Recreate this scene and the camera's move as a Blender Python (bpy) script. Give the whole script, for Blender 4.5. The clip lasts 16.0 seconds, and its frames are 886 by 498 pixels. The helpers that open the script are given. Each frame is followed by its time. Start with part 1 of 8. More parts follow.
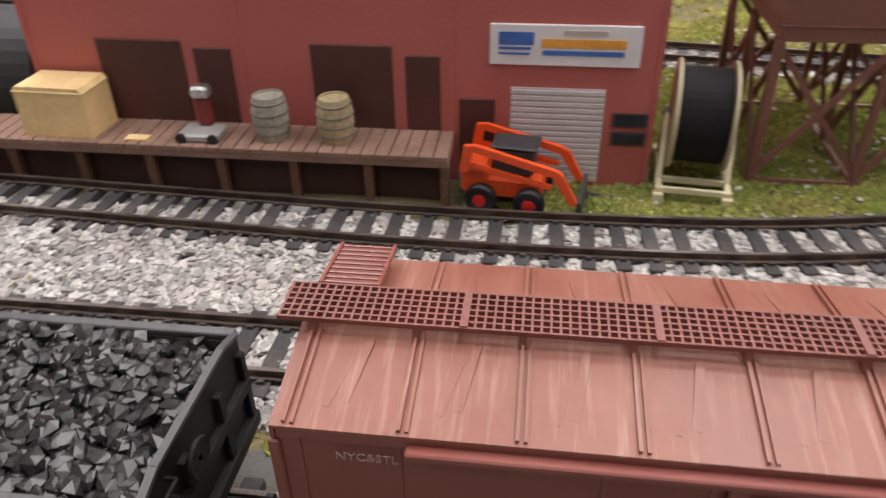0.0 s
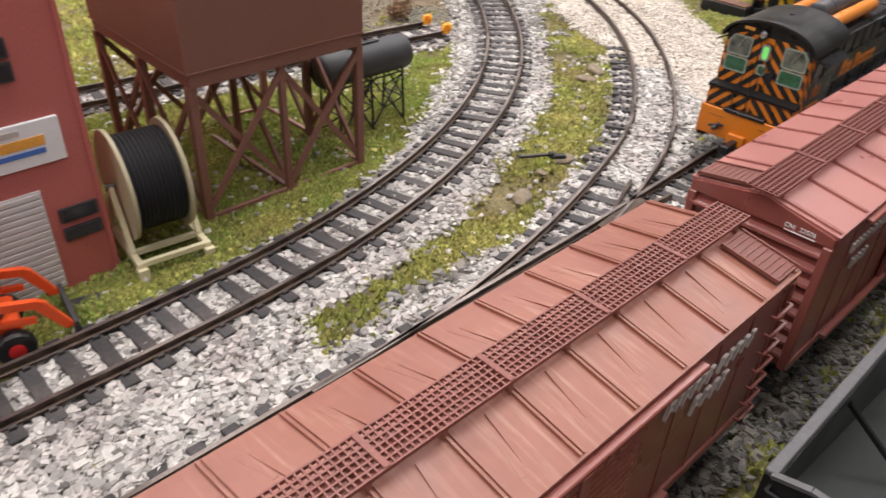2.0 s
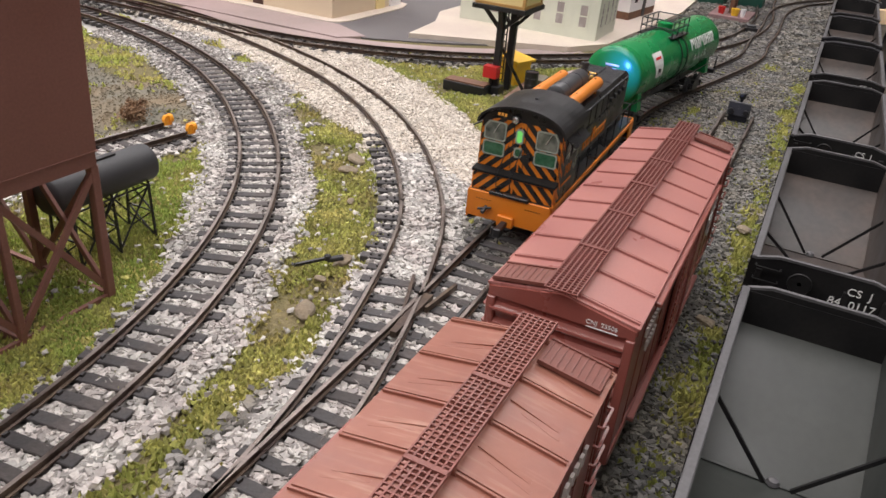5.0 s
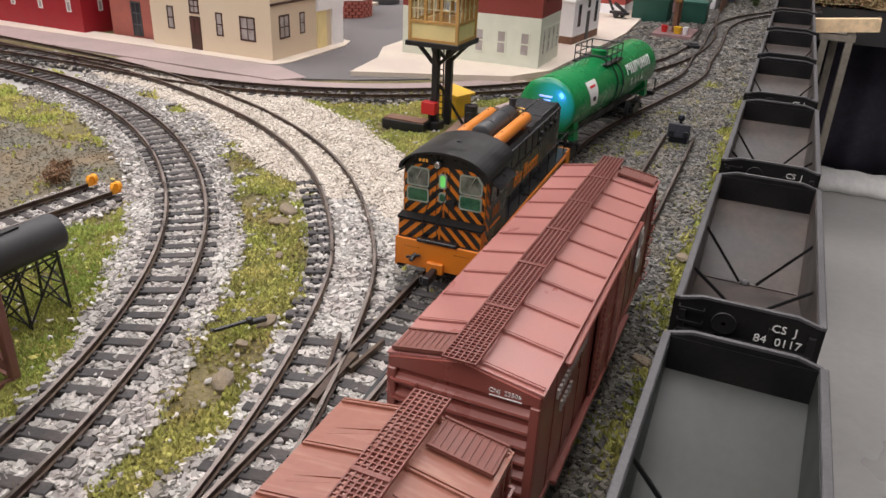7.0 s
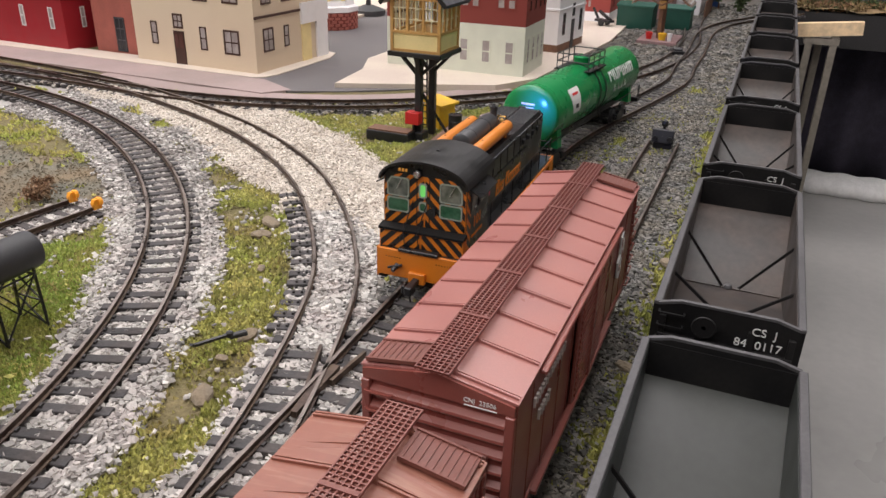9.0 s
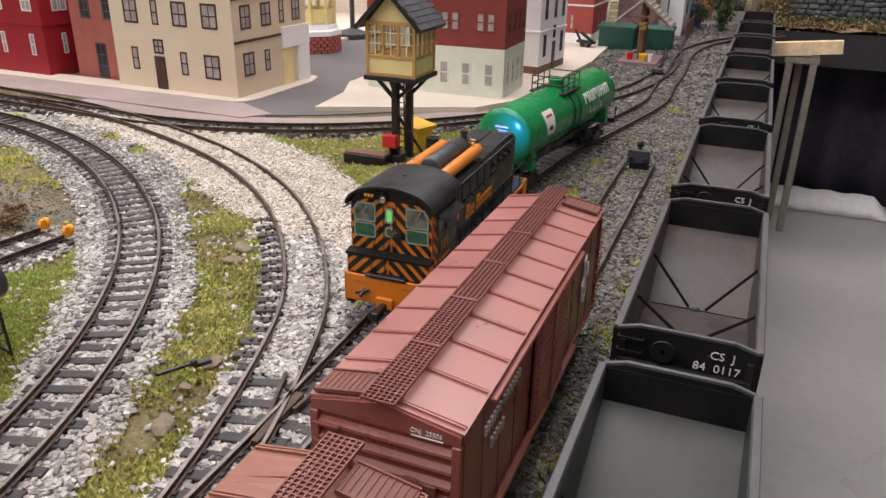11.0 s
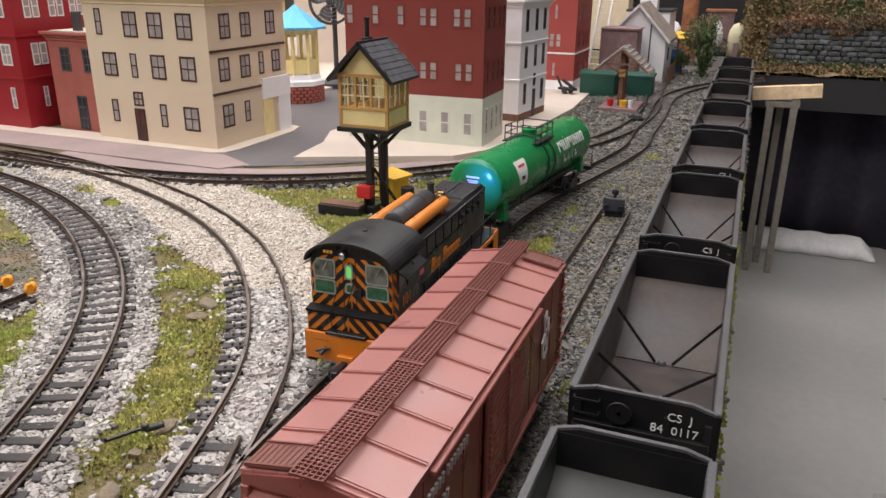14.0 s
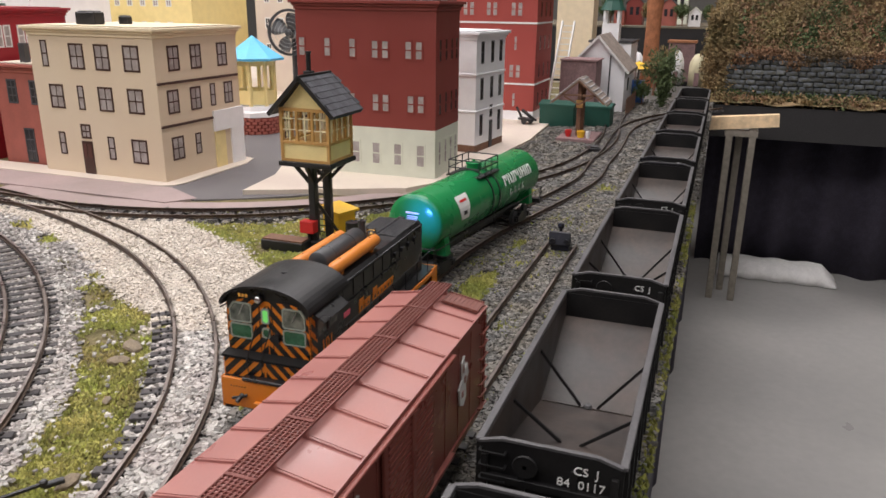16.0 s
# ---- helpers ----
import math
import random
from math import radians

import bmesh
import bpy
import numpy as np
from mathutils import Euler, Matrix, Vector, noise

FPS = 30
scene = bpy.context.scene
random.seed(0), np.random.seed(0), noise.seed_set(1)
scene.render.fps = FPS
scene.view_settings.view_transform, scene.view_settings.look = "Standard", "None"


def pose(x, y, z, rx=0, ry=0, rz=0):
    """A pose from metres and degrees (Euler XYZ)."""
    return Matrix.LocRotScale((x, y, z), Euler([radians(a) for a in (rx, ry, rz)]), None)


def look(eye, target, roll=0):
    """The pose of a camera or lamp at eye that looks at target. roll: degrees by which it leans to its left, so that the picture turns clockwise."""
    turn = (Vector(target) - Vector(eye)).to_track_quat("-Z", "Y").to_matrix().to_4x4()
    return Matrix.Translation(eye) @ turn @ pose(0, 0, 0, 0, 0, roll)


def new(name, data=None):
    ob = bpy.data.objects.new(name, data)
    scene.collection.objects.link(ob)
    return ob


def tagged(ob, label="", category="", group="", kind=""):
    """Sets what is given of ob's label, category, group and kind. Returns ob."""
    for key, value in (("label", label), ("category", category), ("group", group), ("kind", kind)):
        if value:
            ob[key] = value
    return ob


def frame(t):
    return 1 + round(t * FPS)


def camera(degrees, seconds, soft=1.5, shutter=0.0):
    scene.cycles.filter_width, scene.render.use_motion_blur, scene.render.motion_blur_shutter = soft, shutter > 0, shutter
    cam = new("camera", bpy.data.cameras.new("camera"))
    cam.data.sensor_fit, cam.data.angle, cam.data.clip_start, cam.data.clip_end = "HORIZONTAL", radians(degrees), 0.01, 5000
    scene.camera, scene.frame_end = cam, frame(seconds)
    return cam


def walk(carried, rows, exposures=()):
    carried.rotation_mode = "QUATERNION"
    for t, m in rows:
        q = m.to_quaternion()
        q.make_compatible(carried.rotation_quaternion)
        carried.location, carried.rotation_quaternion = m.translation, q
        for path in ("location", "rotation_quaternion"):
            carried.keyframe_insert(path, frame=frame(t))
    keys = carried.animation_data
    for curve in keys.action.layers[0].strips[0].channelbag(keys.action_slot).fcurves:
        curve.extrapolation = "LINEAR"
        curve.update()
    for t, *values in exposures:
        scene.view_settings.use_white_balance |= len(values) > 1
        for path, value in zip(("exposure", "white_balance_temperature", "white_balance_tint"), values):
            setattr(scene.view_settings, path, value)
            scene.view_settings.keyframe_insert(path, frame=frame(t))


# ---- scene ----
cam = camera(61.0, 16.0, soft=1.5, shutter=0.35)
PATH = [
    (0, (0.189, 0.1, 0.155), (-0.043, 1.752, -0.948), -1.1),
    (0.5, (0.169, 0.088, 0.165), (0.389, 1.739, -0.942), -0.4),
    (1, (0.157, 0.101, 0.172), (0.752, 1.637, -0.963), -0.0),
    (1.5, (0.155, 0.118, 0.178), (1.082, 1.477, -0.96), 1.1),
    (2, (0.155, 0.131, 0.18), (1.325, 1.296, -0.948), 2.9),
    (2.5, (0.155, 0.147, 0.179), (1.475, 1.143, -0.945), 4.4),
    (3, (0.158, 0.159, 0.179), (1.585, 1.045, -0.906), 5.7),
    (3.5, (0.16, 0.163, 0.179), (1.668, 0.985, -0.847), 6.6),
    (4, (0.163, 0.162, 0.18), (1.72, 0.944, -0.801), 6.8),
    (6.5, (0.192, 0.144, 0.188), (1.841, 0.852, -0.696), 2.8),
    (7, (0.198, 0.141, 0.19), (1.857, 0.842, -0.68), 2.4),
    (7.5, (0.204, 0.138, 0.19), (1.871, 0.833, -0.668), 2.1),
    (8, (0.205, 0.138, 0.189), (1.877, 0.83, -0.663), 1.9),
    (8.5, (0.204, 0.138, 0.189), (1.878, 0.829, -0.66), 1.7),
    (9, (0.202, 0.136, 0.189), (1.878, 0.827, -0.656), 1.5),
    (9.5, (0.203, 0.131, 0.192), (1.883, 0.82, -0.645), 1.3),
    (12, (0.211, 0.124, 0.191), (1.927, 0.81, -0.575), 0.8),
    (12.5, (0.212, 0.124, 0.192), (1.932, 0.817, -0.556), 0.7),
    (13, (0.215, 0.121, 0.193), (1.941, 0.817, -0.538), 0.6),
    (13.5, (0.218, 0.117, 0.194), (1.954, 0.811, -0.516), 0.5),
    (14, (0.222, 0.112, 0.195), (1.968, 0.801, -0.496), 0.5),
    (14.5, (0.221, 0.111, 0.196), (1.978, 0.791, -0.476), 0.5),
    (15, (0.223, 0.108, 0.197), (1.99, 0.776, -0.459), 0.6),
    (15.5, (0.231, 0.101, 0.195), (2.009, 0.755, -0.446), 0.7),
    (16, (0.242, 0.091, 0.199), (2.031, 0.731, -0.425), 0.7),
]
walk(cam, [(t, look(eye, target, roll)) for t, eye, target, roll in PATH], exposures=[(0.0, 0.20), (1.5, 0.30), (3.0, 0.30), (4.0, 0.20), (6.5, 0.05), (9.0, 0.02), (16.0, 0.0)])

# ---- light: a club room with rows of ceiling lamps ----
world = bpy.data.worlds.new("room_air")
world.use_nodes = True
scene.world = world
world.node_tree.nodes["Background"].inputs[0].default_value = (0.9, 0.93, 1.0, 1)
world.node_tree.nodes["Background"].inputs[1].default_value = 0.03
FLOOR_Z, CEIL_Z = -0.415, 1.9


LAMP_WATTS = 21.5


def ceiling_lamp(x, y, watts):
    data = bpy.data.lights.new("ceiling_lamp", "AREA")
    data.shape, data.size, data.size_y, data.energy = "RECTANGLE", 1.1, 1.4, watts
    data.color = (1.0, 0.945, 0.945)
    ob = new("ceiling_lamp", data)
    ob.matrix_world = pose(x, y, CEIL_Z - 0.03)
    return ob


for lx in (-0.9, 0.7, 2.3):
    for ly, share_of in ((-1.2, 0.34), (0.6, 1.24), (2.4, 1.2)):
        ceiling_lamp(lx, ly, LAMP_WATTS * share_of)

# ---- materials ----
def material(name, color, rough=0.6, metal=0.0, grain=900.0, var=0.15, bump=0.1, tint=None, blotch=60.0, island=0.0, objvar=0.0, spec=0.5, rvar=0.12, depth=0.0006, stretch=None, fleck=None):
    """A surface with colour variation at two sizes, uneven gloss and fine relief; sizes are 1/metres."""
    m = bpy.data.materials.new(name)
    m.use_nodes = True
    nt = m.node_tree
    N, L = nt.nodes, nt.links
    bsdf = N["Principled BSDF"]
    co = N.new("ShaderNodeTexCoord")
    fine, wide = N.new("ShaderNodeTexNoise"), N.new("ShaderNodeTexNoise")
    fine.inputs["Scale"].default_value, wide.inputs["Scale"].default_value = grain, blotch
    fine.inputs["Detail"].default_value, wide.inputs["Detail"].default_value = 4, 5
    for n in (fine, wide):
        L.new(co.outputs["Object"], n.inputs["Vector"])
    if stretch:
        mp = N.new("ShaderNodeMapping")
        mp.inputs["Scale"].default_value = stretch
        L.new(co.outputs["Object"], mp.inputs["Vector"])
        L.new(mp.outputs[0], wide.inputs["Vector"])
    other = tint or tuple(min(1, c * (1 + var * 1.6) + 0.02 * var) for c in color)
    mix = N.new("ShaderNodeMix")
    mix.data_type = "RGBA"
    ramp = N.new("ShaderNodeMapRange")
    ramp.inputs[1].default_value, ramp.inputs[2].default_value = 0.38, 0.64
    L.new(wide.outputs["Fac"], ramp.inputs[0])
    L.new(ramp.outputs[0], mix.inputs[0])
    mix.inputs[6].default_value, mix.inputs[7].default_value = (*color, 1), (*other, 1)
    hsv = N.new("ShaderNodeHueSaturation")
    val = N.new("ShaderNodeMapRange")
    val.inputs[1].default_value, val.inputs[2].default_value = 0.25, 0.75
    val.inputs[3].default_value, val.inputs[4].default_value = 1 - var, 1 + var
    L.new(fine.outputs["Fac"], val.inputs[0])
    last = val.outputs[0]
    for amount, node, socket in ((island, "ShaderNodeNewGeometry", "Random Per Island"), (objvar, "ShaderNodeObjectInfo", "Random")):
        if amount:
            src = N.new(node)
            mr, mul = N.new("ShaderNodeMapRange"), N.new("ShaderNodeMath")
            mr.inputs[3].default_value, mr.inputs[4].default_value = 1 - amount, 1 + amount
            mul.operation = "MULTIPLY"
            L.new(src.outputs[socket], mr.inputs[0])
            L.new(last, mul.inputs[0])
            L.new(mr.outputs[0], mul.inputs[1])
            last = mul.outputs[0]
    L.new(last, hsv.inputs["Value"])
    shade = mix.outputs[2]
    if fleck:
        mp2, fn, fr, fm, fmix = (N.new("ShaderNode" + k) for k in ("Mapping", "TexNoise", "MapRange", "Math", "Mix"))
        mp2.inputs["Scale"].default_value = fleck[1]
        L.new(co.outputs["Object"], mp2.inputs["Vector"])
        L.new(mp2.outputs[0], fn.inputs["Vector"])
        fn.inputs["Scale"].default_value, fn.inputs["Detail"].default_value = 1.0, 3
        fr.inputs[1].default_value, fr.inputs[2].default_value = 0.53, 0.70
        L.new(fn.outputs["Fac"], fr.inputs[0])
        fm.operation = "MULTIPLY"
        L.new(fr.outputs[0], fm.inputs[0])
        L.new(ramp.outputs[0], fm.inputs[1])
        fmix.data_type = "RGBA"
        fmix.inputs[7].default_value = (*fleck[0], 1)
        L.new(fm.outputs[0], fmix.inputs[0])
        L.new(shade, fmix.inputs[6])
        shade = fmix.outputs[2]
    L.new(shade, hsv.inputs["Color"])
    L.new(hsv.outputs[0], bsdf.inputs["Base Color"])
    rr = N.new("ShaderNodeMapRange")
    rr.inputs[1].default_value, rr.inputs[2].default_value = 0.3, 0.7
    rr.inputs[3].default_value, rr.inputs[4].default_value = max(0.03, rough - rvar), min(1, rough + rvar)
    L.new(wide.outputs["Fac"], rr.inputs[0])
    L.new(rr.outputs[0], bsdf.inputs["Roughness"])
    bsdf.inputs["Metallic"].default_value = metal
    bsdf.inputs["Specular IOR Level"].default_value = spec
    if bump:
        b = N.new("ShaderNodeBump")
        b.inputs["Strength"].default_value, b.inputs["Distance"].default_value = bump, depth
        L.new(fine.outputs["Fac"], b.inputs["Height"])
        L.new(b.outputs[0], bsdf.inputs["Normal"])
    return m


def glass_material(name, color=(0.9, 0.95, 0.93), rough=0.03):
    m = bpy.data.materials.new(name)
    m.use_nodes = True
    b = m.node_tree.nodes["Principled BSDF"]
    b.inputs["Base Color"].default_value = (*color, 1)
    b.inputs["Roughness"].default_value, b.inputs["Transmission Weight"].default_value = rough, 1.0
    b.inputs["IOR"].default_value = 1.3
    return m


def glow_material(name, color, strength):
    m = bpy.data.materials.new(name)
    m.use_nodes = True
    b = m.node_tree.nodes["Principled BSDF"]
    b.inputs["Base Color"].default_value = (*color, 1)
    b.inputs["Emission Color"].default_value = (*color, 1)
    b.inputs["Emission Strength"].default_value = strength
    return m


M_RAIL = material("weathered_rail", (0.062, 0.042, 0.036), 0.45, 0.6, 700, 0.25, 0.1, (0.12, 0.085, 0.06))
M_RAILTOP = material("polished_rail_head", (0.185, 0.155, 0.140), 0.36, 0.8, 900, 0.2, 0.05)
M_TIE = material("dark_plastic_tie", (0.042, 0.040, 0.042), 0.7, 0, 800, 0.25, 0.3, (0.075, 0.065, 0.062), objvar=0.25)
M_BALLAST = material("pale_grey_ballast", (0.475, 0.460, 0.430), 0.85, 0, 1200, 0.18, 0.3, (0.40, 0.365, 0.345), 60, island=0.45)
M_MIDBALLAST = material("mid_grey_ballast", (0.285, 0.268, 0.255), 0.85, 0, 1200, 0.18, 0.3, (0.20, 0.18, 0.162), 90, island=0.55)
M_DARKBALLAST = material("grey_ballast", (0.170, 0.165, 0.158), 0.88, 0, 1200, 0.2, 0.3, (0.200, 0.180, 0.150), 40, island=0.72)
M_SAND = material("cream_gravel", (0.62, 0.565, 0.495), 0.9, 0, 900, 0.14, 0.5, (0.54, 0.48, 0.415), 40, island=0.2)
M_EARTH = material("brown_green_earth", (0.185, 0.150, 0.072), 0.95, 0, 500, 0.35, 0.9, (0.14, 0.125, 0.05), 35, depth=0.002)
M_DIRTGREY = material("grey_brown_dirt", (0.170, 0.162, 0.128), 0.95, 0, 700, 0.22, 0.7, (0.215, 0.165, 0.105), 26, depth=0.001)
M_YARDSTONE = material("dark_yard_ballast", (0.136, 0.133, 0.126), 0.9, 0, 1200, 0.2, 0.3, (0.165, 0.150, 0.125), 40, island=0.7)
M_YARDGRASS = material("yard_green_foam", (0.205, 0.225, 0.048), 0.95, 0, 700, 0.3, 0.4, (0.320, 0.300, 0.085), 40, island=0.35)
M_GRASS = material("ground_foam_grass", (0.335, 0.370, 0.084), 0.95, 0, 700, 0.3, 0.4, (0.470, 0.420, 0.140), 28, island=0.25)
M_GRASSDARK = material("dark_ground_foam", (0.245, 0.268, 0.068), 0.95, 0, 700, 0.3, 0.4, (0.330, 0.275, 0.105), 25, island=0.25)
M_GRASSFRESH = material("fresh_green_foam_grass", (0.245, 0.318, 0.064), 0.95, 0, 700, 0.3, 0.4, (0.385, 0.370, 0.105), 30, island=0.28)
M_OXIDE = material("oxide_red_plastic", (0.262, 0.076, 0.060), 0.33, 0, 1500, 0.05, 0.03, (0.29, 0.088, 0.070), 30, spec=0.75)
# the body's oxide red made paler: ceiling sheen put into the roof colour
M_SHEENROOF = material("satin_red_brown_sheen_roof", (0.335, 0.133, 0.118), 0.36, 0, 1500, 0.05, 0.03, (0.375, 0.145, 0.122), 30, spec=0.8)
M_OXIDEDARK = material("dark_oxide_plastic", (0.16, 0.045, 0.035), 0.5, 0, 1500, 0.08, 0.05)
M_WEATHERED = material("weathered_oxide_roof", (0.232, 0.080, 0.054), 0.36, 0, 300, 0.06, 0.04, (0.285, 0.112, 0.076), 34, stretch=(1.4, 0.6, 1.0), fleck=((0.37, 0.190, 0.140), (700.0, 55.0, 55.0)))
M_BLACK = material("black_plastic", (0.014, 0.014, 0.016), 0.38, 0, 1500, 0.12, 0.05)
M_HOPPER = material("weathered_black_hopper", (0.009, 0.0088, 0.0095), 0.55, 0, 600, 0.2, 0.08, (0.016, 0.015, 0.0145), 40, spec=0.28)
M_HOPIN = material("dusty_hopper_inside", (0.036, 0.031, 0.029), 0.5, 0, 300, 0.2, 0.08, (0.072, 0.054, 0.045), 28)
M_HOPGREY = material("grey_hopper_inside", (0.025, 0.029, 0.026), 0.5, 0, 300, 0.1, 0.05, (0.036, 0.039, 0.034), 22)
M_EDGE = material("worn_grey_edge", (0.066, 0.064, 0.067), 0.5, 0, 700, 0.2, 0.05)
M_LOCO = material("black_locomotive_paint", (0.012, 0.012, 0.013), 0.33, 0, 2000, 0.1, 0.02)
M_ORANGE = material("orange_paint", (0.72, 0.22, 0.015), 0.42, 0, 1500, 0.06, 0.03, (0.66, 0.19, 0.015))
M_TANKORANGE = material("orange_air_tank", (0.66, 0.22, 0.035), 0.38, 0, 1500, 0.06, 0.03)
M_DKGREY = material("dark_grey_plastic", (0.045, 0.046, 0.05), 0.5, 0, 1500, 0.1, 0.04)
M_BRASS = material("brass", (0.62, 0.38, 0.12), 0.3, 1, 1500, 0.1, 0.02)
M_SILVER = material("silver_metal", (0.6, 0.6, 0.6), 0.3, 0.9, 1500, 0.1, 0.02)
M_GREYMETAL = material("grey_window_frame", (0.42, 0.43, 0.42), 0.4, 0.2, 1500, 0.1, 0.02)
M_GREEN = material("glossy_green_tank", (0.012, 0.22, 0.065), 0.27, 0, 1500, 0.04, 0.015, (0.016, 0.25, 0.075), 20)
M_WALKPLATE = material("brown_step_plate", (0.165, 0.056, 0.042), 0.55, 0, 900, 0.1, 0.06)
M_WHITE = material("white_print", (0.72, 0.72, 0.70), 0.5, 0, 1500, 0.05, 0)
M_FADEDWHITE = material("faded_white_print", (0.52, 0.46, 0.43), 0.6, 0, 1500, 0.1, 0)
M_RED = material("bright_red", (0.55, 0.02, 0.02), 0.4, 0, 1500, 0.08, 0.03)
M_YELLOW = material("yellow_paint", (0.80, 0.48, 0.03), 0.5, 0, 1500, 0.08, 0.03)
M_BROWNSTEEL = material("brown_tower_plastic", (0.225, 0.103, 0.080), 0.5, 0, 900, 0.1, 0.06, (0.25, 0.115, 0.090), 25)
M_BARN = material("barn_red_wall", (0.52, 0.145, 0.125), 0.5, 0, 900, 0.08, 0.06, (0.55, 0.157, 0.137), 15)
M_BARNDOOR = material("brown_door", (0.085, 0.03, 0.024), 0.6, 0, 900, 0.12, 0.06)
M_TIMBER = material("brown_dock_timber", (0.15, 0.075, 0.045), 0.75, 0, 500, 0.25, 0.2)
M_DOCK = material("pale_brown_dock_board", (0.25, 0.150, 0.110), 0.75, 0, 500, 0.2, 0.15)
M_SHINGLE = material("grey_brown_shingle", (0.215, 0.175, 0.150), 0.85, 0, 300, 0.25, 0.4)
M_BATTEN = material("grey_roof_batten", (0.27, 0.26, 0.26), 0.8, 0, 400, 0.2, 0.1)
M_CREAM = material("cream_plastic", (0.72, 0.66, 0.44), 0.5, 0, 900, 0.06, 0.03)
M_GREYDOOR = material("grey_roller_door", (0.64, 0.61, 0.61), 0.5, 0, 900, 0.06, 0.05)
M_BARREL = material("grey_wood_barrel", (0.33, 0.31, 0.26), 0.8, 0, 500, 0.25, 0.3)
M_HOOP = material("dull_grey_hoop", (0.22, 0.20, 0.165), 0.7, 0, 500, 0.2, 0.1)
M_FLANGE = material("dull_cream_flange", (0.46, 0.415, 0.27), 0.55, 0, 900, 0.1, 0.05)
M_CABLE = material("matt_black_cable", (0.013, 0.013, 0.015), 0.62, 0, 900, 0.1, 0.04, spec=0.3)
M_BARREL2 = material("tan_wood_barrel", (0.40, 0.33, 0.19), 0.8, 0, 500, 0.25, 0.3)
M_CRATE = material("pale_wood_crate", (0.85, 0.62, 0.30), 0.6, 0, 400, 0.1, 0.08)
M_SAFETY = material("orange_red_plastic", (0.85, 0.10, 0.02), 0.4, 0, 900, 0.06, 0.03)
M_COAL = material("coal_lumps", (0.011, 0.0105, 0.0115), 0.24, 0, 900, 0.3, 0.0, (0.020, 0.0195, 0.020), 60, island=0.5, spec=0.6)
M_BEIGE = material("beige_building_wall", (0.70, 0.57, 0.42), 0.6, 0, 900, 0.05, 0.04, (0.73, 0.61, 0.46), 8)
M_BEIGETRIM = material("cream_cornice", (0.78, 0.66, 0.47), 0.55, 0, 900, 0.05, 0.03)
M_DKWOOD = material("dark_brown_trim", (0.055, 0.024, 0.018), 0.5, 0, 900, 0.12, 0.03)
M_PANE = material("greyish_window_pane", (0.34, 0.30, 0.29), 0.25, 0, 400, 0.08, 0.0, (0.42, 0.38, 0.37), 60)
M_DKPANE = material("dark_window_pane", (0.03, 0.03, 0.035), 0.15, 0, 400, 0.1, 0.0)
M_BRICKRED = material("brick_red_wall", (0.22, 0.035, 0.028), 0.6, 0, 900, 0.06, 0.05, (0.25, 0.045, 0.035), 10)
M_REDHOUSE = material("bright_brick_red_wall", (0.33, 0.055, 0.045), 0.6, 0, 900, 0.06, 0.05, (0.36, 0.065, 0.052), 10)
M_BRIGHTRED = material("crimson_wall", (0.31, 0.012, 0.021), 0.5, 0, 900, 0.05, 0.03)
M_PINKBRICK = material("faded_brick_wall", (0.36, 0.11, 0.085), 0.7, 0, 500, 0.1, 0.06)
M_PALE = material("pale_green_white_wall", (0.66, 0.68, 0.58), 0.55, 0, 900, 0.04, 0.03)
M_WHITEWALL = material("white_wall", (0.85, 0.85, 0.87), 0.5, 0, 900, 0.03, 0.03)
M_PAVE = material("cream_pavement", (0.68, 0.60, 0.50), 0.75, 0, 600, 0.06, 0.08, (0.62, 0.53, 0.46), 12)
M_PINKWALK = material("pinkish_pavement", (0.38, 0.29, 0.28), 0.8, 0, 600, 0.08, 0.1, (0.33, 0.265, 0.25), 12)
M_ROAD = material("grey_road", (0.13, 0.12, 0.125), 0.75, 0, 700, 0.1, 0.12, (0.16, 0.15, 0.15), 12)
M_SLATE = material("dark_slate", (0.055, 0.055, 0.065), 0.65, 0, 800, 0.2, 0.2, objvar=0.25)
M_CABIN = material("pale_yellow_wall", (0.82, 0.68, 0.33), 0.55, 0, 900, 0.05, 0.04)
M_CABINWOOD = material("ochre_window_frame", (0.52, 0.30, 0.10), 0.5, 0, 600, 0.1, 0.05)
M_FLOOR = material("grey_painted_floor", (0.32, 0.315, 0.305), 0.35, 0, 60, 0.05, 0.04, (0.42, 0.41, 0.395), 2.5)
M_CURTAIN = material("black_cloth", (0.040, 0.035, 0.053), 0.9, 0, 300, 0.2, 0.1)
M_FASCIA = material("black_fascia", (0.018, 0.017, 0.018), 0.7, 0, 300, 0.2, 0.1)
M_PINE = material("pale_pine_board", (0.78, 0.58, 0.36), 0.55, 0, 120, 0.1, 0.08)
M_LEG = material("grey_brown_post", (0.23, 0.205, 0.170), 0.6, 0, 120, 0.12, 0.08)
M_WALLROOM = material("room_wall_paint", (0.26, 0.25, 0.235), 0.8, 0, 60, 0.04, 0.05)
M_STONE = material("blue_grey_stone_wall", (0.070, 0.077, 0.084), 0.9, 0, 120, 0.4, 0.8, (0.085, 0.085, 0.07), 60, depth=0.004)
M_FOLIAGE = material("olive_foliage", (0.205, 0.170, 0.075), 0.95, 0, 200, 0.35, 0.2, (0.285, 0.195, 0.100), 10, island=0.45)
M_FOLIAGEG = material("green_foliage", (0.065, 0.10, 0.038), 0.95, 0, 200, 0.3, 0.2, (0.10, 0.125, 0.05), 12, island=0.45)
M_ROCKM = material("brown_grey_rock", (0.235, 0.185, 0.125), 0.9, 0, 700, 0.25, 0.6, (0.19, 0.16, 0.12), 80)
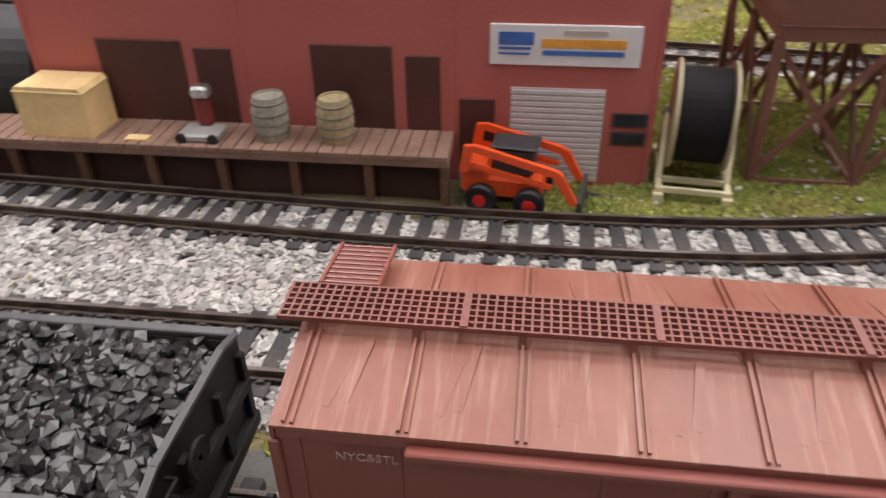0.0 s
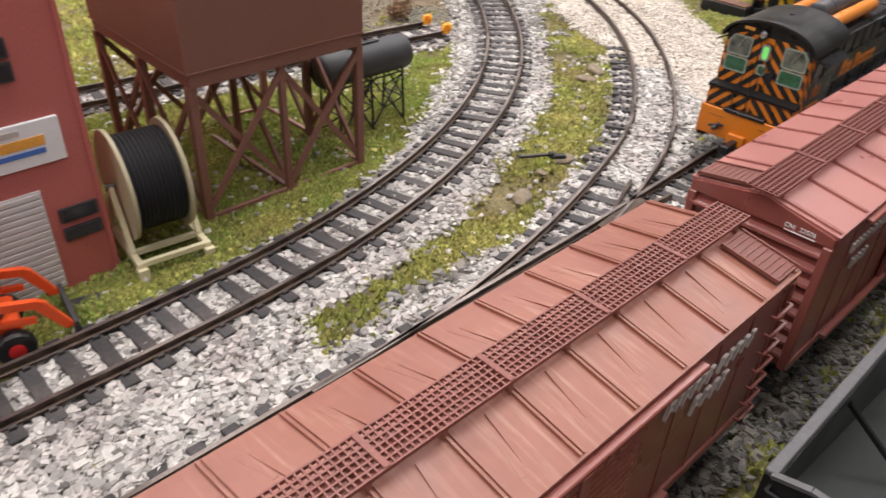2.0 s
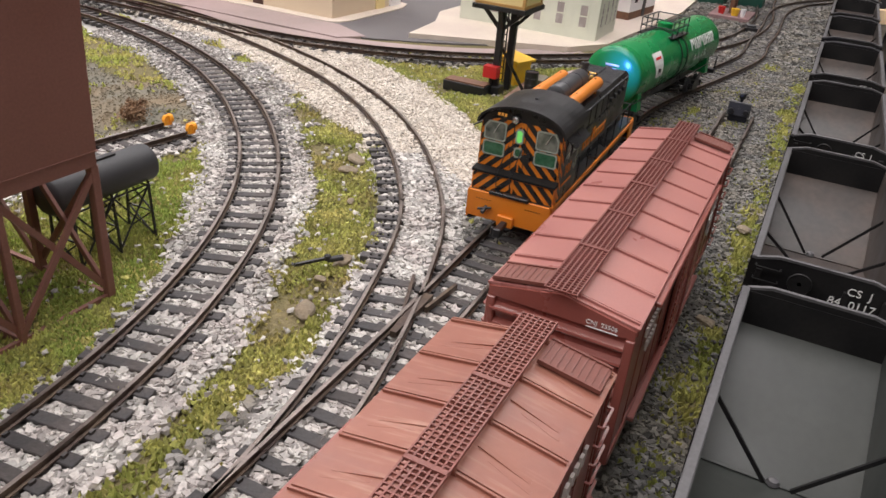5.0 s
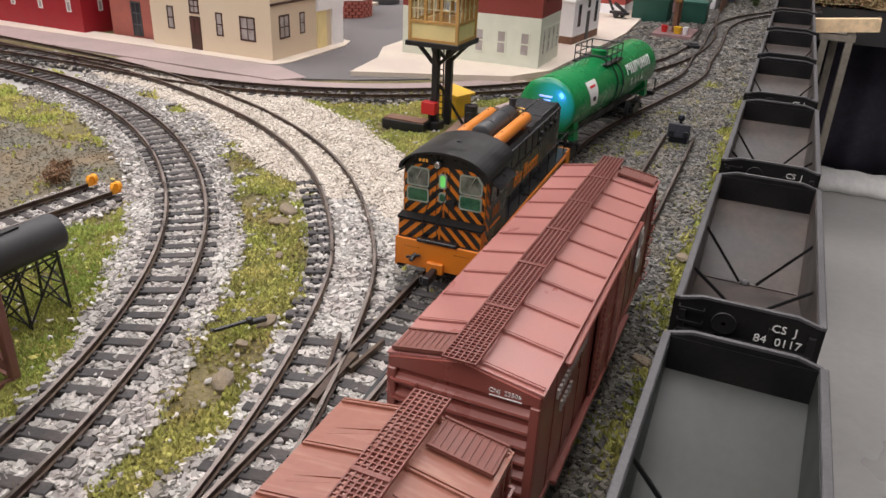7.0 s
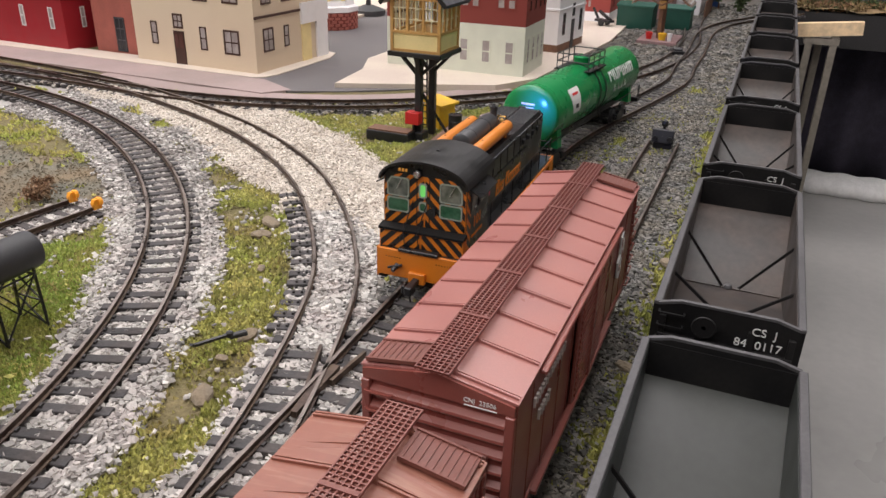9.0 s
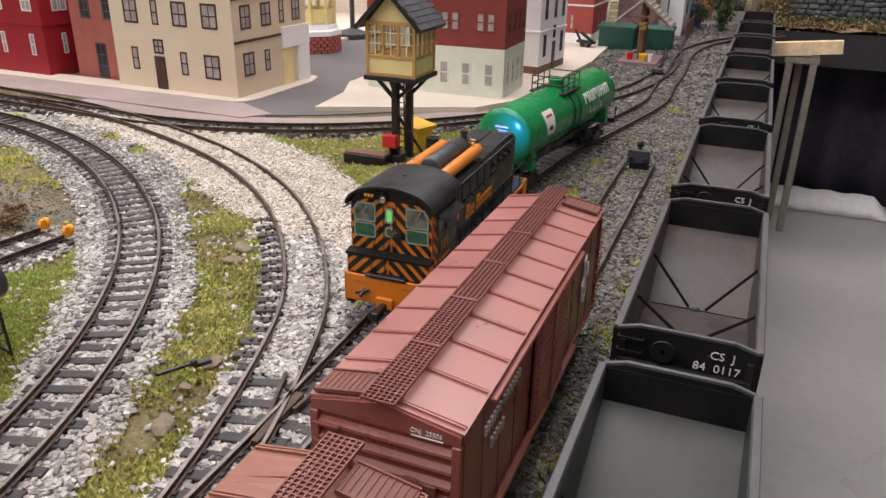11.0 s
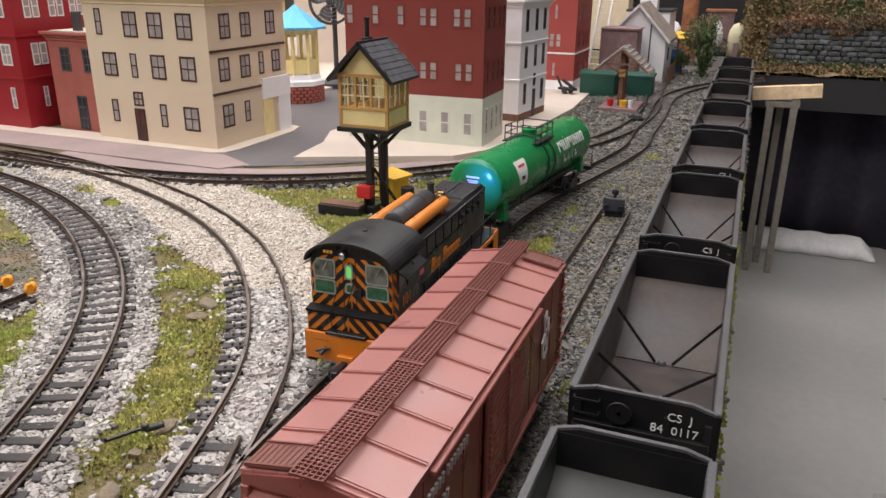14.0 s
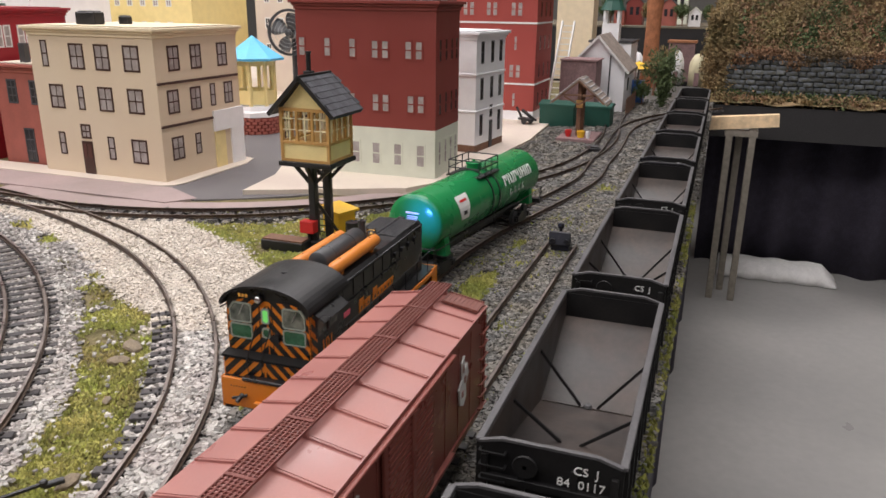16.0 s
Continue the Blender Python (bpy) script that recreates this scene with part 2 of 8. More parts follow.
M_BLUEROOF = material("light_blue_roof", (0.12, 0.50, 0.80), 0.5, 0, 900, 0.06, 0.03)
M_YELLOWWALL = material("pale_yellow_gazebo", (0.80, 0.66, 0.30), 0.5, 0, 900, 0.05, 0.03)
M_GREENBOX = material("dark_green_plastic", (0.014, 0.075, 0.055), 0.5, 0, 900, 0.08, 0.04)
M_SHEDWOOD = material("greyish_red_planks", (0.24, 0.150, 0.150), 0.75, 0, 300, 0.2, 0.15)
M_CLOTH = material("white_cloth", (0.78, 0.77, 0.76), 0.85, 0, 200, 0.06, 0.2)
M_BLUESIGN = material("blue_print", (0.06, 0.16, 0.50), 0.5, 0, 900, 0.1, 0)
M_GOLD = material("gold_print", (0.75, 0.36, 0.06), 0.5, 0, 900, 0.15, 0)
M_PINKPATCH = material("pink_print", (0.75, 0.12, 0.2), 0.5, 0, 900, 0.1, 0)
M_GLASS = glass_material("clear_pane")
# opaque cab pane; the green light of the interior is painted in
M_GREENCABLIGHT = material("green_cab_light_in_pane", (0.030, 0.115, 0.060), 0.12, 0, 500, 0.3, 0.0, (0.05, 0.15, 0.085), 200)

# ---- mesh helpers ----
def link_mesh(name, bm, mat, smooth=False):
    me = bpy.data.meshes.new(name)
    bm.normal_update()
    bm.to_mesh(me)
    bm.free()
    for m in (mat if isinstance(mat, (list, tuple)) else [mat]):
        me.materials.append(m)
    if smooth:
        for p in me.polygons:
            p.use_smooth = True
    return me


def part(name, bm, mat, parent, label="", smooth=False, at=None):
    """One mesh object under a thing or under a part."""
    ob = new(name, link_mesh(name, bm, mat, smooth))
    ob.parent = parent
    if at is not None:
        ob.matrix_basis = at
    if label:
        ob["label"] = label
    return ob


def share(name, mesh, parent, m):
    ob = new(name, mesh)
    ob.parent = parent
    ob.matrix_basis = m
    return ob


def thing(name, label, category, m=None, group="", kind=""):
    ob = new(name)
    ob.empty_display_size = 0.01
    ob.matrix_basis = m if m is not None else Matrix()
    return tagged(ob, label, category, group, kind)


def solo(name, bm, mat, label, category, m=None, group="", kind="", smooth=False):
    """A thing of one mesh."""
    ob = new(name, link_mesh(name, bm, mat, smooth))
    if m is not None:
        ob.matrix_basis = m
    return tagged(ob, label, category, group, kind)


def box(bm, x0, x1, y0, y1, z0, z1, bevel=0.0, mi=0):
    vs = [bm.verts.new((x, y, z)) for x in (x0, x1) for y in (y0, y1) for z in (z0, z1)]
    faces = [bm.faces.new([vs[i] for i in f]) for f in ((0, 1, 3, 2), (4, 6, 7, 5), (0, 4, 5, 1), (2, 3, 7, 6), (0, 2, 6, 4), (1, 5, 7, 3))]
    for f in faces:
        f.material_index = mi
    if bevel:
        edges = list({e for f in faces for e in f.edges})
        got = bmesh.ops.bevel(bm, geom=edges, offset=bevel, segments=1, affect="EDGES", profile=0.5)
        for f in got["faces"]:
            f.material_index = mi
    return vs


def cbox(x0, x1, y0, y1, z0, z1, bevel=0.0):
    bm = bmesh.new()
    box(bm, x0, x1, y0, y1, z0, z1, bevel)
    return bm


def frame_of(d):
    d = d.normalized()
    up = Vector((0, 0, 1)) if abs(d.z) < 0.95 else Vector((1, 0, 0))
    a = d.cross(up).normalized()
    return a, d.cross(a).normalized()


def rod(bm, p, q, r, seg=8, r2=None, cap=True, mi=0):
    """A round bar from p to q."""
    p, q = Vector(p), Vector(q)
    a, b = frame_of(q - p)
    r2 = r if r2 is None else r2
    rings = []
    for c, rad in ((p, r), (q, r2)):
        rings.append([bm.verts.new(c + a * (rad * math.cos(2 * math.pi * i / seg)) + b * (rad * math.sin(2 * math.pi * i / seg))) for i in range(seg)])
    for i in range(seg):
        f = bm.faces.new((rings[0][i], rings[0][(i + 1) % seg], rings[1][(i + 1) % seg], rings[1][i]))
        f.material_index = mi
    if cap:
        bm.faces.new(rings[0][::-1]).material_index = mi
        bm.faces.new(rings[1]).material_index = mi


def bar(bm, p, q, w, h=None, mi=0):
    """A square bar from p to q: w across, h in the other way."""
    p, q = Vector(p), Vector(q)
    a, b = frame_of(q - p)
    h = w if h is None else h
    r0 = [bm.verts.new(p + a * (sx * w / 2) + b * (sy * h / 2)) for sx, sy in ((-1, -1), (1, -1), (1, 1), (-1, 1))]
    r1 = [bm.verts.new(q + a * (sx * w / 2) + b * (sy * h / 2)) for sx, sy in ((-1, -1), (1, -1), (1, 1), (-1, 1))]
    fs = [bm.faces.new((r0[i], r0[(i + 1) % 4], r1[(i + 1) % 4], r1[i])) for i in range(4)]
    fs += [bm.faces.new(r0[::-1]), bm.faces.new(r1)]
    for f in fs:
        f.material_index = mi


def lathe(bm, profile, axis="z", centre=(0, 0, 0), seg=24, mi=0):
    """Turns a profile of (radius, height) about an axis through centre."""
    c = Vector(centre)
    rings = []
    for r, h in profile:
        ring = []
        for i in range(seg):
            t = 2 * math.pi * i / seg
            u, v = r * math.cos(t), r * math.sin(t)
            ring.append(bm.verts.new(c + Vector({"z": (u, v, h), "x": (h, u, v), "y": (v, h, u)}[axis])))
        rings.append(ring)
    for k in range(len(rings) - 1):
        for i in range(seg):
            bm.faces.new((rings[k][i], rings[k][(i + 1) % seg], rings[k + 1][(i + 1) % seg], rings[k + 1][i])).material_index = mi
    bm.faces.new(rings[0][::-1]).material_index = mi
    bm.faces.new(rings[-1]).material_index = mi


def prism(bm, outline, axis, a, b, mi=0):
    """A flat outline of 2D points, drawn out along an axis from a to b. Axis x: points are (y, z); y: (x, z); z: (x, y)."""
    def at(p, d):
        return {"x": (d, p[0], p[1]), "y": (p[0], d, p[1]), "z": (p[0], p[1], d)}[axis]
    lo = [bm.verts.new(at(p, a)) for p in outline]
    hi = [bm.verts.new(at(p, b)) for p in outline]
    n = len(outline)
    fs = [bm.faces.new((lo[i], lo[(i + 1) % n], hi[(i + 1) % n], hi[i])) for i in range(n)]
    fs += [bm.faces.new(lo[::-1]), bm.faces.new(hi)]
    for f in fs:
        f.material_index = mi
    bmesh.ops.recalc_face_normals(bm, faces=fs)


def words(name, text, size, mat, parent, m, label="", depth=0.00012, shear=0.0):
    """Raised lettering as a mesh part."""
    cu = bpy.data.curves.new(name, "FONT")
    cu.body, cu.size, cu.extrude, cu.shear = text, size, depth, shear
    cu.align_x, cu.align_y = "CENTER", "CENTER"
    cu.resolution_u = 3
    tmp = bpy.data.objects.new(name + "_tmp", cu)
    scene.collection.objects.link(tmp)
    dg = bpy.context.evaluated_depsgraph_get()
    me = bpy.data.meshes.new_from_object(tmp.evaluated_get(dg))
    bpy.data.objects.remove(tmp)
    me.materials.clear()
    me.materials.append(mat)
    ob = share(name, me, parent, m)
    if label:
        ob["label"] = label
    return ob


def scatter(name, centres, sizes, mat, label, category, kindshape="grain", seed=1, squash=0.8, smooth=True):
    """Many loose grains or foam clumps as one mesh."""
    rng = np.random.default_rng(seed)
    c = np.asarray(centres, dtype=np.float64)
    n = len(c)
    if kindshape == "grain":
        base = np.array([(x, y, z) for x in (-1, 1) for y in (-1, 1) for z in (-1, 1)], float) * 0.5
        quads = np.array([(0, 1, 3, 2), (4, 6, 7, 5), (0, 4, 5, 1), (2, 3, 7, 6), (1, 5, 7, 3)])
        k = 4
        jit = 0.22
    elif kindshape == "tuft":
        base = np.array([(-0.42, -0.34, -0.5), (0.42, -0.34, -0.5), (0.34, 0.42, -0.5), (-0.34, 0.42, -0.5), (0, 0, 0.95)], float)
        quads = np.array([(0, 1, 4), (1, 2, 4), (2, 3, 4), (3, 0, 4)])
        k = 3
        jit = 0.20
    else:
        p = (1 + 5 ** 0.5) / 2
        base = np.array([(-1, p, 0), (1, p, 0), (-1, -p, 0), (1, -p, 0), (0, -1, p), (0, 1, p), (0, -1, -p), (0, 1, -p), (p, 0, -1), (p, 0, 1), (-p, 0, -1), (-p, 0, 1)], float) / 3.8
        quads = np.array([(0, 11, 5), (0, 5, 1), (0, 1, 7), (0, 7, 10), (0, 10, 11), (1, 5, 9), (5, 11, 4), (11, 10, 2), (10, 7, 6), (7, 1, 8), (3, 9, 4), (3, 4, 2), (3, 2, 6), (3, 6, 8), (3, 8, 9), (4, 9, 5), (2, 4, 11), (6, 2, 10), (8, 6, 7), (9, 8, 1)])
        k = 3
        jit = 0.2 if kindshape == "clump" else 0.12
    nv = len(base)
    v = base[None] + rng.uniform(-jit, jit, (n, nv, 3))
    v *= np.stack([rng.uniform(0.75, 1.3, n), rng.uniform(0.75, 1.3, n), rng.uniform(0.6, 1.0, n) * squash * (1.05 if kindshape == "tuft" else 1.0)], 1)[:, None, :]
    ang = rng.uniform(0, 2 * np.pi, (n, 2))
    ca, sa = np.cos(ang[:, 0])[:, None], np.sin(ang[:, 0])[:, None]
    tilt = rng.uniform(-0.6, 0.6, n)[:, None]
    x, y, z = v[:, :, 0], v[:, :, 1], v[:, :, 2]
    y, z = y * np.cos(tilt) - z * np.sin(tilt), y * np.sin(tilt) + z * np.cos(tilt)
    v = np.stack([x * ca - y * sa, x * sa + y * ca, z], 2) * np.asarray(sizes)[:, None, None] + c[:, None, :]
    faces = (quads[None] + (np.arange(n) * nv)[:, None, None]).reshape(-1, k)
    me = bpy.data.meshes.new(name)
    me.vertices.add(n * nv)
    me.vertices.foreach_set("co", v.reshape(-1))
    me.loops.add(faces.size)
    me.loops.foreach_set("vertex_index", faces.reshape(-1))
    me.polygons.add(len(faces))
    me.polygons.foreach_set("loop_start", np.arange(len(faces)) * k)
    me.polygons.foreach_set("loop_total", np.full(len(faces), k))
    me.polygons.foreach_set("use_smooth", np.full(len(faces), smooth))
    me.materials.append(mat)
    me.update(calc_edges=True)
    return tagged(new(name, me), label, category, kind="stuff")

# ---- the plan: track centre lines ----
GAUGE = 0.0224
LOCO_Y, SIDING_Y, HOPPER_Y = 0.270, 0.2025, 0.1305
LOCO_X = 0.513
LAYOUT_EDGE = 0.1015


def arc_line(x, y, heading, legs, step=0.004):
    """A centre line from a start, a heading in radians and legs of (curvature, length)."""
    out = []
    for k, length in legs:
        n = max(1, round(length / step))
        ds = length / n
        for _ in range(n):
            out.append((x, y, heading))
            x += math.cos(heading + k * ds / 2) * ds
            y += math.sin(heading + k * ds / 2) * ds
            heading += k * ds
    out.append((x, y, heading))
    return out


LINE_D = arc_line(-0.25, 0.365, -0.05, ((0.0, 0.35), (0.63, 0.15), (2.121, 0.35), (1.617, 0.42), (0.4, 0.6)))
LINE_E = arc_line(0.25, LOCO_Y, 0.0, ((1.74, 0.06), (1.56, 0.06), (1.4, 0.06), (1.15, 0.06), (3.41, 0.06), (1.75, 0.08), (2.19, 0.10), (1.76, 0.14), (0.9, 0.14), (1.2, 0.14), (0.2, 0.5)))
LINE_F = arc_line(1.72, 0.262, 3.14159, ((0.55, 0.22), (-1.0, 0.25), (-1.75, 0.42), (-2.515, 0.31), (0.439, 0.8)))
LINE_LOCO = arc_line(-0.45, LOCO_Y, 0.0, ((0.0, 0.55), (0.1, 0.18), (-0.03, 0.09), (0.31, 0.09), (-0.24, 0.09), (0.08, 0.09), (0.23, 0.09), (-1.8, 0.09), (-1.3, 0.09), (0.22, 0.09), (0.4, 0.09), (2.59, 0.09), (-1.0, 0.09), (0.71, 0.09), (0.13, 0.09), (-1.24, 0.09), (-1.98, 0.09), (-2.16, 0.09), (-0.5, 0.2)))
LINE_SIDING = arc_line(-0.45, SIDING_Y, 0.0, ((0.0, 1.31),))
LINE_HOPPER = arc_line(-0.45, HOPPER_Y, 0.0, ((0.0, 2.3),))
LINE_STUB = arc_line(0.532, 0.529, 3.02, ((0.0, 0.85),))


def rail_mesh(line, side):
    """One rail: foot, web and head, swept along the line."""
    prof = [(-0.0013, -0.0005), (0.0013, -0.0005), (0.0013, 0.0001), (0.0004, 0.0005), (0.0004, 0.0021), (0.0008, 0.0023), (0.0008, 0.0031), (-0.0008, 0.0031), (-0.0008, 0.0023), (-0.0004, 0.0021), (-0.0004, 0.0005), (-0.0013, 0.0001)]
    bm = bmesh.new()
    rings = []
    for x, y, h in line:
        nx, ny = -math.sin(h), math.cos(h)
        rings.append([bm.verts.new((x + nx * (side * (GAUGE / 2 + 0.0008) + u), y + ny * (side * (GAUGE / 2 + 0.0008) + u), w)) for u, w in prof])
    n = len(prof)
    for a, b in zip(rings, rings[1:]):
        for i in range(n):
            f = bm.faces.new((a[i], a[(i + 1) % n], b[(i + 1) % n], b[i]))
            f.material_index = 1 if i == 6 else 0
    bm.faces.new(rings[0])
    bm.faces.new(rings[-1][::-1])
    bmesh.ops.recalc_face_normals(bm, faces=bm.faces[:])
    return bm


tie_bm = bmesh.new()
box(tie_bm, -0.0028, 0.0028, -0.0195, 0.0195, -0.0042, -0.0006, 0.0003)
for sgn in (-1, 1):
    for off in (-0.0022, 0.0022):
        box(tie_bm, -0.0011, 0.0011, sgn * 0.012 + off - 0.0006, sgn * 0.012 + off + 0.0006, -0.0008, 0.0006)
TIE = link_mesh("tie", tie_bm, M_TIE)


def track(label, line, spacing=0.0125, ties=True, skip=None, shift=None):
    top = thing("track", label, "track", kind="structure", group="railway tracks")
    for side in (1, -1):
        part("rail", rail_mesh(line, side), [M_RAIL, M_RAILTOP], top)
    if ties:
        run, mark = 0.0, 0.0
        for (x0, y0, h0), (x1, y1, h1) in zip(line, line[1:]):
            run += math.hypot(x1 - x0, y1 - y0)
            if run >= mark:
                mark += spacing
                if skip is None or not skip(x0, y0):
                    off = shift(x0, y0) if shift else 0.0
                    share("tie", TIE, top, pose(x0 - math.sin(h0) * off, y0 + math.cos(h0) * off, random.uniform(-0.0003, 0.0002), 0, 0, math.degrees(h0) + random.uniform(-1.5, 1.5)))
    return top


track("curved track with steel rails on dark plastic ties in grey ballast", LINE_D)
track("curved branch track with dark ties leaving the turnout", LINE_E, skip=lambda x, y: x < 0.36 or x > 0.635, shift=lambda x, y: 0.0060 if 0.46 < x < 0.66 else 0.0)
track("curved track along the town with dark ties", LINE_F)
track("straight yard track under the locomotive and tank car", LINE_LOCO)
track("siding track under the boxcars, ending at a bumper", LINE_SIDING, skip=lambda x, y: x > 0.56)
track("straight track under the hopper cars at the layout edge", LINE_HOPPER)
track("short stub track ending in two orange buffer stops", LINE_STUB)


FX0, FY0, FSTEP, FNX, FNY = -0.80, 0.08, 0.004, 800, 425
field_x, field_y = np.meshgrid(FX0 + FSTEP * np.arange(FNX), FY0 + FSTEP * np.arange(FNY), indexing="ij")


def signed_field(line):
    """Signed distance from a centre line on a grid: plus on its left."""
    best = np.full(field_x.shape, 9.0, dtype=np.float32)
    value = np.full(field_x.shape, 9.0, dtype=np.float32)
    pts = np.array(line)[::3]
    for px, py, ph in pts:
        i0, i1 = int((px - 0.16 - FX0) / FSTEP), int((px + 0.16 - FX0) / FSTEP) + 2
        j0, j1 = int((py - 0.16 - FY0) / FSTEP), int((py + 0.16 - FY0) / FSTEP) + 2
        i0, j0 = max(0, i0), max(0, j0)
        if i1 <= i0 or j1 <= j0:
            continue
        dx, dy = field_x[i0:i1, j0:j1] - px, field_y[i0:i1, j0:j1] - py
        d = np.hypot(dx, dy)
        side = -math.sin(ph) * dx + math.cos(ph) * dy
        along = np.abs(math.cos(ph) * dx + math.sin(ph) * dy)
        val = np.where(along < 0.012, side, np.where(side < 0, -d, d))
        near = d < best[i0:i1, j0:j1]
        best[i0:i1, j0:j1] = np.where(near, d, best[i0:i1, j0:j1])
        value[i0:i1, j0:j1] = np.where(near, val, value[i0:i1, j0:j1])
    return value


def sample(field, x, y):
    fx = np.clip((np.asarray(x) - FX0) / FSTEP, 0, FNX - 1.001)
    fy = np.clip((np.asarray(y) - FY0) / FSTEP, 0, FNY - 1.001)
    i, j = fx.astype(int), fy.astype(int)
    u, v = fx - i, fy - j
    return field[i, j] * (1 - u) * (1 - v) + field[i + 1, j] * u * (1 - v) + field[i, j + 1] * (1 - u) * v + field[i + 1, j + 1] * u * v


FIELDS = {k: signed_field(v) for k, v in dict(D=LINE_D, E=LINE_E, F=LINE_F, S=LINE_STUB, L=LINE_LOCO, G=LINE_SIDING, H=LINE_HOPPER).items()}
OFF = {k: (lambda x, y, f=f: sample(f, x, y)) for k, f in FIELDS.items()}
NEAR_LINE = np.minimum.reduce([np.abs(f) for f in FIELDS.values()])
EARTH, PALE, DARK, SAND, GREYDIRT = range(5)


def wave(x, y, s=40.0, k=0.0):
    return 0.5 * np.sin(x * s + 1.3 * np.sin(y * s * 0.7 + k)) + 0.5 * np.sin(y * s * 1.3 + 1.7 * np.sin(x * s * 0.6 - k))


def zones(x, y):
    """Which ground cover lies at each place."""
    w = wave(x, y) * 0.004 + wave(x, y, 130.0, 2.0) * 0.0015
    d, e, f, st, lo = OFF["D"](x, y), OFF["E"](x, y), OFF["F"](x, y), OFF["S"](x, y), OFF["L"](x, y)
    z = np.full(np.shape(x), EARTH)
    z = np.where((d > 0.028) & (x > 0.46) & (x < 0.617 + w * 2.5) & (y > 0.535 + w * 2) & (y < 0.80), GREYDIRT, z)
    z = np.where(np.abs(st) < 0.022 + w, PALE, z)
    z = np.where((z == EARTH) & (x > 1.06) & (y < 0.375), DARK, z)
    z = np.where((np.abs(f) < 0.022 + w), DARK, z)
    z = np.where((e < 0.012) & (e > -0.068 + w - 0.25 * np.clip(0.60 - x, 0, 0.2) * -1) & (x > 0.585 + w * 2) & (y > 0.315) & (f > 0.0), SAND, z)
    z = np.where((e > -0.012) & (e < 0.034 + w * 2.2) & (y > 0.440 + 5 * w - 0.6 * np.clip(e, 0, 0.04)) & (x > 0.55) & (f > 0.0), SAND, z)
    z = np.where((z == EARTH) & (e > 0.02) & (e < 0.056 + 2 * w) & (y > 0.47) & (f > 0.0) & (wave(x, y, 75.0, 1.0) > -0.25), PALE, z)
    z = np.where(np.abs(lo) < 0.033 + w * 1.5, DARK, z)
    z = np.where(np.abs(y - SIDING_Y) < 0.033 + w, DARK, z)
    z = np.where((np.abs(y - HOPPER_Y) < 0.027 + w), DARK, z)
    z = np.where((np.abs(e) < 0.021 + w) & (x < 0.60 + 2 * w), PALE, z)
    z = np.where((d > -0.031 - w) & (d < 0.0185 + w * 0.8 + 0.017 * np.clip((x - 0.37) / 0.09, 0, 1)), PALE, z)
    z = np.where((x < 0.47 + 2 * w) & (y > 0.240) & (y < 0.302 + w + 0.25 * np.clip(x - 0.35, 0, 0.12)) & (d < 0), PALE, z)
    z = np.where((z == EARTH) & (e < 0.0) & (lo > 0.0) & (x > 0.40) & (x < 0.60) & (y < 0.37), PALE, z)
    z = np.where((x < 0.27) & (y > 0.240) & (d < 0), PALE, z)
    return z


def ground_height(x, y):
    return -0.0048 + 0.0007 * wave(x, y, 70.0)


# ground sheet
nx, ny = 430, 250
gx, gy = np.meshgrid(np.linspace(-0.75, 2.35, nx), np.linspace(LAYOUT_EDGE, 1.75, ny), indexing="ij")
gz = ground_height(gx, gy)
me = bpy.data.meshes.new("ground")
idx = np.arange(nx * ny).reshape(nx, ny)
quads = np.stack([idx[:-1, :-1], idx[1:, :-1], idx[1:, 1:], idx[:-1, 1:]], -1).reshape(-1, 4)
me.vertices.add(nx * ny)
me.vertices.foreach_set("co", np.stack([gx, gy, gz], -1).reshape(-1))
me.loops.add(quads.size)
me.loops.foreach_set("vertex_index", quads.reshape(-1))
me.polygons.add(len(quads))
me.polygons.foreach_set("loop_start", np.arange(len(quads)) * 4)
me.polygons.foreach_set("loop_total", np.full(len(quads), 4))
cx, cy = (gx[:-1, :-1] + gx[1:, 1:]) / 2, (gy[:-1, :-1] + gy[1:, 1:]) / 2
for m in (M_EARTH, M_BALLAST, M_DARKBALLAST, M_SAND, M_DIRTGREY):
    me.materials.append(m)
me.polygons.foreach_set("material_index", zones(cx, cy).reshape(-1).astype(np.int32))
me.polygons.foreach_set("use_smooth", np.ones(len(quads), dtype=bool))
me.update(calc_edges=True)
tagged(new("ground", me), "model railway ground of earth, gravel and ballast", "ground", kind="structure")

# baseboard under it, the room's floor, walls and ceiling
solo("baseboard", cbox(-0.75, 2.35, LAYOUT_EDGE - 0.0005, 1.75, -0.05, -0.0075), M_FASCIA, "black-edged baseboard of the layout", "baseboard", kind="structure")
solo("floor", cbox(-2.5, 6.0, -3.0, 4.2, FLOOR_Z - 0.05, FLOOR_Z), M_FLOOR, "smooth grey painted room floor", "floor", kind="structure")
solo("ceiling", cbox(-2.5, 6.0, -3.0, 4.2, CEIL_Z, CEIL_Z + 0.05), M_WALLROOM, "plain pale ceiling", "ceiling", kind="structure")
solo("wall_north", cbox(-2.5, 6.0, 4.2, 4.3, FLOOR_Z, CEIL_Z), M_WALLROOM, "plain pale wall", "wall", kind="structure")
solo("wall_south", cbox(-2.5, 6.0, -3.1, -3.0, FLOOR_Z, CEIL_Z), M_WALLROOM, "plain pale wall", "wall", kind="structure")
solo("wall_east", cbox(6.0, 6.1, -3.0, 4.2, FLOOR_Z, CEIL_Z), M_WALLROOM, "plain pale wall", "wall", kind="structure")
solo("wall_west", cbox(-2.6, -2.5, -3.0, 4.2, FLOOR_Z, CEIL_Z), M_WALLROOM, "plain pale wall", "wall", kind="structure")

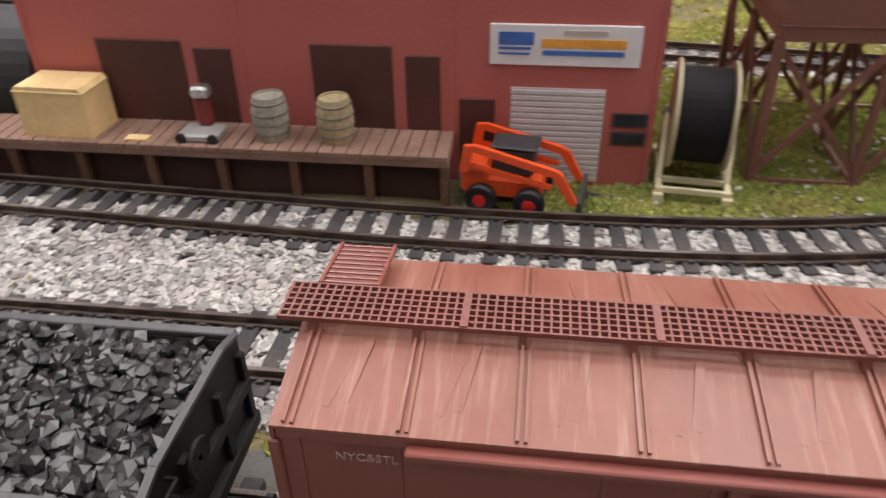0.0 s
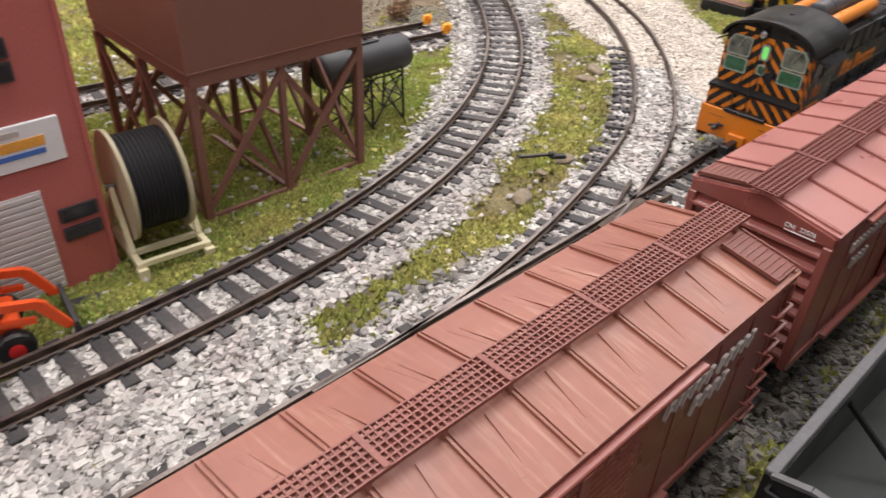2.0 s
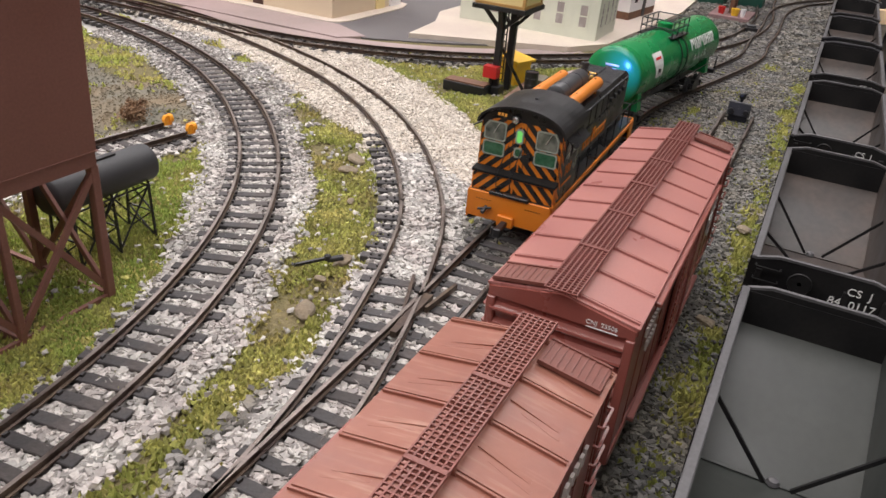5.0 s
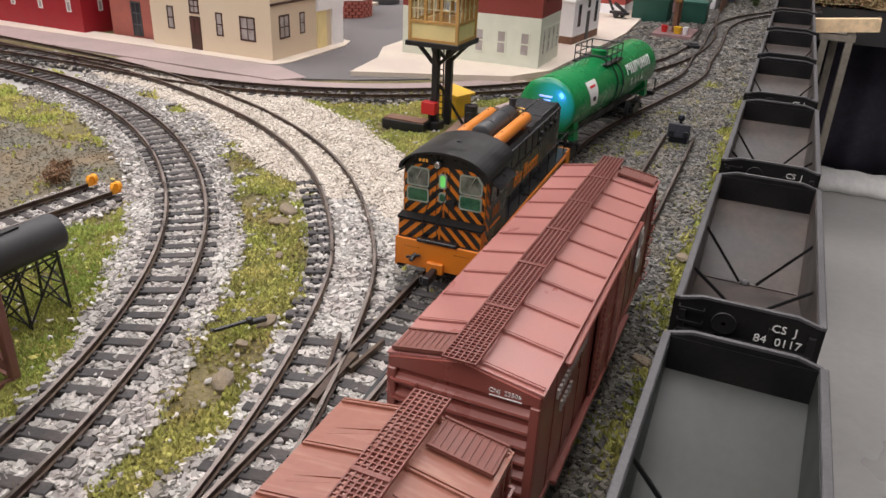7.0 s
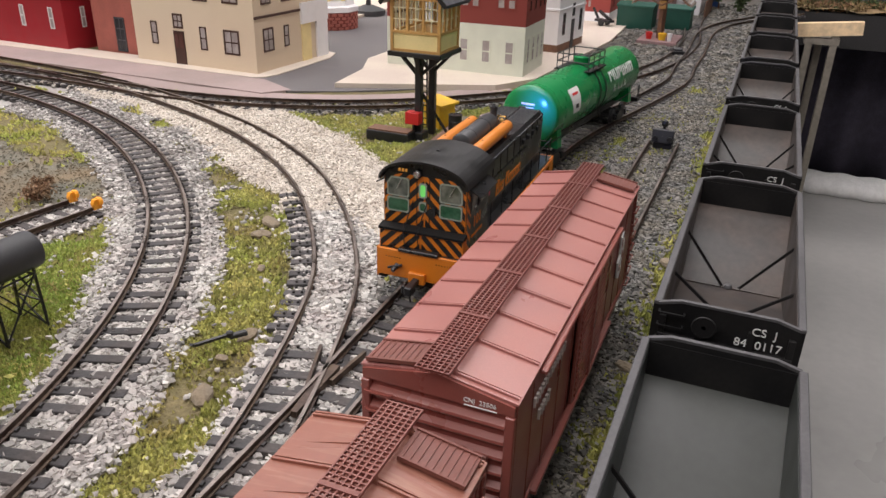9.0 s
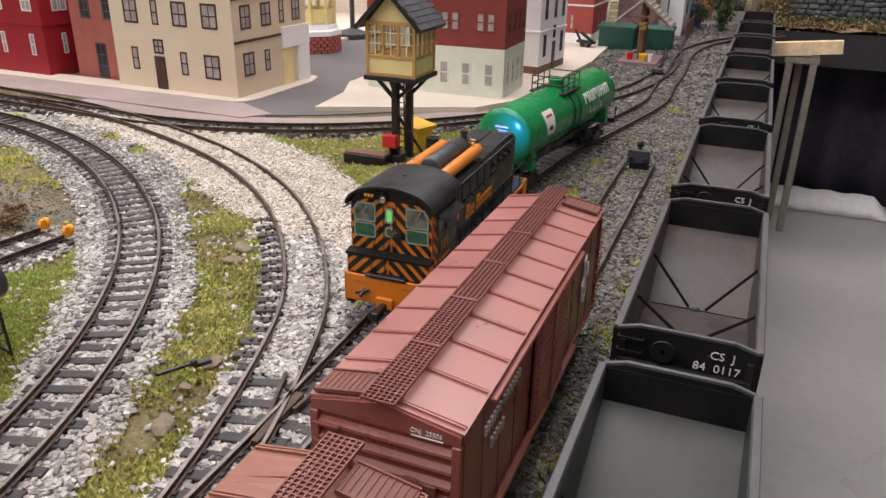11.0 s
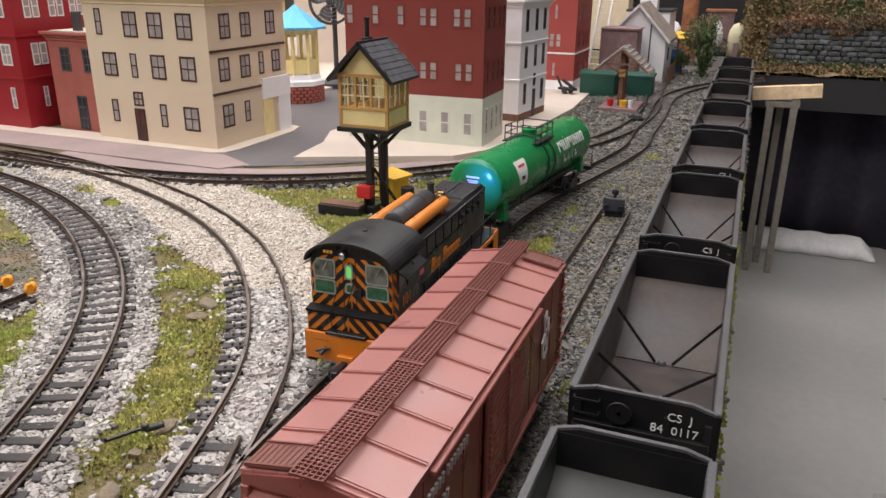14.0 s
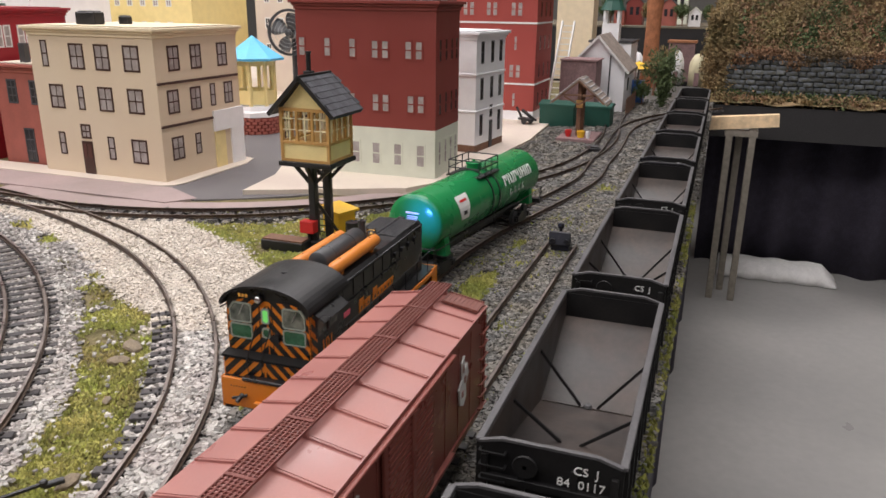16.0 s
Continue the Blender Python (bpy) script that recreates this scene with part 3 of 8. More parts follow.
# ---- rolling stock ----
def wheelset_truck(parent, x, mat=M_BLACK):
    """A freight truck: side frames, two axles, four wheels."""
    bm = bmesh.new()
    for s in (-1, 1):
        y = s * 0.0145
        prism(bm, [(x - 0.017, 0.0075), (x - 0.017, 0.0105), (x - 0.010, 0.0105), (x - 0.006, 0.0135), (x + 0.006, 0.0135), (x + 0.010, 0.0105), (x + 0.017, 0.0105), (x + 0.017, 0.0075), (x + 0.010, 0.007), (x + 0.005, 0.0045), (x - 0.005, 0.0045), (x - 0.010, 0.007)], "y", y - 0.001, y + 0.001)
        for dx in (-0.013, 0.013):
            box(bm, x + dx - 0.002, x + dx + 0.002, y - 0.002, y + 0.002, 0.0065, 0.0115, 0.0004)
    box(bm, x - 0.003, x + 0.003, -0.0145, 0.0145, 0.006, 0.0125)
    tr = part("truck", bm, mat, parent, "black side-frame truck")
    for dx in (-0.013, 0.013):
        bm = bmesh.new()
        for s in (-1, 1):
            lathe(bm, [(0.0066, s * 0.0098), (0.0075, s * 0.0098), (0.0073, s * 0.0105), (0.0066, s * 0.0107), (0.0064, s * 0.0127), (0.003, s * 0.0127)], "y", (x + dx, 0, 0.0098), 18)
        rod(bm, (x + dx, -0.0145, 0.0098), (x + dx, 0.0145, 0.0098), 0.0012, 8)
        bmesh.ops.recalc_face_normals(bm, faces=bm.faces[:])
        part("wheelset", bm, M_DKGREY, tr)


def coupler(parent, x, d, z=0.0135):
    bm = bmesh.new()
    box(bm, min(x, x + d * 0.010), max(x, x + d * 0.010), -0.0016, 0.0016, z - 0.0015, z + 0.0015, 0.0003)
    x1 = x + d * 0.0115
    box(bm, x1 - 0.003, x1 + 0.003, -0.0028, 0.0012, z - 0.0025, z + 0.0025, 0.0006)
    box(bm, x1 + d * 0.0005 - 0.0012, x1 + d * 0.0005 + 0.0012, 0.0012, 0.0032, z - 0.0023, z + 0.0023, 0.0005)
    rod(bm, (x1, -0.001, z - 0.002), (x1 - d * 0.002, -0.0005, z - 0.008), 0.0004, 6)
    part("coupler", bm, M_BLACK, parent, "black knuckle coupler")


def ladder(parent, name, mat, pts, n, width_vec, r=0.00035, stand=None):
    """Grab rungs between two points, standing off a face."""
    p, q = Vector(pts[0]), Vector(pts[1])
    w, out = Vector(width_vec), Vector(stand)
    bm = bmesh.new()
    for i in range(n):
        c = p.lerp(q, i / max(1, n - 1))
        a, b = c - w / 2 + out, c + w / 2 + out
        bar(bm, a, b, 0.0007)
        bar(bm, a, a - out, 0.0007)
        bar(bm, b, b - out, 0.0007)
    return part(name, bm, mat, parent)


BOX_L, BOX_W = 0.186, 0.0470
EAVE, RIDGE = 0.0665, 0.0715


M_DULLPRINT = material("dull_pink_print", (0.40, 0.25, 0.21), 0.6, 0, 1500, 0.1, 0)
# dusty roof red, deepened in colour for the shading of the open grid
M_SHADEDWALKWAY = material("dusty_shaded_red_walkway", (0.19, 0.064, 0.050), 0.5, 0, 700, 0.15, 0.05)


def boxcar(x, y, label, weathered, marks):
    top = thing("boxcar", label, "boxcar", pose(x, y, 0), group="boxcars on the siding")
    h, w = BOX_L / 2, BOX_W / 2
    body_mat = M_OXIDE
    bm = bmesh.new()
    box(bm, -h, h, -w + 0.001, w - 0.001, 0.0165, EAVE)
    part("body", bm, body_mat, top)
    for s in (-1, 1):
        part("eave_rail", cbox(-h, h, s * (w - 0.0008) - 0.0008, s * (w - 0.0008) + 0.0008, EAVE - 0.0022, EAVE + 0.0002, 0.0002), body_mat, top)
        part("side_sill", cbox(-h, h, s * (w - 0.0007) - 0.0006, s * (w - 0.0007) + 0.0006, 0.0155, 0.0185, 0.0002), body_mat, top)
    # side panels with rivet strips
    for s in (-1, 1):
        n = 11
        for i in range(n + 1):
            cx = -h + 0.003 + i * (BOX_L - 0.006) / n
            part("side_rib", cbox(cx - 0.0006, cx + 0.0006, s * (w - 0.001) - 0.0003, s * (w - 0.001) + 0.0003, 0.0185, EAVE - 0.002), body_mat, top)
    # ribbed ends
    for e in (-1, 1):
        for i, z in enumerate((0.021, 0.0265, 0.032, 0.0375, 0.043, 0.0485, 0.054, 0.0595)):
            bm = bmesh.new()
            prism(bm, [(e * h, z - 0.0018), (e * (h + 0.0013), z - 0.0010), (e * (h + 0.0020), z - 0.0002), (e * (h + 0.0018), z + 0.0006), (e * h, z + 0.0017)], "y", -w + 0.003, w - 0.003)
            part("end_rib", bm, body_mat, top)
        for s in (-1, 1):
            part("corner_post", cbox(e * (h + 0.0008) - 0.001, e * (h + 0.0008) + 0.001, s * (w - 0.0016) - 0.0014, s * (w - 0.0016) + 0.0014, 0.0165, EAVE - 0.0032, 0.0003), body_mat, top)
        bm = bmesh.new()
        prism(bm, [(-w + 0.0005, EAVE - 0.003), (w - 0.0005, EAVE - 0.003), (w - 0.0005, EAVE), (0, RIDGE - 0.0004), (-w + 0.0005, EAVE)], "x", e * h - 0.0004, e * (h + 0.0012))
        part("end_frame", bm, body_mat, top)
        part("routing_board", cbox(e * (h + 0.0022) - 0.0006, e * (h + 0.0022) + 0.0006, e * 0.0045, e * 0.0145, 0.0400, 0.0475, 0.0003) if e > 0 else cbox(e * (h + 0.0022) - 0.0006, e * (h + 0.0022) + 0.0006, -0.0165, -0.0060, 0.0410, 0.0490, 0.0003), M_WALKPLATE, top, "plain brown board on the end")
        coupler(top, e * h, e)
        ladder(top, "end_ladder", body_mat, ((e * h, -e * (w - 0.006), 0.022), (e * h, -e * (w - 0.006), 0.060)), 7, (0, 0.008, 0), stand=(e * 0.0028, 0, 0))
        bm = bmesh.new()
        lathe(bm, [(0.0035, 0), (0.0042, 0.0004), (0.0042, 0.0009), (0.0035, 0.0013)], "x", (e * (h + 0.0035) - 0.0006, e * 0.009, 0.047), 16)
        rod(bm, (e * h, e * 0.009, 0.047), (e * (h + 0.0035), e * 0.009, 0.047), 0.0006, 6)
        part("brake_wheel" if e < 0 else "end_bracket", bm, M_OXIDEDARK, top)
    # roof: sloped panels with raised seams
    # the clean car's roof colour carries a painted ceiling sheen
    roof_mat = M_WEATHERED if weathered else M_SHEENROOF
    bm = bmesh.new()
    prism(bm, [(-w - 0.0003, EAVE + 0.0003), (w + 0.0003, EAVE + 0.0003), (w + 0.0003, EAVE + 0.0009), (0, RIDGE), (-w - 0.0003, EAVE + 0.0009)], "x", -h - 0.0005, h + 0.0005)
    part("roof", bm, roof_mat, top, "weathered dusty red roof" if weathered else "satin red-brown roof with ceiling sheen in its colour")
    n = 10
    for i in range(n + 1):
        cx = -h + 0.0015 + i * (BOX_L - 0.003) / n
        bm = bmesh.new()
        for s in (-1, 1):
            bar(bm, (cx, s * (w - 0.0003), EAVE + 0.0013), (cx, s * 0.004, RIDGE - 0.0003), 0.0006, 0.0009)
            bar(bm, (cx + 0.0013, s * (w - 0.0003), EAVE + 0.0012), (cx + 0.0013, s * 0.004, RIDGE - 0.0004), 0.0006, 0.0007)
        part("roof_seam", bm, roof_mat, top)
        if weathered and i < n:
            bm = bmesh.new()
            mid = cx + 0.0085
            for s in (-1, 1):
                bar(bm, (mid + 0.0022, s * 0.0055, RIDGE - 0.0009), (mid + 0.0002, s * 0.0185, EAVE + 0.0014), 0.0015, 0.0009)
                bar(bm, (mid - 0.0026, s * 0.0195, EAVE + 0.0014), (mid - 0.0002, s * 0.0090, RIDGE - 0.0018), 0.0011, 0.0006)
            part("roof_bead", bm, roof_mat, top)
    # running board: six open grids on saddles
    z = RIDGE + 0.0027
    rl, rw = 0.0325, 0.0098
    for k in range(6):
        x0 = -3 * rl + k * rl - 0.0
        bm = bmesh.new()
        for i in range(21):
            cx = x0 + 0.0003 + i * (rl - 0.0006) / 20
            box(bm, cx - 0.00022, cx + 0.00022, -rw / 2, rw / 2, z - 0.0006, z)
        for j in range(7):
            cy = -rw / 2 + j * rw / 6
            box(bm, x0, x0 + rl, cy - 0.00021, cy + 0.00021, z - 0.0009, z + 0.00005)
        if k:
            box(bm, x0 - 0.0007, x0 + 0.0007, -rw / 2, rw / 2, z - 0.0005, z + 0.0003)
        part("running_board", bm, M_SHADEDWALKWAY if weathered else M_OXIDEDARK, top, "open-grid walkway section")
    for i in range(n + 1):
        cx = -h + 0.0015 + i * (BOX_L - 0.003) / n
        bm = bmesh.new()
        prism(bm, [(-0.0055, RIDGE - 0.0016), (0.0055, RIDGE - 0.0016), (0.0045, z - 0.0009), (-0.0045, z - 0.0009)], "x", cx - 0.0006, cx + 0.0006)
        part("walkway_saddle", bm, roof_mat, top)
    for e in (-1, 1):
        y0, y1 = (-e * 0.0056, -e * 0.0225)
        raised = weathered and e < 0
        zp, fall = (z, 0.0022) if raised else (z - 0.0017, 0.0029)
        bm = bmesh.new()
        prism(bm, [(y0, zp - 0.0014), (y1, zp - fall - 0.0014), (y1, zp - fall - 0.0007), (y0, zp - 0.0007)], "x", e * (h - 0.0112), e * (h - 0.0003))
        pad = part("corner_walkway", bm, M_WALKPLATE, top, "ribbed brown corner step")
        for j in range(9):
            t = (j + 0.5) / 9
            cy, cz = y0 + (y1 - y0) * t, zp - 0.0006 - fall * t
            bm = bmesh.new()
            bar(bm, (e * (h - 0.0112), cy, cz), (e * (h - 0.0003), cy, cz), 0.0004, 0.0003)
            part("walkway_bar", bm, M_OXIDE if raised else M_WALKPLATE, pad)
        for cx in (h - 0.0112, h - 0.0003):
            bm = bmesh.new()
            bar(bm, (e * cx, y0, zp - 0.0007), (e * cx, y1, zp - fall - 0.0007), 0.0006, 0.0012)
            part("edge_bar", bm, M_OXIDE if raised else M_WALKPLATE, pad)
        for cy in (y0 + (y1 - y0) * 0.25, y1):
            bm = bmesh.new()
            bar(bm, (e * (h - 0.002), cy, zp - 0.0016 - fall * (cy - y0) / (y1 - y0)), (e * (h - 0.002), cy, RIDGE - 0.0046), 0.0008)
            part("step_bracket", bm, M_OXIDEDARK, pad)
    # doors on both sides, with tracks
    for s in (-1, 1):
        bm = bmesh.new()
        dx0, dx1 = -0.023, 0.023
        y0 = s * (w - 0.0002)
        box(bm, dx0, dx1, min(y0, y0 + s * 0.0012), max(y0, y0 + s * 0.0012), 0.020, EAVE - 0.0035, 0.0003)
        door = part("door", bm, body_mat, top)
        for i in range(16):
            cz = 0.0225 + i * 0.0026
            bm = bmesh.new()
            box(bm, dx0 + 0.003, dx1 - 0.003, min(y0 + s * 0.0012, y0 + s * 0.0018), max(y0 + s * 0.0012, y0 + s * 0.0018), cz - 0.0007, cz + 0.0007)
            part("door_rib", bm, body_mat, door)
        bm = bmesh.new()
        box(bm, -0.0015, 0.0015, min(y0, y0 + s * 0.0026), max(y0, y0 + s * 0.0026), 0.019, EAVE - 0.002, 0.0003)
        part("door_post", bm, body_mat, door)
        for zt, th in ((EAVE - 0.0026, 0.0016), (0.0185, 0.0018)):
            bm = bmesh.new()
            box(bm, -0.072, 0.045, min(y0, y0 + s * 0.0024), max(y0, y0 + s * 0.0024), zt, zt + th, 0.0003)
            part("door_track", bm, body_mat, top)
    # side ladders and sill
    for s in (-1, 1):
        ladder(top, "side_ladder", body_mat, ((s * (h - 0.006), s * -w, 0.020), (s * (h - 0.006), s * -w, 0.058)), 7, (0.009, 0, 0), stand=(0, s * -0.0015, 0))
    bm = bmesh.new()
    box(bm, -h + 0.004, h - 0.004, -0.004, 0.004, 0.012, 0.0165)
    for s in (-1, 1):
        prism(bm, [(-0.05, 0.0165), (0.05, 0.0165), (0.035, 0.0125), (-0.035, 0.0125)], "y", s * (w - 0.002) - 0.0006, s * (w - 0.002) + 0.0006)
    part("underframe", bm, M_OXIDEDARK, top)
    for e in (-1, 1):
        wheelset_truck(top, e * 0.066)
    marks(top, h, w)
    return top


def name_bars(top, text_widths, size, x, z, w, mat, slant=0.0):
    """A company name drawn as plain slanted letter blocks."""
    total = sum(text_widths) + 0.25 * (len(text_widths) - 1)
    xx = x - total * size / 2
    bm = bmesh.new()
    for wd in text_widths:
        if wd > 0.3:
            a = wd * size
            stem = min(0.17 * size, a * 0.4)
            for u0, u1, v0, v1 in ((0, stem, 0, size), (stem, a * 0.8, size * 0.80, size), (stem, a * 0.65, size * 0.42, size * 0.56)):
                prism(bm, [(xx + u0 + slant * v0, z - size / 2 + v0), (xx + u1 + slant * v0, z - size / 2 + v0), (xx + u1 + slant * v1, z - size / 2 + v1), (xx + u0 + slant * v1, z - size / 2 + v1)], "y", -w - 0.0005, -w + 0.0003)
        xx += (wd + 0.25) * size
    part("name_lettering", bm, mat, top, "white painted company name")


def marks_plate(top, h, w):
    name_bars(top, (0.7, 0.35, 0.55, 0.55, 0.5, 0.5, 0.2, 0.6, 0.5, 0.6, 0.5, 0.5), 0.0046, 0.053, 0.0565, w, M_FADEDWHITE, 0.25)
    name_bars(top, (0.7, 0.6, 0.6, 0.6), 0.0050, 0.055, 0.0485, w, M_FADEDWHITE, 0.25)
    words("lettering", "NYC&STL", 0.0024, M_DULLPRINT, top, pose(-h + 0.0145, -w - 0.0001, 0.0615, 90, 0, 0), depth=0.0001)


def marks_central(top, h, w):
    name_bars(top, (0.5, 0.6, 0.6, 0.6, 0.6, 0.6, 0.2, 0.6, 0.6, 0.6, 0.6, 0.6, 0.6, 0.5), 0.0032, -0.058, 0.0560, w, M_FADEDWHITE, 0.0)
    name_bars(top, (0.5, 0.35, 0.6, 0.5, 0.6), 0.0036, -0.063, 0.0475, w, M_FADEDWHITE, 0.0)
    bm = bmesh.new()
    prism(bm, [(0.056, 0.036), (0.060, 0.034), (0.064, 0.037), (0.063, 0.043), (0.0665, 0.047), (0.0645, 0.0525), (0.062, 0.050), (0.0605, 0.0575), (0.058, 0.055), (0.0585, 0.047), (0.0545, 0.044)], "y", -w - 0.0005, -w + 0.0003)
    for a in ((0.0575, 0.039, 0.0595, 0.0415), (0.0605, 0.0445, 0.0625, 0.0475), (0.0588, 0.050, 0.0600, 0.0535)):
        box(bm, a[0], a[2], -w - 0.0007, -w, a[1], a[3], 0, 1)
    part("emblem", bm, [M_WHITE, M_OXIDE], top, "worn white painted emblem")
    words("lettering", "CNJ  23506", 0.0020, M_WHITE, top, pose(-h - 0.0014, -0.0130, EAVE - 0.0012, 90, 0, -90))
    bm = bmesh.new()
    box(bm, -h - 0.0016, -h - 0.0011, -0.0180, -0.0085, EAVE - 0.0029, EAVE - 0.0027)
    part("underline", bm, M_WHITE, top)


boxcar(0.2435, SIDING_Y, "weathered red-brown boxcar with streaked dusty roof", True, marks_plate)
boxcar(0.455, SIDING_Y, "clean red-brown boxcar with ribbed roof and white lettering", False, marks_central)

HOP_L, HOP_W, RIM = 0.153, 0.053, 0.054


def hopper(x, label, inside, loaded=False, y=HOPPER_Y, number=False, rim=RIM):
    top = thing("hopper_car", label, "hopper car", pose(x, y, 0), group="black hopper cars")
    h, w, t = HOP_L / 2, HOP_W / 2, 0.0011
    for s in (-1, 1):
        bm = bmesh.new()
        box(bm, -h, h, s * (w - 0.0020) - t / 2, s * (w - 0.0020) + t / 2, 0.017, rim - 0.001)
        wall = part("side_wall", bm, [M_HOPPER], top)
        bm = bmesh.new()
        box(bm, -h, h, s * (w - 0.0016) - 0.0014, s * (w - 0.0016) + 0.0014, rim - 0.001, rim + 0.0006, 0.0003)
        part("top_chord", bm, M_EDGE, wall, "worn grey rim")
        for i in range(8):
            cx = -h + 0.004 + i * (HOP_L - 0.008) / 7
            part("side_stake", cbox(cx - 0.001, cx + 0.001, s * (w - 0.0010) - 0.0010, s * (w - 0.0010) + 0.0012, 0.017, rim - 0.001), M_HOPPER, wall)
    for e in (-1, 1):
        bm = bmesh.new()
        prism(bm, [(-w + 0.002, rim - 0.023), (w - 0.002, rim - 0.023), (w - 0.002, rim), (w - 0.010, rim + 0.0022), (-w + 0.010, rim + 0.0022), (-w + 0.002, rim)], "x", e * (h - 0.0002) - t / 2, e * (h - 0.0002) + t / 2)
        end = part("end_wall", bm, M_HOPPER, top)
        bm = bmesh.new()
        pts = [(-w + 0.002, rim), (-w + 0.010, rim + 0.0022), (w - 0.010, rim + 0.0022), (w - 0.002, rim)]
        for a, b in zip(pts, pts[1:]):
            bar(bm, (e * h, a[0], a[1]), (e * h, b[0], b[1]), 0.0017, 0.0010)
        part("end_rim", bm, M_EDGE, end)
        for yy in (-w + 0.004, -0.009, 0.009, w - 0.004):
            part("end_post", cbox(e * (h + 0.0009) - 0.001, e * (h + 0.0009) + 0.001, yy - 0.0012, yy + 0.0012, 0.017, rim - 0.004, 0.0002), M_HOPPER, end)
        part("end_rail", cbox(e * (h + 0.0012) - 0.001, e * (h + 0.0012) + 0.001, -w + 0.003, w - 0.003, rim - 0.0145, rim - 0.0115, 0.0002), M_HOPPER, end)
        part("end_sill", cbox(e * (h - 0.001) - 0.0034, e * (h - 0.001) + 0.0034, -w + 0.002, w - 0.002, 0.0155, 0.0195, 0.0003), M_HOPPER, end)
        ladder(end, "grab_iron", M_HOPPER, ((e * h, -e * (w - 0.007), rim - 0.030), (e * h, -e * (w - 0.007), rim - 0.0025)), 6, (0, 0.009, 0), stand=(e * 0.0028, 0, 0))
        bm = bmesh.new()
        lathe(bm, [(0.0034, -0.0004), (0.0042, -0.0005), (0.0045, 0.0), (0.0042, 0.0005), (0.0034, 0.0004)], "x", (e * (h + 0.0036), e * -0.0075, rim - 0.0048), 20)
        for k in range(3):
            ca, sa = 0.0038 * math.cos(k * 1.047), 0.0038 * math.sin(k * 1.047)
            bar(bm, (e * (h + 0.0036), e * -0.0075 - ca, rim - 0.0048 - sa), (e * (h + 0.0036), e * -0.0075 + ca, rim - 0.0048 + sa), 0.0007)
        rod(bm, (e * h, e * -0.0075, rim - 0.0048), (e * (h + 0.004), e * -0.0075, rim - 0.0048), 0.0008, 8)
        part("brake_wheel", bm, M_HOPPER, end)
        coupler(top, e * h, e)
    # sloping floor sheets, saddle and cross braces
    bm = bmesh.new()
    z0, z1 = rim - 0.013, 0.0165
    sl = [(-h + 0.0006, z0), (0.020, z1 + 0.002), (0.022, z1 + 0.002), (h - 0.0006, z0)]
    under = [(px, pz - 0.0015) for px, pz in sl]
    prism(bm, sl + under[::-1], "y", -w + 0.003, w - 0.003)
    part("slope_sheet", bm, inside, top, "dusty sloping floor")
    for s in (-1, 1):
        bm = bmesh.new()
        box(bm, -h + 0.001, h - 0.001, s * (w - 0.0030) - 0.0002, s * (w - 0.0030) + 0.0002, 0.018, rim - 0.0012)
        part("inner_lining", bm, inside, top)
    for e in (-1, 1):
        bm = bmesh.new()
        box(bm, e * (h - 0.0012) - 0.0002, e * (h - 0.0012) + 0.0002, -w + 0.003, w - 0.003, rim - 0.014, rim - 0.0004)
        part("inner_lining", bm, M_HOPPER, top)
    if not loaded:
        for cx in (-0.034, 0.0145):
            for s in (-1, 1):
                bm = bmesh.new()
                bar(bm, (cx, s * (w - 0.003), 0.0475), (cx + 0.003, s * 0.0040, 0.0212 if cx > 0 else 0.0305), 0.0012, 0.0012)
                part("cross_brace", bm, M_HOPPER, top, "dark diagonal brace")
        part("floor_seam", cbox(0.0204, 0.0216, -w + 0.004, w - 0.004, 0.0184, 0.0190), inside, top)
        bm = bmesh.new()
        lathe(bm, [(0.0018, 0), (0.0022, 0.0006), (0.0016, 0.0018), (0.0004, 0.0021)], "z", (0.021, 0.0010, 0.0186), 12)
        part("bolt_head", bm, M_EDGE, top)
    bm = bmesh.new()
    box(bm, -h + 0.002, h - 0.002, -0.004, 0.004, 0.010, 0.0165)
    for cx in (-0.027, 0.027):
        box(bm, cx - 0.006, cx + 0.006, -w + 0.006, w - 0.006, 0.008, 0.017)
    part("underframe", bm, M_HOPPER, top)
    for e in (-1, 1):
        wheelset_truck(top, e * 0.053)
    words("lettering", "CS  J", 0.0044, M_WHITE, top, pose(-h - 0.0021, -w + 0.0135, 0.0508, 90, 0, -90))
    if number:
        words("lettering", "84  0117", 0.0046, M_WHITE, top, pose(-h - 0.0022, -w + 0.0150, 0.0456, 90, 0, -90))
    return top


for i in range(8):
    hopper(0.3575 + 0.181 * i, "empty black hopper car with grey sloping floor" if i == 0 else "empty black hopper car with dusty brown inside", M_HOPGREY if i == 0 else M_HOPIN, number=(i == 1))
COAL_X, COAL_RIM = 0.0455, 0.0430
hopper(COAL_X, "black hopper car loaded with coal", M_HOPIN, True, SIDING_Y, rim=COAL_RIM)
rng = np.random.default_rng(5)
NC = 2300
cx = rng.uniform(-HOP_L / 2 + 0.003, HOP_L / 2 - 0.003, NC)
cy = rng.uniform(-HOP_W / 2 + 0.004, HOP_W / 2 - 0.004, NC)
cz = COAL_RIM - 0.0015 + 0.003 * np.cos(cy * 45) * np.cos(cx * 14) - rng.uniform(0, 0.0030, NC)
coal = scatter("coal_load", np.stack([cx + COAL_X, cy + SIDING_Y, cz], 1), rng.uniform(0.0034, 0.0052, NC), M_COAL, "heap of glossy black coal lumps in the hopper car", "coal", "lump", 7, smooth=False)



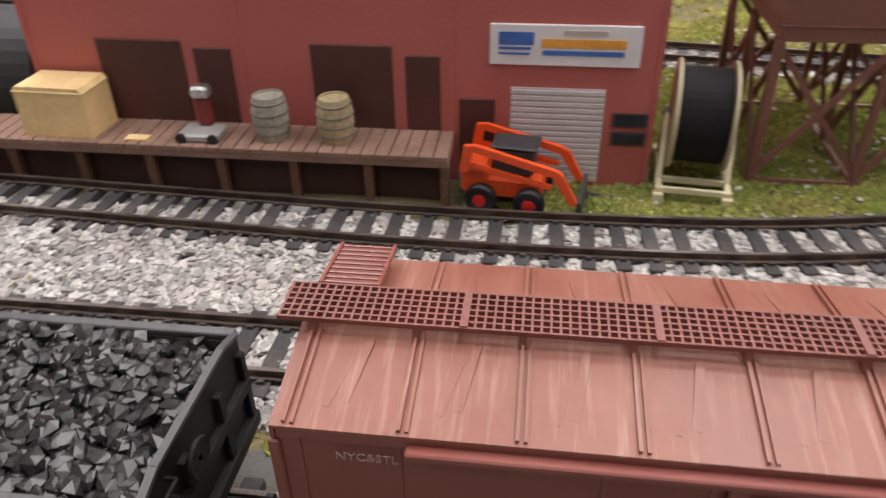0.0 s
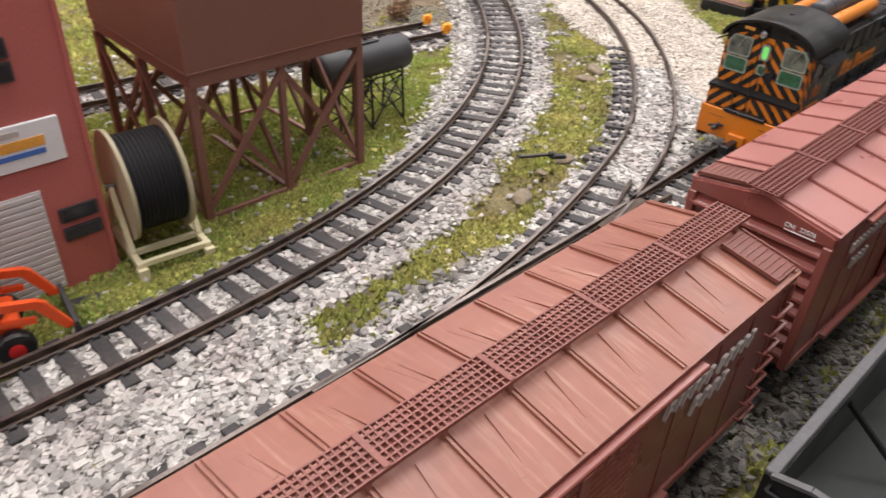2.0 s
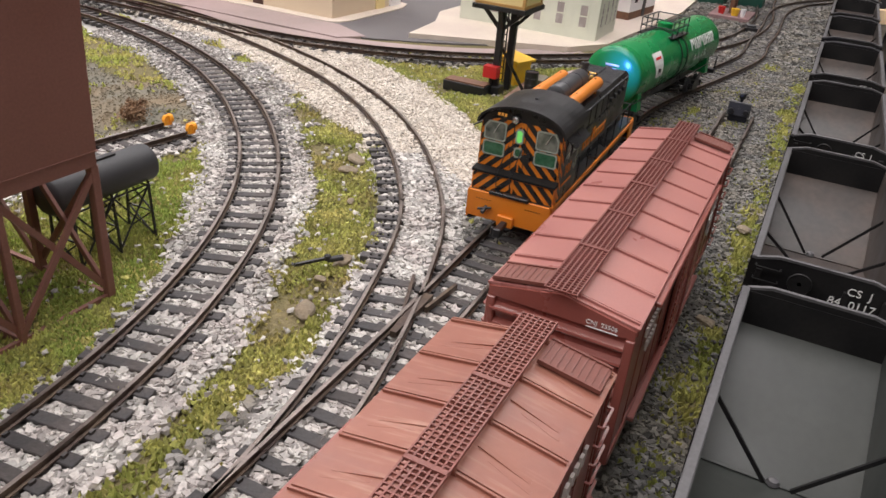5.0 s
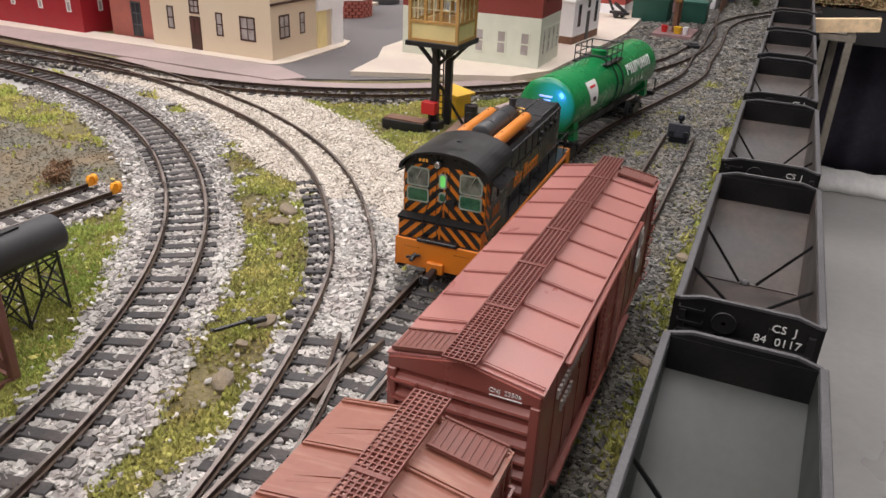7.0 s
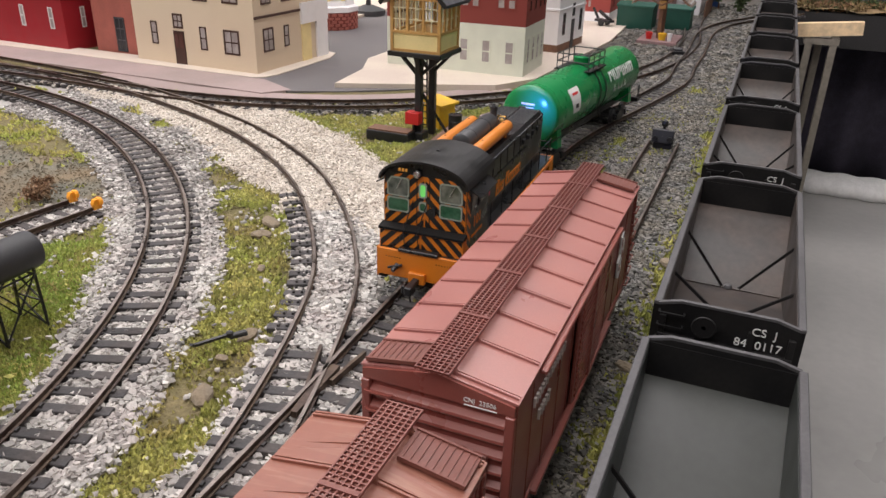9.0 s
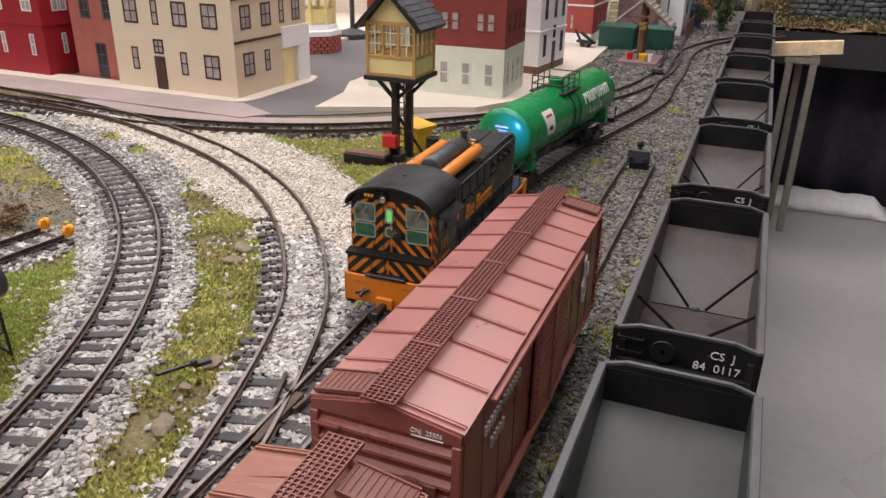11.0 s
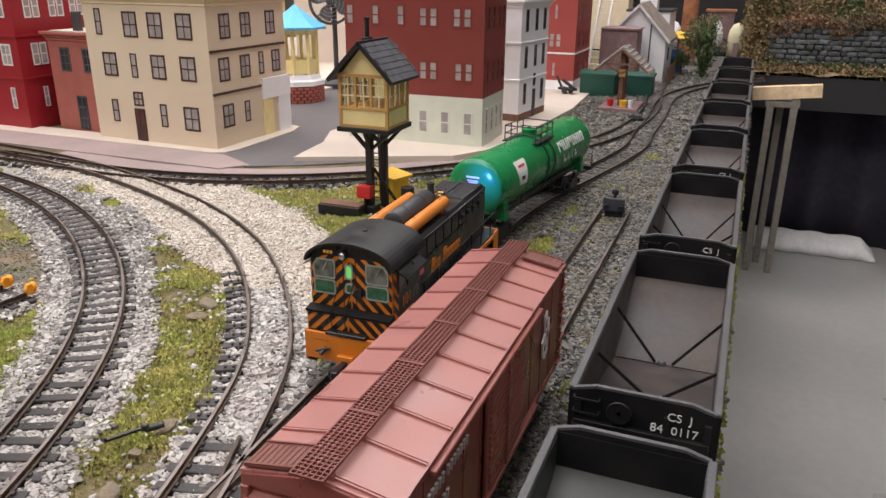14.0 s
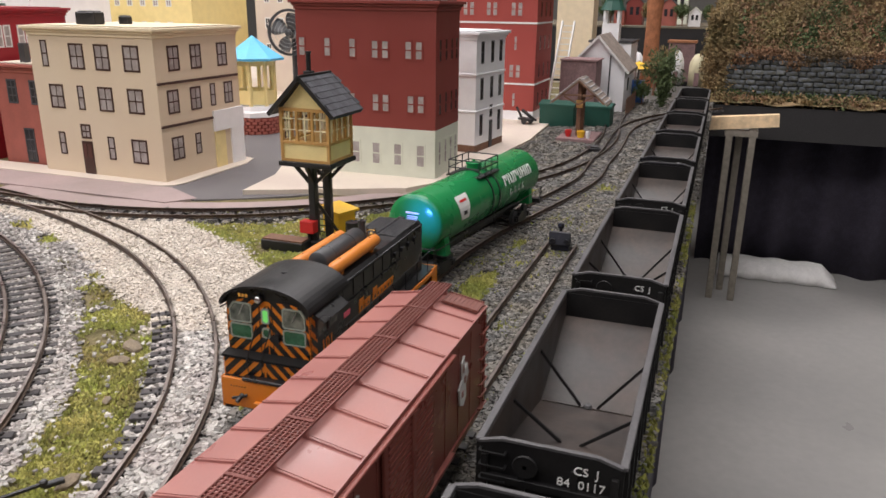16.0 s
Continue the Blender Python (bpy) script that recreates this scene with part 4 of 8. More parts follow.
def clip_rect(poly, x0, x1, y0, y1):
    """Clips a polygon of 2D points to a rectangle."""
    for axis, lim, keep in ((0, x0, 1), (0, x1, -1), (1, y0, 1), (1, y1, -1)):
        out = []
        for i, p in enumerate(poly):
            q = poly[(i + 1) % len(poly)]
            ip, iq = keep * (p[axis] - lim) >= 0, keep * (q[axis] - lim) >= 0
            if ip:
                out.append(p)
            if ip != iq:
                t = (lim - p[axis]) / (q[axis] - p[axis])
                out.append((p[0] + t * (q[0] - p[0]), p[1] + t * (q[1] - p[1])))
        poly = out
        if len(poly) < 3:
            return []
    return poly


def stripe_panel(parent, x, face, y0, y1, z0, z1, slope, pitch=0.0068, phase=0.0, stripe=0.0037):
    """Black diagonal stripes on an upright panel across the loco at x."""
    c = z0 - 0.06 + phase
    while c < z1 + 0.06:
        poly = [(y0, c + slope * y0), (y1, c + slope * y1), (y1, c + stripe + slope * y1), (y0, c + stripe + slope * y0)]
        poly = clip_rect(poly, y0, y1, z0, z1)
        if len(poly) >= 3:
            bm = bmesh.new()
            prism(bm, poly, "x", x, x + face * 0.00018)
            part("stripe", bm, M_LOCO, parent)
        c += pitch


def side_stripe_panel(parent, y, face, x0, x1, z0, z1, slope, pitch=0.0068, stripe=0.0034):
    c = z0 - 0.06
    while c < z1 + 0.06:
        poly = clip_rect([(x0, c + slope * x0), (x1, c + slope * x1), (x1, c + stripe + slope * x1), (x0, c + stripe + slope * x0)], x0, x1, z0, z1)
        if len(poly) >= 3:
            bm = bmesh.new()
            prism(bm, poly, "y", y, y + face * 0.00018)
            part("stripe", bm, M_LOCO, parent)
        c += pitch


def cab_window(parent, x, yc, zc, wd, ht, pane_mat, cut_corner=0):
    """A pane in a thin rounded frame; cut_corner slants the upper corner on that side."""
    def outline(grow):
        w, h, c = wd / 2 + grow, ht / 2 + grow, 0.0008
        big = ht * 0.34
        pts = [(-w + c, -h), (w - c, -h), (w, -h + c)]
        pts += [(w, h - big), (w - big * 0.7, h)] if cut_corner > 0 else [(w, h - c), (w - c, h)]
        pts += [(-w + big * 0.7, h), (-w, h - big)] if cut_corner < 0 else [(-w + c, h), (-w, h - c)]
        pts += [(-w, -h + c)]
        return [(yc + a, zc + b) for a, b in pts]
    bm = bmesh.new()
    out, inn = outline(0.00045), outline(-0.00025)
    loops = [[bm.verts.new((xx, *p)) for p in ring] for xx, ring in ((x + 0.0005, out), (x - 0.0004, out), (x - 0.0004, inn), (x + 0.0005, inn))]
    n = len(out)
    for p, q in zip(loops, loops[1:] + loops[:1]):
        for i in range(n):
            bm.faces.new((p[i], p[(i + 1) % n], q[(i + 1) % n], q[i]))
    bmesh.ops.recalc_face_normals(bm, faces=bm.faces[:])
    win = part("cab_window", bm, M_CABFRAME, parent, "pale green-grey framed cab window")
    bm = bmesh.new()
    prism(bm, outline(-0.0002), "x", x - 0.00015, x + 0.00025)
    part("pane", bm, pane_mat, win)
    return win


def on_line(line, x, wheel_a, wheel_b):
    """Pose of a car on a curved track: its origin near x, its trucks at two distances from the origin."""
    def y_at(px):
        p = min(line, key=lambda q: abs(q[0] - px))
        return p[1] + math.tan(p[2]) * (px - p[0])
    ya, yb = y_at(x + wheel_a), y_at(x + wheel_b)
    turn = math.atan2(yb - ya, wheel_b - wheel_a)
    return pose(x, ya - math.tan(turn) * wheel_a, 0, 0, 0, math.degrees(turn))


def locomotive(x):
    top = thing("locomotive", "black diesel switcher with orange striped cab end and orange roof tanks", "locomotive", on_line(LINE_LOCO, x, 0.035, 0.153))
    # frame and end sills
    bm = bmesh.new()
    box(bm, 0.001, 0.187, -0.0225, 0.0225, 0.0225, 0.0265, 0.0004)
    box(bm, 0.012, 0.176, -0.010, 0.010, 0.014, 0.0225)
    part("frame", bm, M_LOCO, top)
    for s in (-1, 1):
        part("side_sill", cbox(0.002, 0.186, s * 0.0229 - 0.0004, s * 0.0229 + 0.0004, 0.0228, 0.0255), M_ORANGE, top, "orange walkway edge stripe")
    for e, ex in ((-1, 0.0), (1, 0.188)):
        bm = bmesh.new()
        box(bm, min(ex, ex - e * 0.0016), max(ex, ex - e * 0.0016), -0.0232, 0.0232, 0.0115, 0.0265, 0.0003)
        for s in (-1, 1):
            box(bm, min(ex, ex - e * 0.010), max(ex, ex - e * 0.010), s * 0.0226 - 0.0004, s * 0.0226 + 0.0004, 0.0105, 0.0265)
        sill = part("end_sill", bm, M_ORANGE, top, "orange end beam with rivets")
        bm = bmesh.new()
        for s in (-1, 1):
            for i in range(6):
                lathe(bm, [(0.0003, 0), (0.00025, 0.0003)], "x", (ex + (0 if e > 0 else -0.0003), s * (0.010 + i * 0.0015), 0.0225), 6)
        part("rivet", bm, M_LOCO, sill)
        bm = bmesh.new()
        box(bm, min(ex, ex + e * 0.0025), max(ex, ex + e * 0.0025), -0.0045, 0.0045, 0.0105, 0.0165, 0.0004)
        part("draft_box", bm, M_ORANGE, sill)
        bm = bmesh.new()
        rod(bm, (ex, 0.0115, 0.0185), (ex + e * 0.004, 0.0125, 0.0165), 0.0012, 8)
        rod(bm, (ex + e * 0.001, 0.0085, 0.019), (ex + e * 0.003, 0.0155, 0.0175), 0.0007, 8)
        part("air_hose", bm, M_BLACK, sill)
        coupler(top, ex + e * 0.001, e, 0.0125)
        bm = bmesh.new()
        for s in (-1, 1):
            for k in range(3):
                box(bm, min(ex - e * 0.001, ex - e * 0.009), max(ex - e * 0.001, ex - e * 0.009), s * 0.0205 - 0.0022, s * 0.0205 + 0.0022, 0.0095 + k * 0.005, 0.0101 + k * 0.005)
        part("footstep", bm, M_LOCO, sill)
    # cab
    cx0, cx1, cw = 0.008, 0.0425, 0.0222
    bm = bmesh.new()
    box(bm, cx0, cx1, -cw, cw, 0.0262, 0.0625)
    arch = [(-cw, 0.0600)] + [(-cw * math.cos(math.pi * i / 12), 0.0620 + 0.0095 * math.sin(math.pi * i / 12)) for i in range(13)] + [(cw, 0.0600)]
    prism(bm, arch, "x", cx0, cx1)
    cab = part("cab", bm, M_LOCO, top, "black cab with striped orange end")
    end_panel = [(-cw + 0.0003, 0.0380), (cw - 0.0003, 0.0380), (cw - 0.0003, 0.0622), (cw * 0.6, 0.0650), (-cw * 0.6, 0.0650), (-cw + 0.0003, 0.0622)]
    bm = bmesh.new()
    prism(bm, end_panel, "x", cx0 - 0.0003, cx0 + 0.0002)
    panel = part("end_panel", bm, M_ORANGE, cab)
    stripe_panel(panel, cx0 - 0.0003, -1, 0.0004, cw - 0.0006, 0.0382, 0.0655, -1.0)
    stripe_panel(panel, cx0 - 0.0003, -1, -cw + 0.0006, -0.0004, 0.0382, 0.0655, 1.0)
    # lower striped panel, black ledges
    bm = bmesh.new()
    box(bm, 0.0030, cx0, -cw - 0.0005, cw + 0.0005, 0.0262, 0.0360)
    low = part("lower_panel", bm, M_ORANGE, top)
    stripe_panel(low, 0.0030, -1, 0.0006, cw, 0.0266, 0.0355, -1.0)
    stripe_panel(low, 0.0030, -1, -cw, -0.0006, 0.0266, 0.0355, 1.0)
    bm = bmesh.new()
    prism(bm, [(0.0020, 0.0361), (0.0020, 0.0374), (cx0 - 0.0002, 0.0384), (cx0 - 0.0002, 0.0361)], "y", -cw - 0.0008, cw + 0.0008)
    part("ledge", bm, M_MATTBLACK, top, "black sloping ledge across the cab end")
    part("rear_step", cbox(-0.001, 0.003, -0.011, 0.011, 0.0262, 0.0282, 0.0004), M_LOCO, top)
    bm = bmesh.new()
    for yy in (0.006, -0.0015):
        rod(bm, (cx0 - 0.0008, yy, 0.052), (0.0015, yy + 0.003, 0.0366), 0.00028, 6)
        rod(bm, (0.0015, yy + 0.003, 0.0366), (0.0010, yy + 0.002, 0.030), 0.00028, 6)
    part("chain", bm, M_BLACK, top)
    for yc, pm in ((0.0142, M_REFLECTPANE), (-0.0142, M_REFLECTPANE)):
        cab_window(cab, cx0 - 0.0007, yc, 0.0582, 0.0112, 0.0092, pm, 1 if yc > 0 else -1)
        cab_window(cab, cx0 - 0.0007, yc, 0.0487, 0.0112, 0.0068, M_GREENCABLIGHT)
        bm = bmesh.new()
        rod(bm, (cx0 - 0.0014, yc - 0.002, 0.0625), (cx0 - 0.0014, yc + 0.0006, 0.0572), 0.0002, 6)
        part("wiper", bm, M_SILVER, cab)
    cab_window(cab, cx0 - 0.0007, 0.0008, 0.0578, 0.0034, 0.0068, M_GREENLIT)
    cab_window(cab, cx0 - 0.0007, 0.0008, 0.0492, 0.0034, 0.0044, M_GREENCABLIGHT)
    bm = bmesh.new()
    for yy in (0.0042, -0.0026):
        box(bm, cx0 - 0.0006, cx0 - 0.0001, yy - 0.0002, yy + 0.0002, 0.0395, 0.0640)
    part("door_seam", bm, M_LOCO, cab)
    bm = bmesh.new()
    lathe(bm, [(0.0012, 0.0), (0.0020, -0.0006), (0.0022, -0.0018), (0.0019, -0.0020)][::-1], "x", (cx0 - 0.0002, 0.0036, 0.0662), 16)
    lamp = part("headlight", bm, M_LOCO, cab)
    bm = bmesh.new()
    lathe(bm, [(0.0018, -0.0023), (0.0014, -0.0027), (0.0004, -0.0029)][::-1], "x", (cx0 - 0.0002, 0.0036, 0.0662), 16)
    part("lens", bm, M_SILVER, lamp, "clear headlight lens")
    bm = bmesh.new()
    for j in range(3):
        lathe(bm, [(0.0013, 0), (0.0013, -0.0016)][::-1], "x", (cx0 - 0.0004, -0.0052 + (j % 2) * 0.002, 0.0465 + j * 0.0012), 8)
    part("brake_stand", bm, M_BLACK, cab)
    # cab roof: an arched shell that overhangs
    bm = bmesh.new()
    n = 22
    rw, rz0, rz1 = 0.0240, 0.0622, 0.0735
    outer = [(-rw * math.cos(math.pi * i / n), rz0 + (rz1 - rz0) * math.sin(math.pi * i / n)) for i in range(n + 1)]
    inner = [(-(rw - 0.0012) * math.cos(math.pi * i / n), rz0 - 0.0003 + (rz1 - rz0 - 0.0009) * math.sin(math.pi * i / n)) for i in range(n + 1)]
    prism(bm, outer + inner[::-1], "x", cx0 - 0.0035, cx1 + 0.0035)
    part("cab_roof", bm, M_LOCOROOF, top, "satin black arched cab roof", smooth=False)
    part("roof_bolt", cbox(0.024, 0.0255, -0.0008, 0.0008, 0.0733, 0.0742), M_DKGREY, top)
    bm = bmesh.new()
    for i in range(3):
        box(bm, cx0 - 0.0037, cx0 - 0.0034, 0.008 + i * 0.0018, 0.0092 + i * 0.0018, 0.0675, 0.0690)
    part("number_print", bm, M_GOLD, top)
    # cab side windows, awnings, stripes
    for s in (-1, 1):
        for k, xc in enumerate((0.0175, 0.0300)):
            bm = bmesh.new()
            box(bm, xc - 0.0050, xc + 0.0050, s * cw - 0.0006, s * cw + 0.0006, 0.0475, 0.0580, 0.0002)
            f = part("side_window", bm, M_DKGREY, cab)
            bm = bmesh.new()
            box(bm, xc - 0.0040, xc + 0.0040, s * (cw + 0.0002) - 0.0006, s * (cw + 0.0002) + 0.0006, 0.0485, 0.0570)
            part("pane", bm, M_REFLECTPANE, f)
        bm = bmesh.new()
        prism(bm, [(s * cw, 0.0612), (s * (cw + 0.0062), 0.0575), (s * (cw + 0.0062), 0.0569), (s * cw, 0.0604)], "x", 0.0110, 0.0370)
        part("window_awning", bm, M_LOCO, cab)
        bm = bmesh.new()
        box(bm, cx0 + 0.0002, cx0 + 0.0060, s * cw - 0.0002, s * cw + 0.0002, 0.0270, 0.0600)
        p = part("corner_panel", bm, M_ORANGE, cab)
        side_stripe_panel(p, s * (cw + 0.0002), s, cx0 + 0.0002, cx0 + 0.0060, 0.0270, 0.0600, -1.0 * 1)
        m = pose(0.0245, s * (cw + 0.0001), 0.0405, 90, 0, 0 if s < 0 else 180)
        words("lettering", "101", 0.0085, M_ORANGE, cab, m)
        bm = bmesh.new()
        for i in range(6):
            box(bm, 0.0165 + i * 0.0028, 0.0185 + i * 0.0028, s * (cw + 0.0001) - 0.0002, s * (cw + 0.0001) + 0.0002, 0.0330, 0.0345)
        part("end_print", bm, M_ORANGE, cab)
        # front cab windows, lit green
        bm = bmesh.new()
        box(bm, cx1 - 0.0001, cx1 + 0.0006, min(s * 0.0165, s * 0.0212), max(s * 0.0165, s * 0.0212), 0.0500, 0.0615, 0.0002)
        part("front_window", bm, M_GREENLIT, cab, "green-lit front cab window")
    # hood
    hw, hz = 0.0158, 0.0605
    hx0, hx1 = cx1, 0.1770
    bm = bmesh.new()
    prism(bm, [(-hw, 0.0262), (hw, 0.0262), (hw, hz - 0.0022), (hw - 0.0022, hz), (-hw + 0.0022, hz), (-hw, hz - 0.0022)], "x", hx0 + 0.014, hx1)
    prism(bm, [(-hw - 0.0008, 0.0262), (hw + 0.0008, 0.0262), (hw + 0.0008, 0.0470), (-hw - 0.0008, 0.0470)], "x", hx0, hx1 - 0.040)
    prism(bm, [(hx0, 0.0470), (hx0 + 0.014, hz - 0.0003), (hx0 + 0.0145, 0.0470)], "y", -hw + 0.0004, hw - 0.0004)
    hood = part("hood", bm, M_LOCO, top, "black hood with louvred doors")
    bm = bmesh.new()
    bar(bm, (hx0, -hw - 0.001, 0.0490), (hx0 + 0.014, -hw - 0.0002, hz - 0.002), 0.0009)
    bar(bm, (hx0 + 0.014, -hw - 0.0002, hz - 0.002), (hx1 - 0.004, -hw - 0.0002, hz - 0.002), 0.0007)
    part("rain_strip", bm, M_DKGREY, hood)
    for s in (-1, 1):
        for i in range(9):
            xc = hx0 + 0.018 + i * 0.0135
            bm = bmesh.new()
            box(bm, xc - 0.0058, xc + 0.0058, s * hw - 0.0005, s * hw + 0.0005, 0.0480, 0.0575, 0.0002)
            part("hood_door", bm, M_LOCO, hood)
        bm = bmesh.new()
        for i in range(4):
            box(bm, hx1 - 0.052 + i * 0.011, hx1 - 0.048 + i * 0.011, s * (hw + 0.001) - 0.0012, s * (hw + 0.001) + 0.0012, 0.0515, 0.0545, 0.0003)
        part("latch", bm, M_BLACK, hood)
        m = pose(0.100, s * (hw + 0.0010), 0.0385, 90, 0, 0 if s < 0 else 180)
        bm = bmesh.new()
        rngl = random.Random(11)
        xx = -0.027
        for wd in (0.0052, 0.0026, 0.0044, 0, 0.0054, 0.0034, 0.0042, 0.0042, 0.0046, 0.0038):
            if wd:
                tall = 0.0082 if wd > 0.005 else 0.0056
                prism(bm, [(xx, -0.0036), (xx + wd, -0.0036), (xx + wd + 0.0012, -0.0036 + tall), (xx + 0.0012, -0.0036 + tall)], "z", -0.0002, 0.0002)
                prism(bm, [(xx + wd * 0.35, -0.0016), (xx + wd * 0.7, -0.0016), (xx + wd * 0.75, 0.0002), (xx + wd * 0.4, 0.0002)], "z", -0.00025, 0.0003, 1)
            xx += (wd or 0.003) + 0.0009
        part("name_lettering", bm, [M_ORANGE, M_LOCO], hood, "orange slanted name lettering", at=m)
        bm = bmesh.new()
        box(bm, hx0 + 0.012, hx0 + 0.0195, s * (hw + 0.0008) - 0.0002, s * (hw + 0.0008) + 0.0002, 0.0400, 0.0430)
        part("builder_plate", bm, M_PINKPATCH, hood, "small pink and white plate")
        bm = bmesh.new()
        for i in range(7):
            px = 0.050 + i * 0.0205
            rod(bm, (px, s * 0.0215, 0.0262), (px, s * 0.0215, 0.0400), 0.00035, 6)
        rod(bm, (0.046, s * 0.0215, 0.0400), (0.184, s * 0.0215, 0.0400), 0.00035, 6)
        part("handrail", bm, M_BLACK, top)
    # roof grilles on the front of the hood
    for s in (-1, 1):
        bm = bmesh.new()
        for i in range(27):
            xc = hx1 - 0.039 + i * 0.00138
            box(bm, xc - 0.00035, xc + 0.00035, s * 0.0072 - 0.0062, s * 0.0072 + 0.0062, hz - 0.0002, hz + 0.0006)
        for yy in (0.0010, 0.0134):
            box(bm, hx1 - 0.040, hx1 - 0.002, s * yy - 0.0003, s * yy + 0.0003, hz - 0.0002, hz + 0.0007)
        part("roof_grille", bm, M_DKGREY, hood, "dark slatted radiator grille")
    p = part("nose_panel", cbox(hx1, hx1 + 0.0006, -hw + 0.001, hw - 0.001, 0.0300, hz - 0.003), M_ORANGE, hood)
    stripe_panel(p, hx1 + 0.0006, 1, 0.0004, hw - 0.001, 0.0302, hz - 0.0032, -1.0)
    stripe_panel(p, hx1 + 0.0006, 1, -hw + 0.001, -0.0004, 0.0302, hz - 0.0032, 1.0)
    bm = bmesh.new()
    box(bm, hx1, hx1 + 0.004, -0.0025, 0.0025, hz - 0.004, hz + 0.0005, 0.0006)
    part("front_headlight", bm, M_LOCO, hood)
    # muffler, air tanks, stack, bell, horn
    def capsule(x0, x1, r, yc, zc, flat):
        bm = bmesh.new()
        if flat:
            prof = [(0.0003, x0), (r * 0.93, x0), (r, x0 + 0.0006), (r, x1 - 0.0006), (r * 0.93, x1), (0.0003, x1)]
        else:
            k = 6
            prof = [(max(0.0002, r * math.sin(math.pi / 2 * i / k)), x0 + r - r * math.cos(math.pi / 2 * i / k)) for i in range(k + 1)]
            prof += [(max(0.0002, r * math.cos(math.pi / 2 * i / k)), x1 - r + r * math.sin(math.pi / 2 * i / k)) for i in range(k + 1)]
        lathe(bm, prof, "x", (0, yc, zc), 24)
        bmesh.ops.recalc_face_normals(bm, faces=bm.faces[:])
        return bm
    tx0, tx1 = 0.0555, 0.1150
    part("muffler", capsule(tx0 + 0.006, tx1 - 0.004, 0.0058, 0.0012, hz + 0.0062, True), M_DKGREY, top, "dark grey exhaust cylinder", smooth=True)
    bm = bmesh.new()
    for xx in (tx0 + 0.018, tx1 - 0.018):
        lathe(bm, [(0.0056, xx - 0.0005), (0.0060, xx - 0.0005), (0.0060, xx + 0.0005), (0.0056, xx + 0.0005)], "x", (0, 0.0012, hz + 0.0062), 24)
    part("muffler_band", bm, M_DKGREY, top)
    for yc in (-0.0098, 0.0122):
        tank = part("air_tank", capsule(tx0, tx1, 0.0036, yc, hz + 0.0052, False), M_TANKORANGE, top, "orange rounded air tank", smooth=True)
        bm = bmesh.new()
        for xx in (tx0 + 0.010, tx1 - 0.010):
            box(bm, xx - 0.0014, xx + 0.0014, yc - 0.0018, yc + 0.0018, hz - 0.0002, hz + 0.0022, 0.0003)
        part("tank_foot", bm, M_TANKORANGE, tank)
        bm = bmesh.new()
        for xx in (tx0 + 0.010, tx1 - 0.010):
            lathe(bm, [(0.0005, 0), (0.0004, 0.0004)], "z", (xx, yc, hz + 0.0087), 8)
        part("tank_bolt", bm, M_BLACK, tank)
    bm = bmesh.new()
    lathe(bm, [(0.0022, hz), (0.0021, hz + 0.013), (0.0026, hz + 0.013), (0.0026, hz + 0.0145), (0.0015, hz + 0.0145), (0.0015, hz + 0.012)], "z", (tx1 + 0.0035, 0.0012, 0), 16)
    rod(bm, (tx1 - 0.004, 0.0012, hz + 0.006), (tx1 + 0.0035, 0.0012, hz + 0.006), 0.0022, 12)
    part("exhaust_stack", bm, M_DKGREY, top)
    bm = bmesh.new()
    lathe(bm, [(0.0026, hz + 0.0018), (0.0019, hz + 0.0034), (0.0013, hz + 0.0058), (0.0004, hz + 0.0068)], "z", (tx1 + 0.0065, -0.0035, 0), 14)
    for s in (-1, 1):
        rod(bm, (tx1 + 0.0065, -0.0035 + s * 0.0026, hz), (tx1 + 0.0065, -0.0035 + s * 0.0026, hz + 0.0088), 0.0004, 6)
    rod(bm, (tx1 + 0.0065, -0.0061, hz + 0.0080), (tx1 + 0.0065, -0.0009, hz + 0.0080), 0.0005, 6)
    part("bell", bm, M_BRASS, top, "polished brass bell")
    bm = bmesh.new()
    lathe(bm, [(0.0006, 0.0), (0.0007, 0.003), (0.0011, 0.005), (0.0024, 0.0066)], "x", (cx1 + 0.0035, 0.0095, 0.0645), 12)
    rod(bm, (cx1 + 0.0035, 0.0095, 0.0600), (cx1 + 0.0035, 0.0095, 0.0650), 0.0005, 6)
    part("horn", bm, M_WHITE, top, "white air horn")
    for e in (0.040, 0.148):
        wheelset_truck(top, e)
    return top


M_CABFRAME = material("pale_green_grey_frame", (0.30, 0.34, 0.29), 0.4, 0.1, 1500, 0.1, 0.02)
M_MATTBLACK = material("matt_black_paint", (0.008, 0.008, 0.008), 0.7, 0, 900, 0.1, 0.03, spec=0.25)
# dark grey-green pane; its pale grey blotches are painted reflections
M_REFLECTPANE = material("reflection_painted_cab_pane", (0.06, 0.075, 0.062), 0.1, 0, 300, 0.2, 0.0, (0.22, 0.235, 0.20), 160)
M_GREENLIT = glow_material("green_lit_pane", (0.16, 0.62, 0.14), 0.55)
M_LOCOROOF = material("satin_black_roof", (0.014, 0.014, 0.015), 0.42, 0, 2500, 0.1, 0.06)
locomotive(LOCO_X)
beam = bpy.data.lights.new("headlight_beam", "SPOT")
beam.energy, beam.color, beam.spot_size, beam.spot_blend, beam.shadow_soft_size = 0.16, (0.05, 0.17, 1.0), radians(80), 1.0, 0.003
beam.specular_factor = 0.15
new("headlight_beam", beam).matrix_world = look((LOCO_X + 0.1835, LOCO_Y + 0.0095, 0.0590), (LOCO_X + 0.242, LOCO_Y + 0.0040, 0.0540))


